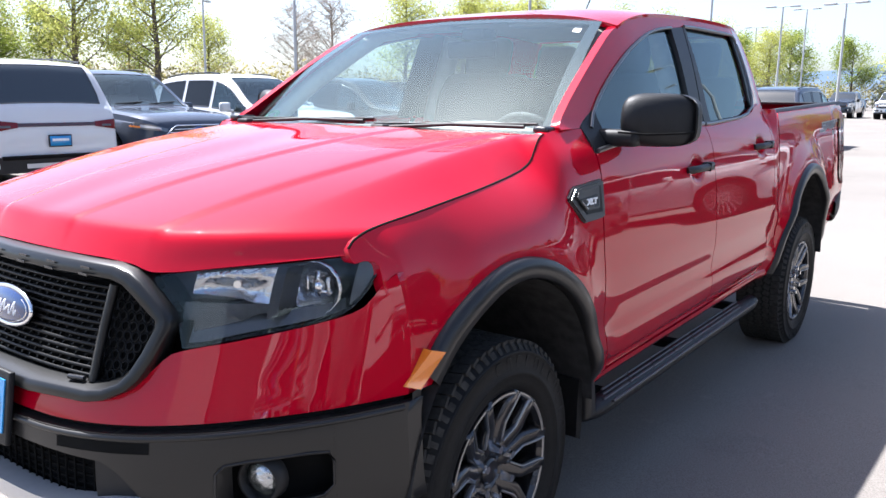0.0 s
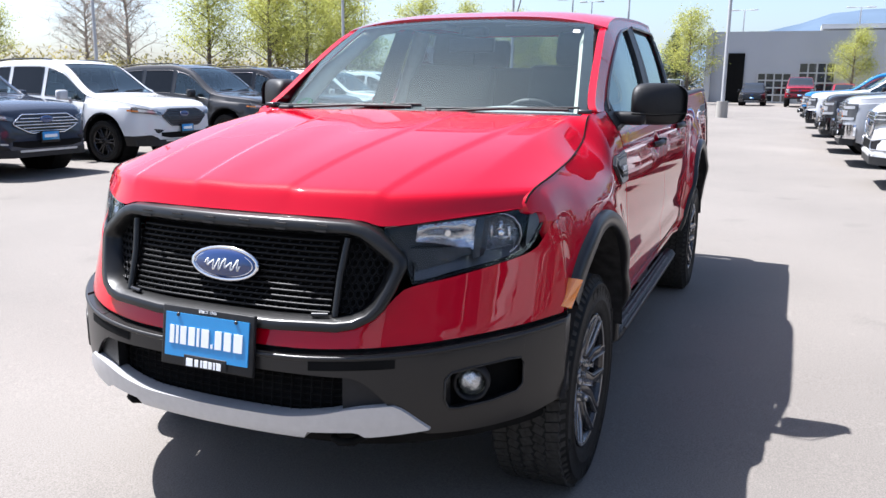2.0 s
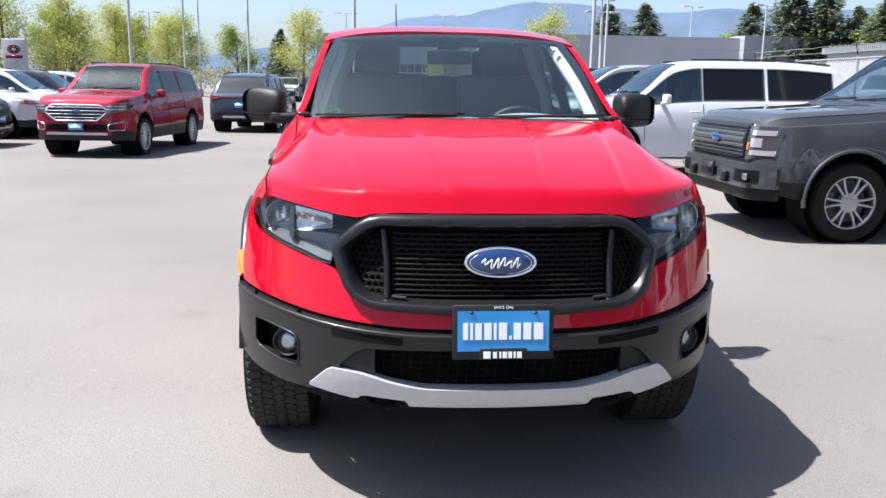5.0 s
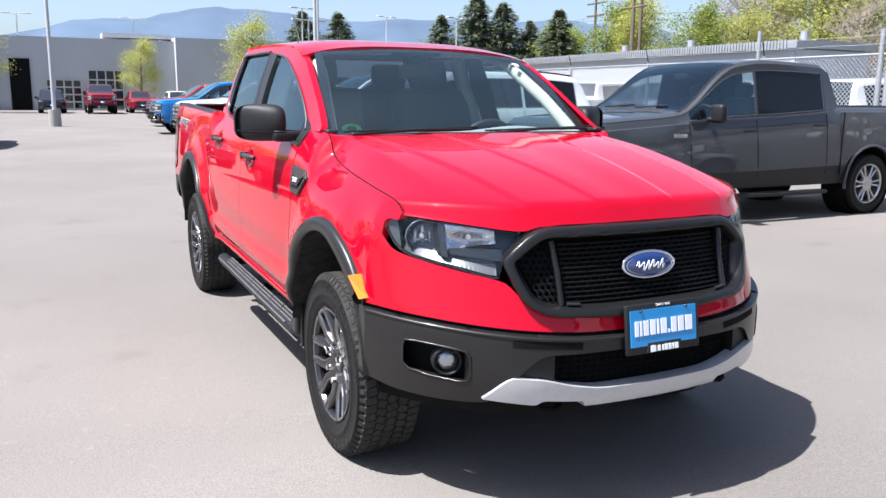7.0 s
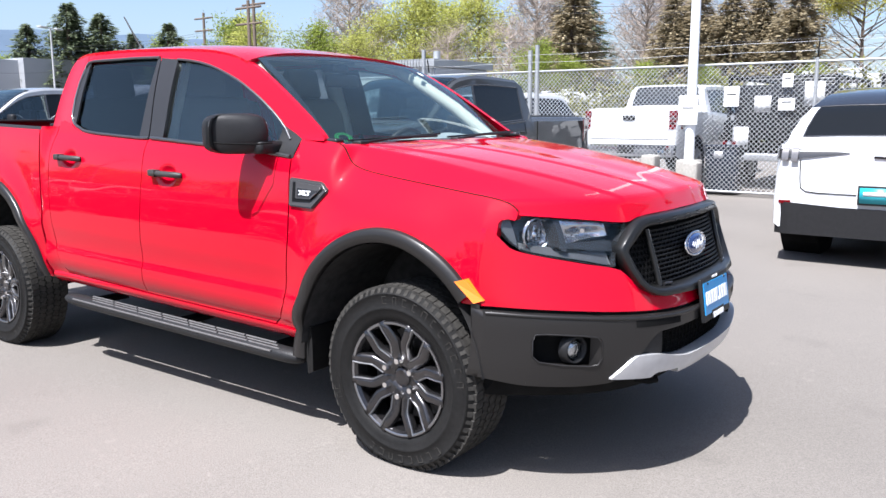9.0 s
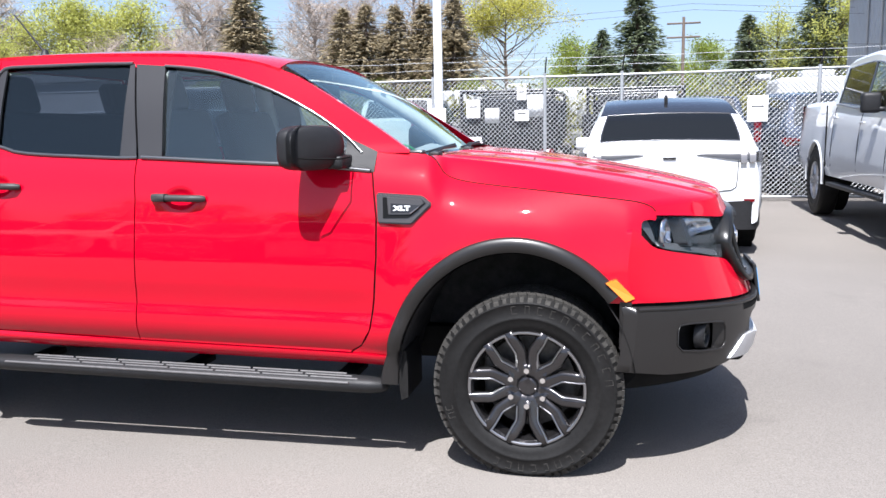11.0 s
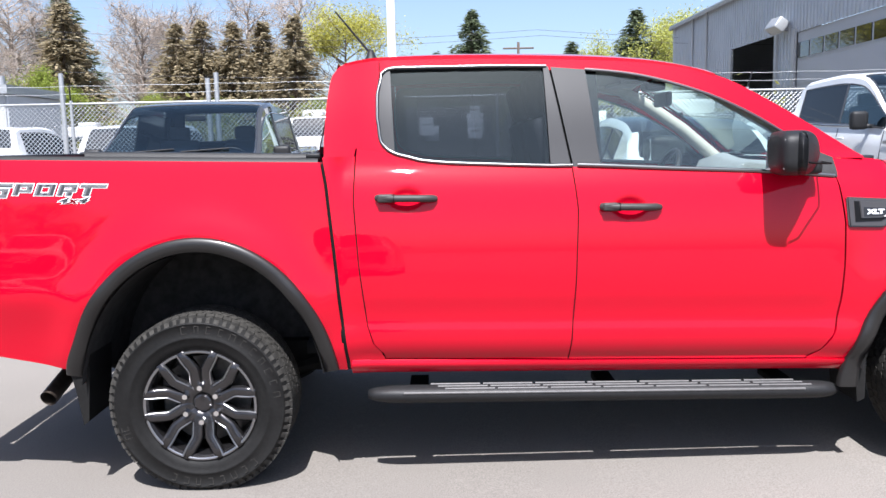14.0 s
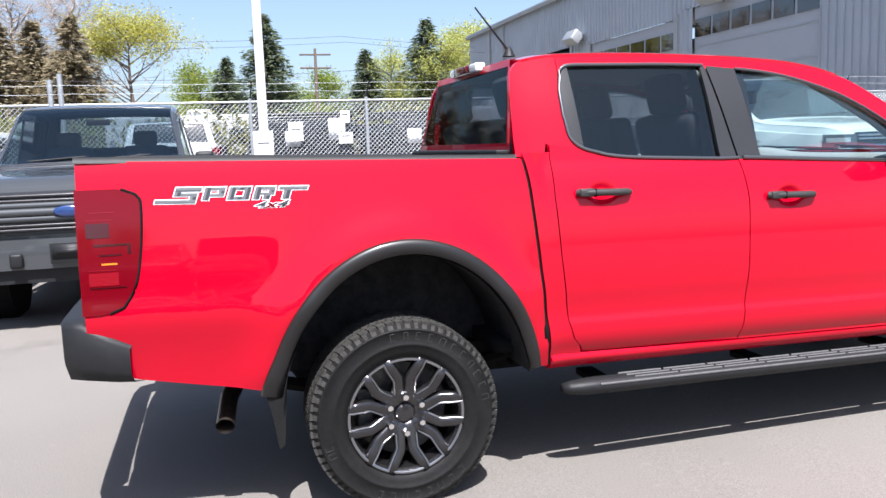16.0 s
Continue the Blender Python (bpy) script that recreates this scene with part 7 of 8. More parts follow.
for x, y, kind, col, lab, rim in ((-6.05, -10.95, "crossover", NAVY, "dark slate crossover with a chrome barred grille", ALLOY), (-8.85, -10.8, "crossover", WHITE, "white crossover with a black grille and dark wheels", RIM_DARK),
                                  (-12.3, -10.9, "crossover", GREY, "dark grey crossover with bright wheels", RIM_DARK), (-15.3, -11.0, "crossover", BLACKP, "black crossover parked in a row", ALLOY),
                                  (-18.3, -11.0, "crossover", WHITE, "white crossover parked in a row", ALLOY), (-21.2, -11.0, "crossover", WHITE, "white crossover parked in a row", ALLOY), (-24.2, -11.2, "crossover", GREY, "dark grey crossover parked in a row", ALLOY),
                                  (-27.2, -11.2, "crossover", SILVER, "silver crossover parked in a row", ALLOY)):
    vehicle(kind, col, (x, y, 0), 90, lab, grille="chrome" if col == NAVY else "black", lower=PLASTIC, rim=rim, group=row)
vehicle("wagon", RED_METAL, (-15.0, -5.75, 0), -6, "deep red three-row crossover with a silver grille", grille="chrome", scale=0.93, lower=PLASTIC)
vehicle("crossover", NAVY, (-23.5, -4.2, 0), 176, "dark blue crossover standing across the aisle", lower=PLASTIC)
# bays beyond the bonnet
vehicle("fastback", WHITE, (0.83, 7.45, 0), 90, "white electric crossover with a black roof and lower trim", scale=1.05, roof_colour=BLACKP, grille="none", front_plate=False, rear_plate=material("teal_printed_card", (0.03, 0.30, 0.36), 0.4))
vehicle("pickup", WHITE, (4.18, 7.25, 0), N_ROW, "tall white heavy-duty pickup with black mirrors", scale=1.04, lift=0.18, rim=ALLOY, grille="chrome")
# behind the fence
row = "trucks stored behind the fence"
for x, y, kind, col, head, lab, lift in ((-4.75, 15.2, "pickup", WHITE, 90, "white work pickup seen from its tail", 0.12), (-8.6, 14.6, "wagon", WHITE, 92, "white van-like wagon behind chain link", 0.0), (-12.0, 14.4, "pickup", WHITE, 88, "white pickup behind chain link", 0.0),
                                      (1.9, 15.4, "pickup", NAVY, 90, "dark blue pickup behind the fence", 0.0), (3.9, 14.6, "wagon", NAVY, 95, "dark blue wagon behind the fence", 0.0),
                                      (-15.4, 15.0, "pickup", LEAD, 90, "grey pickup behind the fence", 0.0), (-19.0, 15.0, "pickup", WHITE, 90, "white pickup behind the fence", 0.05), (7.2, 15.2, "wagon", NAVY, 90, "dark blue wagon behind the fence", 0.0)):
    vehicle(kind, col, (x, y, 0), head, lab, lift=lift, group=row, detail=False, rear_plate=PLASTIC)
# far side of the lot, in front of the showroom
row = "vehicles in front of the showroom"
for x, y, kind, col, lab in ((-66, -1.2, "crossover", BLACKP, "black crossover far across the lot"), (-64.5, 2.1, "pickup", RED_METAL, "lifted dark red pickup far across the lot"), (-67, 5.2, "crossover", RED_METAL, "red crossover far across the lot"),
                             (-67, -7.6, "pickup", WHITE, "white pickup far across the lot"), (-68, -11.2, "pickup", NAVY, "dark pickup far across the lot"), (-69, 8.4, "crossover", WHITE, "white crossover far across the lot")):
    vehicle(kind, col, (x, y, 0), 0, lab, group=row, lift=0.2 if col == RED_METAL and kind == "pickup" else 0, grille="black", detail=False)
row = "cars in the distant rows"
far_cols = (WHITE, SILVER, GREY, NAVY, WHITE, RED_METAL)
for i in range(12):
    vehicle(("crossover", "pickup", "wagon")[i % 3], far_cols[i % 6], (-52 - (i % 2) * 6, -24 - i * 3.3, 0), 0 if i % 2 else 180, "parked car in a distant row of the lot", group=row, detail=False)


# ---- fence, poles, buildings ----
CORRUGATED = material("grey_corrugated_siding", (0.42, 0.44, 0.47), 0.5, metal=0.15, grain=0.04, stain=0.08, stain_size=0.5)
WALLGREY = material("grey_rendered_wall", (0.40, 0.41, 0.43), 0.8, grain=0.05, stain=0.06, stain_size=0.2)
WHITEMETAL = material("white_painted_metal", (0.40, 0.405, 0.41), 0.5, stain=0.06, stain_size=1.0)
CONCRETE = material("pale_concrete", (0.30, 0.285, 0.26), 0.9, grain=0.12, grain_size=30, bump=0.3, bump_size=60)
BARK = material("grey_brown_bark", (0.13, 0.10, 0.08), 0.95, grain=0.3, grain_size=12, bump=0.5, bump_size=30)
WIRE = material("galvanised_wire", (0.50, 0.51, 0.52), 0.5, metal=0.5)


def leaf(name, colour, spread_):
    m = material(name, colour, 0.75, grain=0.0, spec=0.2)
    t = m.node_tree
    b = t.nodes["Principled BSDF"]
    geo = t.nodes.new("ShaderNodeNewGeometry")
    r = t.nodes.new("ShaderNodeMapRange")
    r.inputs[3].default_value, r.inputs[4].default_value = 1 - spread_, 1 + spread_
    t.links.new(geo.outputs["Random Per Island"], r.inputs[0])
    v = t.nodes.new("ShaderNodeVectorMath")
    v.operation = "SCALE"
    v.inputs[0].default_value = colour
    t.links.new(r.outputs[0], v.inputs["Scale"])
    t.links.new(v.outputs[0], b.inputs["Base Color"])
    out = t.nodes["Material Output"]
    tr = t.nodes.new("ShaderNodeBsdfTranslucent")
    t.links.new(v.outputs[0], tr.inputs[0])
    mx = t.nodes.new("ShaderNodeMixShader")
    mx.inputs[0].default_value = 0.45
    t.links.new(b.outputs[0], mx.inputs[1])
    t.links.new(tr.outputs[0], mx.inputs[2])
    t.links.new(mx.outputs[0], out.inputs[0])
    return m


FRESH = leaf("fresh_spring_leaves", (0.42, 0.43, 0.12), 0.18)
LIME = leaf("lime_leaves", (0.24, 0.29, 0.055), 0.35)
OLIVE = leaf("pale_budding_leaves", (0.33, 0.29, 0.12), 0.35)
WILLOW = leaf("yellow_green_willow_leaves", (0.42, 0.40, 0.09), 0.25)
SPRUCE = leaf("dark_spruce_needles", (0.15, 0.18, 0.105), 0.40)
BROWN_SPRUCE = leaf("brownish_spruce_needles", (0.32, 0.27, 0.175), 0.30)
TWIG = material("bare_twigs", (0.32, 0.27, 0.23), 0.95, grain=0.2, grain_size=8)

FY = 11.2
fence = thing("chain_link_fence", (0, FY, 0), "galvanised chain-link fence with barbed wire along the lot", "fence")
for x in (-21, -18.6, -15.7, -12.53, -9.03, -3.2, -1.09, 0.29, 3.59, 6.6, 9.6, 12.6, 15.6, 18.6):
    part("post", tube([(x, FY, 0), (x, FY, 2.34)], 0.032, 8), STEEL, fence)
    part("wire_arm", tube([(x, FY, 2.30), (x + 0.04, FY - 0.12, 2.62)], 0.014, 6), SATIN, fence)
for x in (-9.17, -6.46, -6.30):
    part("gate_post", tube([(x, FY - 0.02, 0), (x, FY - 0.02, 2.84 if x < -9 else 2.70 if x < -6.4 else 2.80)], 0.045, 10), STEEL, fence)
for z in (0.08, 2.28):
    part("rail", tube([(-21, FY, z), (18.7, FY, z)], 0.022, 6), STEEL, fence)
for z in (2.46, 2.60):
    part("barbed_wire", tube([(x, FY - (z - 2.3) * 0.4, z - 0.015 * (i % 2)) for i, x in enumerate(np.linspace(-21, 18.7, 60))], 0.0035, 4), WIRE, fence)
mesh_ = bmesh.new()
h = 2.24
pitch = 0.085
for i in range(int((39.7 + h) / pitch)):
    for sg in (-1, 1):
        x = -21 + i * pitch - (h if sg > 0 else 0)
        x0, x1, z0, z1 = (x, x + h, 0.06, 0.06 + h) if sg > 0 else (x + h - h, x - h + 0, 0.06, 0.06 + h)
        # clip to the fence's run
        p, q = [x0, z0], [x1, z1]
        lo, hi = -21, 18.7
        if max(p[0], q[0]) < lo or min(p[0], q[0]) > hi:
            continue
        for e, o in ((p, q), (q, p)):
            if e[0] < lo:
                e[1] += (lo - e[0]) * (o[1] - e[1]) / (o[0] - e[0]); e[0] = lo
            if e[0] > hi:
                e[1] += (hi - e[0]) * (o[1] - e[1]) / (o[0] - e[0]); e[0] = hi
        a, b = Vector((p[0], FY + 0.004 * sg, p[1])), Vector((q[0], FY + 0.004 * sg, q[1]))
        if (b - a).length < 0.05:
            continue
        d = (b - a).normalized()
        n1 = d.cross(Vector((0, 1, 0))) * 0.0052
        n2 = Vector((0, 0.0052, 0))
        v = [mesh_.verts.new(c) for c in (a + n1, a - n1 * 0.5 + n2, a - n1 * 0.5 - n2, b + n1, b - n1 * 0.5 + n2, b - n1 * 0.5 - n2)]
        for j in range(3):
            mesh_.faces.new((v[j], v[(j + 1) % 3], v[3 + (j + 1) % 3], v[3 + j]))
tagged(part("wire_mesh", mesh_, WIRE, fence, "diamond wire mesh", smooth=False), kind="stuff")
for x, z, w, hh in ((-3.03, 1.50, 0.34, 0.50), (2.6, 1.62, 0.34, 0.45), (6.2, 1.65, 0.40, 0.60), (-2.42, 1.73, 0.26, 0.34), (-1.51, 1.98, 0.17, 0.22), (-1.51, 1.59, 0.26, 0.20)):
    fy_ = FY - 0.06 if x != -3.03 else FY - 0.46
    n = thing("notice_board", (x, fy_, z - hh / 2), "blank white notice board tied to the fence", "sign", "notices on the fence")
    part("panel", box(x, fy_, z, w, 0.012, hh, 0.003), PAPER, n)
    part("print", box(x, fy_ - 0.008, z + 0.04, w * 0.6, 0.004, 0.02), PRINT_GREY, n)

lp = thing("light_pole", (-3.01, FY - 0.35, 0), "tall white steel light pole beside the fence", "light pole")
part("shaft", tube([(-3.01, FY - 0.35, 0.5), (-3.01, FY - 0.35, 9.5)], [0.085, 0.065], 16), PRINT_WHITE, lp)
part("footing", box(-3.01, FY - 0.35, 0.32, 0.36, 0.36, 0.64, 0.03), CONCRETE, lp)
part("lamp_head", box(-2.63, FY - 0.35, 9.5, 0.7, 0.35, 0.12, 0.03), WHITEMETAL, lp)
for i, x in enumerate((-3.62, -2.86)):
    b = thing("concrete_block", (x, FY - 0.6, 0), "rough pale concrete bollard at the fence", "bollard", "bollards at the fence")
    part("block", box(x, FY - 0.6, 0.36 - 0.05 * i, 0.26, 0.30, 0.72 - 0.1 * i, 0.04), CONCRETE, b)
bn = thing("wheelie_bin", (-2.62, FY + 0.40, 0), "dark blue plastic bin standing by the pole", "bin")
part("tub", box(-2.62, FY + 0.40, 0.43, 0.56, 0.50, 0.82, 0.05), NAVY, bn)
part("lid", box(-2.62, FY + 0.40, 0.865, 0.60, 0.54, 0.05, 0.02), NAVY, bn)
part("notice", box(-2.66, FY + 0.145, 0.72, 0.16, 0.006, 0.12), PAPER, bn)
eb = thing("service_box", (-5.0, FY - 0.5, 0), "small grey steel service box on legs", "box")
part("cabinet", box(-5.0, FY - 0.5, 0.55, 0.42, 0.25, 0.42, 0.01), STEEL, eb)
part("leg", box(-5.0, FY - 0.5, 0.17, 0.10, 0.10, 0.34), STEEL, eb)


def lamp_post(x, y, h, heads=2, turn=0):
    lm = thing("street_lamp", (x, y, 0), "slim grey lot lamp on a tall steel pole", "street lamp", "lamps of the parking lot")
    part("pole", tube([(x, y, 0.6), (x, y, h)], [0.09, 0.06], 8), WHITEMETAL, lm)
    part("footing", tube([(x, y, 0), (x, y, 0.75)], 0.26, 12), CONCRETE, lm)
    c, s_ = math.cos(turn), math.sin(turn)
    for k in ((-1, 1) if heads == 2 else (1,)):
        px, py = x + k * c * 0.9, y + k * s_ * 0.9
        part("arm", tube([(x, y, h), (px, py, h)], 0.03, 6), WHITEMETAL, lm)
        part("head", box(0, 0, 0, 0.75, 0.36, 0.12, 0.03, m=Matrix.Translation((px, py, h)) @ Matrix.Rotation(turn, 4, "Z")), WHITEMETAL, lm)


for x, y, h, n_, tu in ((-28.8, -30.8, 11, 2, 0.8), (-34.4, -45.9, 7.6, 2, 0.6), (-65.9, -15.9, 8.4, 2, 1.6), (-52.2, -8.7, 7.0, 2, 1.4), (-94, -26, 9.2, 2, 1.5), (-76.6, -41.3, 10, 2, 1.2), (-37.4, -1.4, 11, 1, 1.5),
                        (-87, -3.5, 9, 2, 1.5), (-36.3, -20.9, 11, 2, 1.0), (-44.6, -14.1, 11, 2, 1.2), (-84.7, -18.6, 10, 2, 1.5), (-86.6, 7.0, 9, 2, 1.6), (-30.9, 8.7, 10, 1, 1.6), (-54.9, 15.7, 6.8, 2, 1.7), (-44.8, 13.2, 12, 2, 1.7),
                        (-73.7, 20.8, 9.6, 2, 1.8), (-80.4, 32.1, 9.9, 2, 1.9), (-59.4, 29.9, 8.0, 2, 2.0)):
    lamp_post(x, y, h, n_, tu)


def utility_pole(x, y, h, tilt=0.0):
    up = thing("utility_pole", (x, y, 0), "weathered wooden utility pole with crossarms", "utility pole", "utility poles")
    part("shaft", tube([(x, y, 0), (x, y, h)], [0.17, 0.11], 8), BARK, up)
    for z in (h - 0.5, h - 1.6):
        part("crossarm", box(x, y, z, 2.6, 0.12, 0.14), BARK, up)


for x, y, h in ((4.8, 65.8, 9.8), (-61.4, 45.6, 10.8), (-43.7, 35.8, 9.4), (-48.0, 40.0, 11.5)):
    utility_pole(x, y, h)
wires = thing("overhead_wires", (-20, 55, 8), "thin overhead cables strung above the trees", "cable")
for z, y in ((7.6, 44), (8.2, 46), (5.6, 40)):
    part("cable", tube([(x, y + 0.12 * x, z - 0.6 * math.sin(math.pi * ((x + 80) % 28) / 28)) for x in np.linspace(-80, 40, 61)], 0.009, 4), PRINT_GREY, wires)

# east workshop: corrugated wall, open bay and a roller door
shop = thing("workshop_building", (13, 30, 0), "large grey corrugated steel workshop with open vehicle bays", "building")
EX, EH, Y0, Y1 = 13.0, 8.4, 6.0, 48.6
def corrugation(x, y0, y1, z0, z1):
    bm = bmesh.new()
    n_ = max(2, int((y1 - y0) / 0.30))
    pts = []
    for i in range(n_):
        a = y0 + (y1 - y0) * i / n_
        w = (y1 - y0) / n_
        pts += [(x, a), (x, a + 0.55 * w), (x + 0.05, a + 0.62 * w), (x + 0.05, a + 0.93 * w)]
    pts.append((x, y1))
    lo = [bm.verts.new((px, py, z0)) for px, py in pts]
    hi = [bm.verts.new((px, py, z1)) for px, py in pts]
    for i in range(len(pts) - 1):
        bm.faces.new((lo[i], lo[i + 1], hi[i + 1], hi[i]))
    return bm
for y0, y1, z0, z1 in ((Y0, 16.0, 0, EH), (16.0, 23.5, 6.0, EH), (23.5, 30.7, 5.75, EH), (30.7, 32.6, 0, EH), (32.6, 38.2, 5.9, EH), (38.2, Y1, 0, EH), (22.4, 23.5, 0, 6.0)):
    part("wall", corrugation(EX, y0, y1, z0, z1), CORRUGATED, shop, smooth=False)
part("wall", box(EX + 12, Y1, EH / 2, 24, 0.2, EH), CORRUGATED, shop, smooth=False)
part("wall", box(EX + 12, Y0, EH / 2, 24, 0.2, EH), CORRUGATED, shop, smooth=False)
part("back_wall", box(EX + 24, (Y0 + Y1) / 2, EH / 2, 0.2, Y1 - Y0, EH), CORRUGATED, shop, smooth=False)
rf_ = bmesh.new()
grid(lambda u, v: Vector((lerp(EX - 0.25, EX + 24.2, u), lerp(Y0 - 0.2, Y1 + 0.2, v), EH + 0.04 + 1.6 * (1 - abs(2 * u - 1)))), spread(0, 1, 2), spread(0, 1, 2), rim=(0, 0, -0.18), bm=rf_)
part("roof", rf_, WHITEMETAL, shop, smooth=False)
part("eave_trim", box(EX - 0.2, (Y0 + Y1) / 2, EH + 0.02, 0.16, Y1 - Y0, 0.16), STEEL, shop)
for y0, y1, zt in ((23.5, 30.7, 5.75), (16.0, 22.4, 6.0)):
    dr = part("roller_door", box(EX + 0.12, (y0 + y1) / 2, zt / 2, 0.06, y1 - y0, zt), WALLGREY, shop, "grey sectional door with a row of windows", smooth=False)
    for i in range(6):
        part("door_window", box(EX + 0.08, y0 + (i + 0.5) * (y1 - y0) / 6, zt - 0.75, 0.05, (y1 - y0) / 6 * 0.86, 0.62), CARGLASS, dr, smooth=False)
    for z in (1.2, 2.4, 3.6, 4.6):
        part("door_rib", box(EX + 0.085, (y0 + y1) / 2, z, 0.02, y1 - y0, 0.04), STEEL, dr, smooth=False)
for y, zt in ((32.6, 5.9), (38.2, 5.9), (23.4, 5.9), (30.8, 5.9)):
    part("door_jamb", box(EX - 0.03, y, zt / 2, 0.12, 0.24, zt), WHITEMETAL, shop, smooth=False)
part("bay_floor", box(EX + 6, 35.4, 0.03, 12, 5.5, 0.05), CONCRETE, shop, smooth=False)
part("bay_wall", box(EX + 8, 35.4, 3, 0.2, 9, 6), WALLGREY, shop, smooth=False)
for y in (31.6, 20.6):
    fl_ = part("flood_lamp", box(0, 0, 0, 0.5, 1.1, 0.55, 0.06, m=pose(EX - 0.45, y, 6.15, 0, 35, 0)), STEEL, shop, "hooded grey flood lamp")
    part("bracket", tube([(EX, y, 5.9), (EX - 0.4, y, 6.05)], 0.05, 6), STEEL, fl_)
for y in (42, 44.5):
    part("downpipe", tube([(EX - 0.08, y, 0), (EX - 0.08, y, EH)], 0.06, 8), WHITEMETAL, shop)

# west showroom: long grey wall with glazed bays
show = thing("showroom_building", (-78, 12, 0), "long low grey showroom with gridded glass doors", "building")
part("wall", box(-86, 2, 3.15, 18, 15, 6.3), WALLGREY, show, smooth=False)
part("wall", box(-85, 22.5, 3.3, 18, 26, 6.6), WALLGREY, show, smooth=False)
part("wall", box(-84, 45, 3.4, 18, 19, 6.8), material("darker_grey_wall", (0.30, 0.31, 0.33), 0.8, stain=0.05, stain_size=0.2), show, smooth=False)
part("portal", box(-77.2, -5.7, 3.3, 1.6, 0.5, 6.6), WHITEMETAL, show, smooth=False)
part("entrance", box(-76.95, -3.4, 2.2, 0.10, 1.6, 4.4), DARK, show, smooth=False)
part("roof_light", box(-80, 6.5, 6.75, 3.0, 6.0, 0.4), WHITEMETAL, show, smooth=False)
for y0, y1, zt in ((-1.4, 1.4, 2.7), (2.0, 4.9, 3.6)):
    gd = part("glazed_door", box(-76.95, (y0 + y1) / 2, zt / 2, 0.12, y1 - y0, zt), CARGLASS, show, "gridded glass garage door", smooth=False)
    for i in range(5):
        part("glazing_bar", box(-76.86, y0 + i * (y1 - y0) / 4, zt / 2, 0.06, 0.12, zt), WHITEMETAL, gd, smooth=False)
    for i in range(5):
        part("glazing_bar", box(-76.85, (y0 + y1) / 2, 0.1 + i * (zt - 0.15) / 4, 0.06, y1 - y0, 0.12), WHITEMETAL, gd, smooth=False)

# low white metal store behind the fence
store = thing("storage_shed", (-20, 19, 0), "long low pale metal shed with a grey roof edge", "building")
part("wall", box(-20.3, 18.5, 1.45, 14, 3, 2.9), WHITEMETAL, store, smooth=False)
part("side_wall", box(-13.28, 18.5, 1.44, 0.05, 2.9, 2.88), CORRUGATED, store, smooth=False)
part("roof", box(-20.3, 18.5, 3.02, 14.3, 3.3, 0.22), STEEL, store, smooth=False)
fas = bmesh.new()
for i in range(120):
    box(-27.2 + i * 0.115, 16.83, 3.02, 0.06, 0.03, 0.24, bm=fas)
tagged(part("ribbed_fascia", fas, STEEL, store, smooth=False), kind="stuff")
for x in (-22, -18.5, -13.9):
    part("roof_vent", tube([(x, 18.0, 3.1), (x, 18.0, 3.45)], 0.12, 10), STEEL, store)

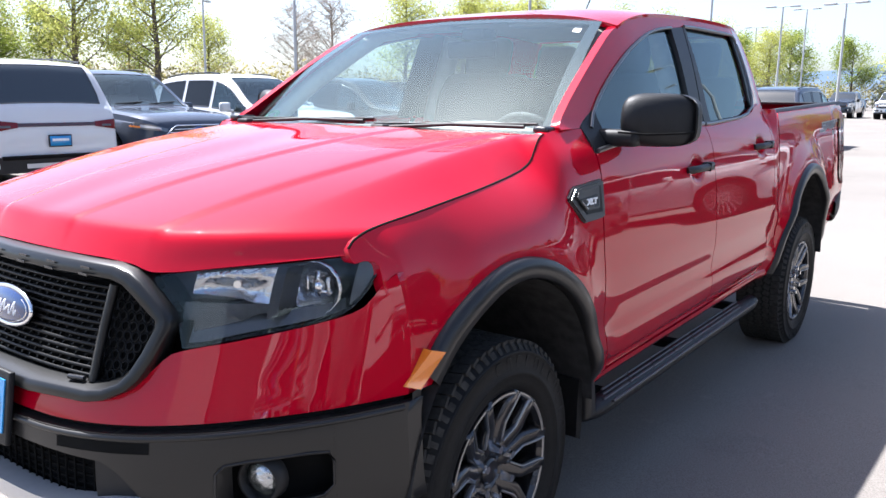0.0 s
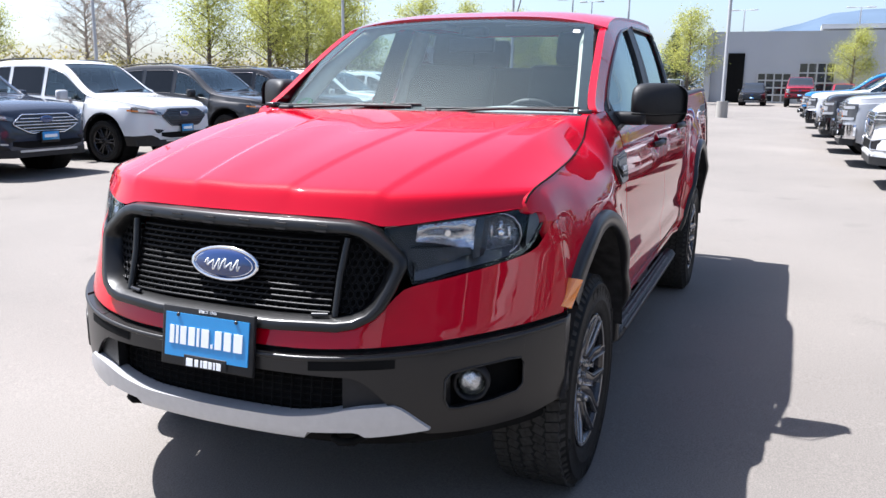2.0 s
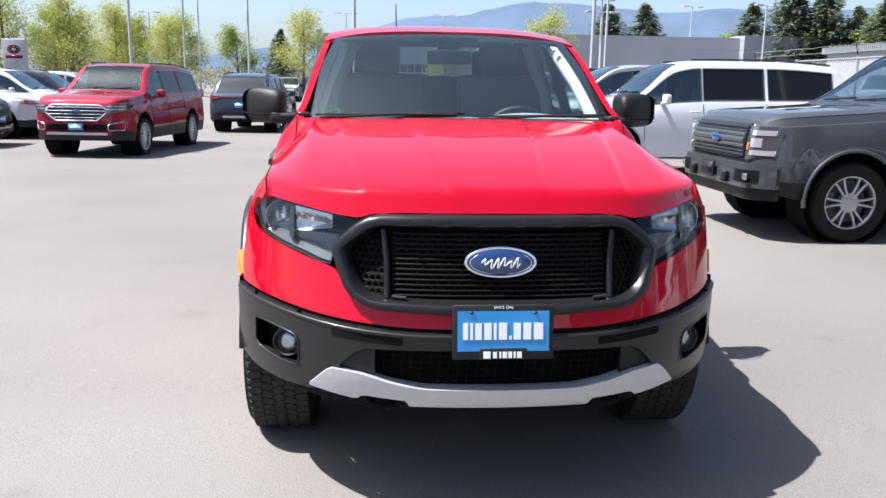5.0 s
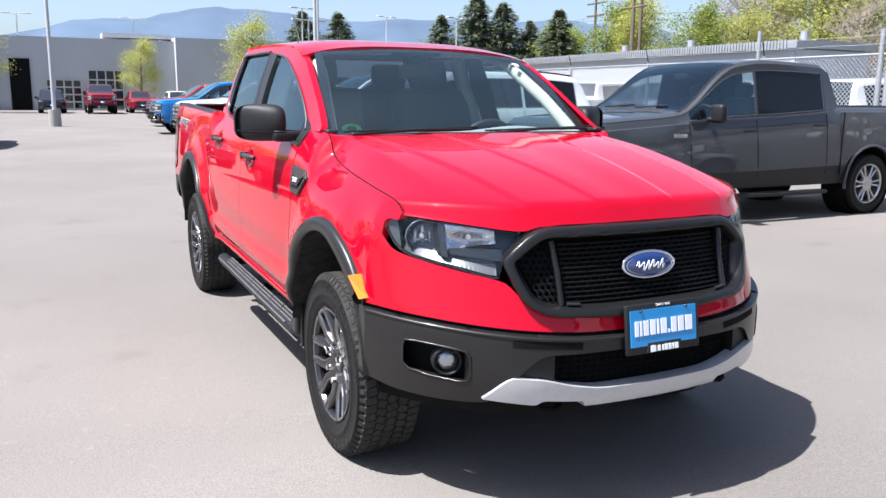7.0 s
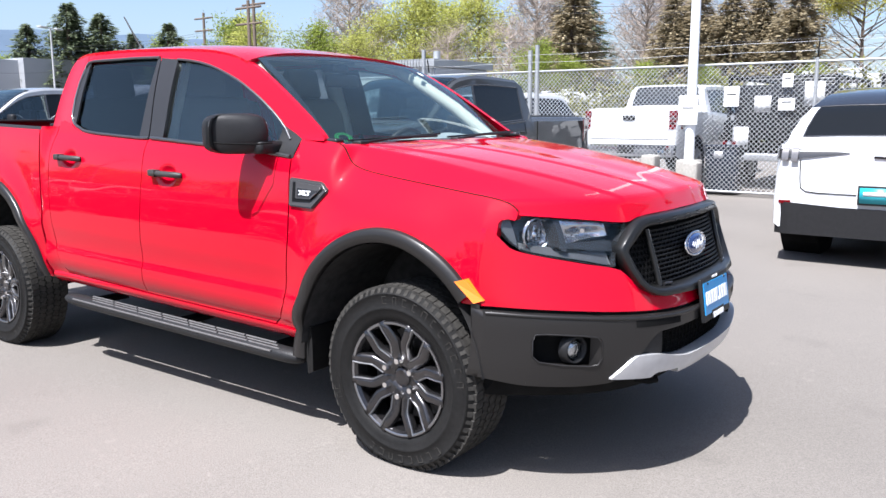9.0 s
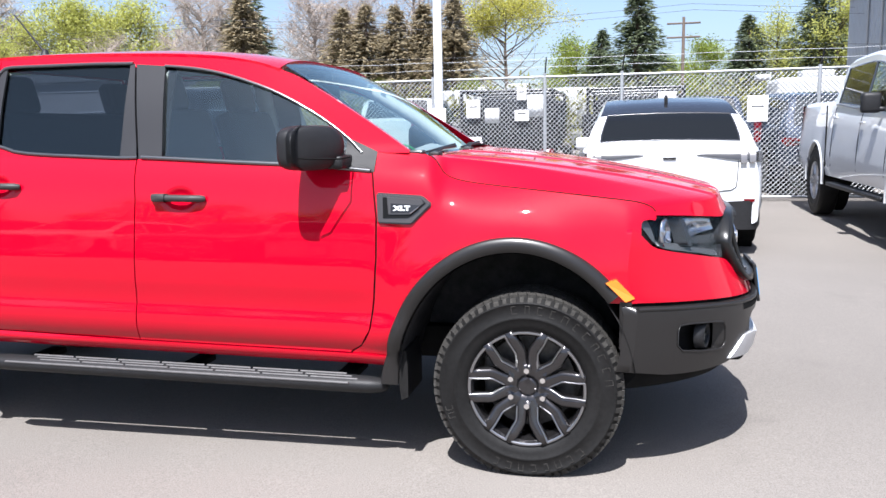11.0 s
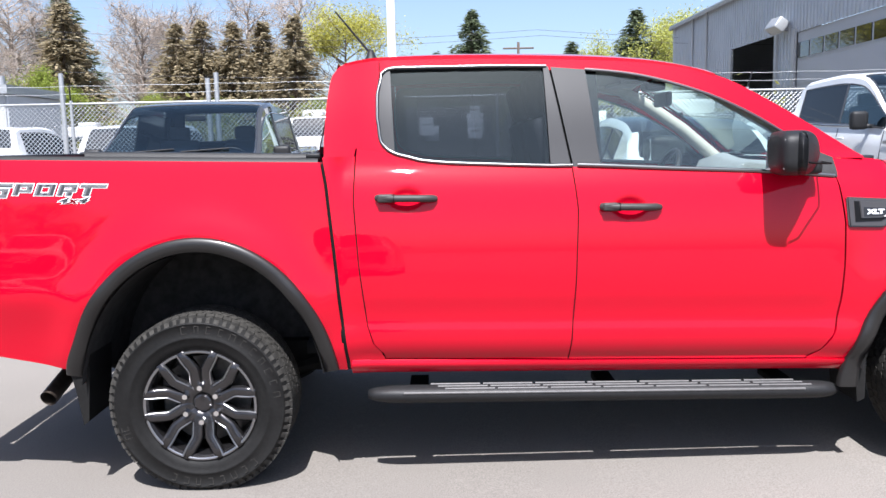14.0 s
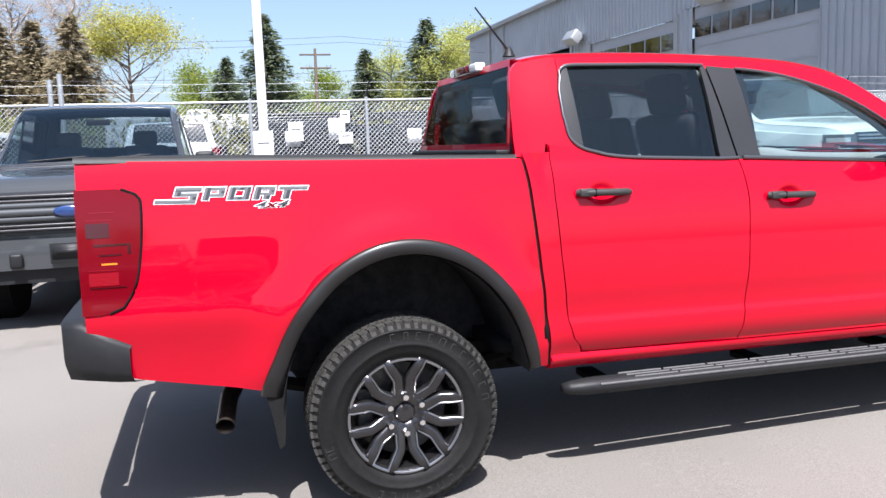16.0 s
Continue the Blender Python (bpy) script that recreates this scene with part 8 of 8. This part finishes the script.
# flatbed work trucks with steel racks, tails towards the fence
def work_truck(x, y, label):
    wt_ = thing("work_truck", (0, 0, 0), label, "truck", "trucks stored behind the fence")
    part("deck", box(-0.6, 0, 1.02, 3.6, 2.15, 0.14, 0.02), BLACKP, wt_)
    part("chassis", box(0.3, 0, 0.72, 5.4, 0.9, 0.30, 0.02), DARK, wt_)
    cab = part("cab", box(2.05, 0, 1.42, 1.7, 1.95, 1.15, 0.16, segments=3), BLACKP, wt_)
    part("cab_window", box(1.17, 0, 1.72, 0.03, 1.45, 0.42, 0.03), CARGLASS, cab)
    part("bonnet", box(3.35, 0, 1.10, 1.3, 1.85, 0.70, 0.12, segments=3), BLACKP, wt_)
    for s in (-1, 1):
        part("tool_box", box(-0.2, s * 0.90, 1.36, 2.4, 0.42, 0.52, 0.03), BLACKP, wt_)
        part("box_handle", box(-0.2, s * 1.115, 1.45, 0.18, 0.02, 0.05, 0.006), STEEL, wt_)
        part("under_box", box(-1.9, s * 0.78, 0.74, 0.7, 0.5, 0.40, 0.02), BLACKP, wt_)
        tl_ = part("tail_lamp", box(-2.42, s * 0.86, 0.86, 0.04, 0.26, 0.12, 0.01), TAIL, wt_)
        part("lamp_middle", box(-2.445, s * 0.86, 0.86, 0.01, 0.07, 0.10), PRINT_WHITE, tl_)
        part("rack_post", tube([(1.05, s * 0.95, 1.05), (1.05, s * 0.95, 2.12)], 0.035, 8), SATIN, wt_)
        part("rack_post", tube([(-2.25, s * 0.95, 1.05), (-2.25, s * 0.95, 2.12)], 0.035, 8), SATIN, wt_)
        part("rack_rail", tube([(1.1, s * 0.95, 2.12), (-2.35, s * 0.95, 2.12)], 0.03, 8), SATIN, wt_)
        for cx in (3.1, -1.1):
            add_wheel(wt_, (cx, s * 0.88, 0.40), s, radius=0.40, width=0.24, rim_r=0.24, style="twin", rim_mat=ALLOY, detail=False)
    for xx in (1.05, -0.6, -2.25):
        part("rack_bar", tube([(xx, -0.95, 2.12), (xx, 0.95, 2.12)], 0.03, 8), SATIN, wt_)
    for i in range(7):
        part("headboard_bar", tube([(1.05, -0.72 + 0.24 * i, 1.08), (1.05, -0.72 + 0.24 * i, 2.10)], 0.014, 6), SATIN, wt_)
    part("tail_board", box(-2.38, 0, 1.18, 0.05, 2.0, 0.26, 0.01), BLACKP, wt_)
    for yy, zz, w_, h_ in ((-0.62, 1.80, 0.34, 0.44), (0.28, 1.62, 0.30, 0.30), (0.66, 0.98, 0.30, 0.42)):
        part("paper_notice", box(-2.43, yy, zz, 0.008, w_, h_), PAPER, wt_)
    part("notice_backing", box(-2.40, -0.1, 1.62, 0.03, 1.7, 0.70, 0.01), SATIN, wt_)
    part("rear_bumper", box(-2.42, 0, 0.62, 0.10, 1.9, 0.14, 0.02), STEEL, wt_)
    wt_.matrix_world = pose(x, y, 0, 0, 0, 90)


work_truck(-2.05, 15.2, "black flatbed work truck with a ladder rack and paper notices")
work_truck(0.55, 15.5, "black rack-bodied work truck parked behind chain link")

# campers and a box trailer beyond the fence
def camper(x, y, l, h, turn, label, name="camper_trailer"):
    cp = thing(name, (0, 0, 0), label, "trailer", "trailers behind the fence")
    part("shell", box(0, 0, 0.55 + h / 2, l, 2.3, h, 0.18, segments=3), WHITEMETAL, cp)
    for i in range(3):
        part("window", box(-l * 0.3 + i * l * 0.28, -1.155, 0.55 + h * 0.62, l * 0.16, 0.03, h * 0.26, 0.01), CARGLASS, cp)
    part("band", box(0, -1.156, 0.55 + h * 0.30, l * 0.96, 0.02, 0.16), PRINT_GREY, cp)
    part("roof_unit", box(0.2, 0, 0.55 + h + 0.12, 1.0, 0.8, 0.26, 0.08), WHITEMETAL, cp)
    part("roof_unit", box(-1.4, 0.2, 0.55 + h + 0.08, 0.5, 0.5, 0.18, 0.06), WHITEMETAL, cp)
    part("underframe", box(0, 0, 0.42, l * 0.95, 2.0, 0.26), DARK, cp)
    for s in (-1, 1):
        add_wheel(cp, (-0.3, s * 1.0, 0.34), s, radius=0.34, width=0.2, rim_r=0.2, style="twin", rim_mat=ALLOY, detail=False)
    cp.matrix_world = pose(x, y, 0, 0, 0, turn)


camper(-4.6, 33.0, 7.2, 2.45, 4, "white camper trailer with dark windows")
camper(-22.0, 42.0, 6.5, 2.2, 0, "white camper trailer with rooftop units")
camper(6.2, 25.0, 2.3, 2.2, 0, "plain white box trailer parked far back", "box_trailer")

# dealer sign far to the west
sg_ = thing("dealer_sign", (-61, -27.2, 0), "white pylon sign with a red emblem", "sign")
part("pylon", box(-61, -27.2, 2.2, 0.4, 1.7, 4.4, 0.05), WHITEMETAL, sg_)
em = bmesh.new()
for a, b in ((0.42, 0.28), (0.20, 0.28), (0.30, 0.14)):
    tube([(-60.78, -27.2 + a * math.cos(k * math.pi / 12), 3.65 + b * math.sin(k * math.pi / 12)) for k in range(25)], 0.05, 5, em, cap=False)
part("emblem", em, TAIL, sg_)
part("word_bar", box(-60.78, -27.2, 3.1, 0.04, 1.2, 0.22), TAIL, sg_)


# ---- trees ----
def branches(rng, h, spread_, n, start, bm):
    tips = []
    for i in range(n):
        z = h * lerp(start, 0.92, (i + rng.random() * 0.6) / n)
        a = rng.random() * 6.283
        ln = spread_ * (1.05 - 0.75 * (z / h)) * rng.uniform(0.7, 1.1)
        p0 = Vector((0, 0, z))
        p1 = p0 + Vector((math.cos(a), math.sin(a), 0.75)) * ln * 0.5
        p2 = p1 + Vector((math.cos(a + rng.uniform(-0.5, 0.5)), math.sin(a + rng.uniform(-0.5, 0.5)), rng.uniform(0.5, 1.3))) * ln * 0.5
        tube([p0, p1, p2], [0.05, 0.03, 0.01], 5, bm, cap=False)
        tips += [p1, p2, (p1 + p2) / 2]
        for k in range(3):
            q = lerp(p1, p2, rng.random()) + Vector((rng.gauss(0, 1), rng.gauss(0, 1), rng.gauss(0.5, 0.5))) * ln * 0.28
            tube([lerp(p1, p2, 0.3 + 0.2 * k), q], [0.016, 0.006], 4, bm, cap=False)
            tips.append(q)
    return tips


def scatter_leaves(rng, tips, per, size, reach, quads):
    for p in tips:
        for _ in range(per):
            c = p + Vector((rng.gauss(0, 1), rng.gauss(0, 1), rng.gauss(0, 0.8))) * reach
            u = Vector((rng.gauss(0, 1), rng.gauss(0, 1), rng.gauss(0, 1))).normalized() * size * rng.uniform(0.6, 1.3)
            w = u.cross(Vector((rng.gauss(0, 1), rng.gauss(0, 1), rng.gauss(0, 1)))).normalized() * size * rng.uniform(0.4, 0.9)
            quads.append((c - u, c - w * 0.6, c + u, c + w * 0.6))


def quads_mesh(name, quads, mat):
    me = bpy.data.meshes.new(name)
    me.from_pydata([tuple(v) for q in quads for v in q], [], [tuple(range(4 * i, 4 * i + 4)) for i in range(len(quads))])
    me.materials.append(mat)
    return me


TREES = {}


def tree(kind, variant, at, h, label):
    key = (kind, variant)
    if key not in TREES:
        rng = random.Random(hash_of(kind) * 17 + variant)
        H = 10.0
        tr = bmesh.new()
        quads = []
        if kind in ("spruce", "brown_spruce"):
            tube([(0, 0, 0), (0.03, 0, H * 0.5), (0, 0, H)], [0.22, 0.13, 0.02], 7, tr)
            levels = 26
            for i in range(levels):
                z = H * lerp(0.10, 0.985, i / (levels - 1))
                rad = 2.15 * (1 - (z / H)) ** 0.8 + 0.12
                rad *= rng.uniform(0.85, 1.1)
                nb = (22 if kind == "spruce" else 24) if i < 20 else 12
                for j in range(nb):
                    a = rng.random() * 6.283
                    ln = rad * rng.uniform(0.6, 1.15)
                    for k in range(26):
                        f = rng.uniform(0.15, 1.0)
                        c = Vector((math.cos(a) * ln * f, math.sin(a) * ln * f, z - 0.28 * ln * f + rng.gauss(0, 0.15)))
                        d = Vector((math.cos(a + rng.gauss(0, 0.5)), math.sin(a + rng.gauss(0, 0.5)), rng.gauss(-0.35, 0.2))) * rng.uniform(0.09, 0.19)
                        w = Vector((-math.sin(a), math.cos(a), rng.gauss(0, 0.8))) * rng.uniform(0.022, 0.05)
                        quads.append((c - d * 0.4, c - w, c + d, c + w))
        else:
            tube([(0, 0, 0), (0.1, 0.05, H * 0.3), (0.0, 0.1, H * 0.62), (0.05, 0, H * 0.93)], [0.20, 0.15, 0.08, 0.015], 8, tr)
            sp = {"round": 3.4, "open": 2.9, "bare": 3.4, "weeping": 4.4}[kind]
            tips = branches(rng, H, sp, 26 if kind != "bare" else 44, 0.20 if kind != "weeping" else 0.35, tr)
            if kind == "round":
                scatter_leaves(rng, tips, 60, 0.12, 0.46, quads)
            elif kind == "open":
                scatter_leaves(rng, tips, 62, 0.10, 0.50, quads)
            elif kind == "weeping":
                scatter_leaves(rng, [p for p in tips if p.z > H * 0.76], 150, 0.085, 0.50, quads)
            else:
                for p in tips:
                    for k in range(6):
                        q = p + Vector((rng.gauss(0, 1), rng.gauss(0, 1), rng.gauss(0.5, 0.8))) * 0.55
                        tube([p, q], [0.012, 0.004], 3, tr, cap=False)
        me_t = bpy.data.meshes.new("trunk")
        tr.to_mesh(me_t)
        tr.free()
        TREES[key] = (me_t, quads)
    me_t, quads = TREES[key]
    mat = {"spruce": SPRUCE, "brown_spruce": BROWN_SPRUCE, "round": LIME, "open": FRESH, "bare": TWIG, "weeping": WILLOW}[kind]
    if ("crown", *key) not in TREES and quads:
        TREES[("crown", *key)] = quads_mesh("crown", quads, mat)
    if not me_t.materials:
        me_t.materials.append(TWIG if kind == "bare" else BARK)
    nm = {"spruce": "spruce_tree", "brown_spruce": "spruce_tree", "round": "leafy_tree", "open": "spring_tree", "bare": "bare_tree", "weeping": "willow_tree"}[kind]
    t_ = thing(nm, (0, 0, 0), label, "tree", "trees round the lot")
    for n_, me in (("trunk", me_t), ("crown", TREES.get(("crown", *key)))):
        if me is not None:
            ob = new(n_, me)
            ob.parent = t_
    rot = (at[0] * 37 + at[1] * 11) % 360
    w = h / 10.0
    girth = (2.4 if at[0] < -50 else 1.95) if "spruce" in kind else 1.15   # the far conifers are broad pines
    t_.matrix_world = pose(at[0], at[1], 0, 0, 0, rot) @ Matrix.Diagonal((w * girth, w * girth, w, 1))
    return t_


def hash_of(word):
    return sum(ord(c) * (i + 3) for i, c in enumerate(word))


LABEL = {"spruce": "dark green spruce behind the lot", "brown_spruce": "tall brownish spruce behind the lot", "round": "bright green leafy tree in full spring leaf",
         "open": "slender tree with thin fresh spring leaves", "bare": "bare grey tree with fine twigs", "weeping": "broad willow with a yellowish crown"}
PLANTED = """open -32.5 -59.1 13|open -37.4 -56.1 13.5|bare -52.9 -56.4 9.5|open -29 -66 11|round -33 -64 8|round -40 -64 7.5|open -44 -58 8|round -27 -62 8.5|open -55.9 -45.4 10.5|open -59 -41.3 10.5|bare -51.5 -50.5 10
open -62.5 -43 10|open -59.1 -37.5 9.5|open -63 -36 10|open -66.5 -40 10|round -70 -38 7|open -74.5 -33.8 10|open -77 -28.8 9.3|round -79 -31 8|open -82.2 -26.2 9|open -86 -22 8.5|round -90 -27 8|open -24 -64 12|round -22 -70 10
open -67.1 -6.4 7.4|open -70.4 15.2 8|open -73 6.1 6|round -114 -27 10|round -117 -20 9|round -112 -34 10|spruce -118 -14 9|round -110 -40 9|spruce -131 37.8 15|spruce -129.7 43.6 15
spruce -78 37.6 10|spruce -76.3 40.8 12.2|spruce -75 43.5 11.4|round -80 35.5 7|spruce -73.5 46 9.5|spruce -55.1 37.2 8.6|round -57 38.8 7.5|round -53.4 42.4 9|open -50.2 41.8 9.5|round -45 42.6 8.2|open -42 45 8
bare -52.5 55.8 14|open -51 57.2 11|open -48 59.8 13|open -44.9 62.3 12.6|open -46.5 61 12.5|open -42.6 63.2 13|bare -54.9 59.9 14.5|bare -38 66 13|bare -35.5 68 14|brown_spruce -31.4 61 12.8|bare -28.7 70.7 13.6|bare -41 56 9|bare -36 58 9.5
brown_spruce -21.5 64 11.7|brown_spruce -18.9 64 11.5|brown_spruce -16.9 66 11.8|brown_spruce -13.8 64 11.9|brown_spruce -23.5 64 11.5|weeping -10.3 70 12.8|round -4.9 86 10.5|spruce -2.2 84 11|spruce 1.3 76 13.9
round 8.7 90 10|spruce 11.8 80 11.3|open 14.2 79.6 11.1|spruce 17.9 78.8 14.2|open 19.2 77.4 12.6|open 23 80 14|spruce -34.8 68.4 15|bare -40.8 71 16|bare -32.6 80.2 15.5|bare -27 76 14|round -28.8 49.6 6.5|bare -20 75 15.5|bare -15.5 76 16|bare -25 72 14
round -60 60 9|spruce -64 52 11|round -68 48 8.5|open 28 84 13|round 5 88 8|round -2 90 8|round -24 60 5.5|round -19 60 5|round -12 61 5|round -30 58 6|round -6 66 5.5|round 7 80 6"""
count_of = {}
for item in PLANTED.replace("\n", "|").split("|"):
    kind, x, y, h = item.split()
    count_of[kind] = count_of.get(kind, 0) + 1
    tree(kind, count_of[kind] % 3, (float(x), float(y)), float(h), LABEL[kind])

# undergrowth below the far trees, one soft hedge of leaf clumps
rng = random.Random(5)
hq = []
for x0, y0, x1, y1, n_, hh in ((-14, -72, -92, -24, 2600, 3.4), (-66, 48, 30, 86, 2200, 3.2), (-120, -45, -120, -5, 800, 4.0)):
    for i in range(n_):
        f = rng.random()
        c = Vector((lerp(x0, x1, f) + rng.gauss(0, 2), lerp(y0, y1, f) + rng.gauss(0, 2), rng.uniform(0.2, 1) ** 0.7 * hh * rng.uniform(0.6, 1.0)))
        scatter_leaves(rng, [c], 9, 0.20, 0.55, hq)
near = []
for i in range(1500):
    c = Vector((rng.uniform(-17, 26), 32 + rng.gauss(0, 0.8), rng.uniform(0.1, 1) ** 0.7 * 3.1 * rng.uniform(0.75, 1.0)))
    scatter_leaves(rng, [c], 9, 0.16, 0.45, near)
shrubs = new("hedge", quads_mesh("hedge", near, leaf("yellowish_hedge_leaves", (0.20, 0.20, 0.065), 0.35)))
tagged(shrubs, label="long yellow-green hedge behind the stored trucks", category="hedge", kind="stuff")
hedge = new("undergrowth", quads_mesh("undergrowth", hq, OLIVE))
tagged(hedge, label="tangled spring undergrowth below the far trees", category="shrubs", kind="stuff")

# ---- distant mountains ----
# forest colour with the distance haze mixed in as pale blue
MOUNTAIN = material("forested_mountain_haze_tinted", (0.085, 0.118, 0.165), 1.0, stain=0.18, stain_size=0.004, spec=0.0)
mt = bmesh.new()
def ridge(u, v):
    a = lerp(1.7, 4.2, u)          # heading round from +x
    d = 1500 + 500 * v
    base_h = table([(1.7, 40), (1.95, 60), (2.25, 95), (2.45, 128), (2.55, 143), (2.69, 144), (2.80, 137), (2.91, 156), (2.99, 146), (3.08, 128), (3.14, 108), (3.22, 80), (3.30, 60), (3.40, 42), (3.55, 30), (3.8, 24), (4.2, 20)])(a)
    bump_ = 10 * noise.noise(Vector((a * 14, 0, 0))) + 4 * noise.noise(Vector((a * 50, 1, 0)))
    z = (base_h + bump_) * [0.0, 0.35, 0.72, 0.92, 1.0][int(round(v * 4))] * (1 + 0.30 * v) + 10 * noise.noise(Vector((a * 30, v * 3, 2))) * (v > 0 and v < 1)
    return Vector((d * math.cos(a), d * math.sin(a), z - 2))
grid(ridge, spread(0, 1, 160), spread(0, 1, 4), bm=mt)
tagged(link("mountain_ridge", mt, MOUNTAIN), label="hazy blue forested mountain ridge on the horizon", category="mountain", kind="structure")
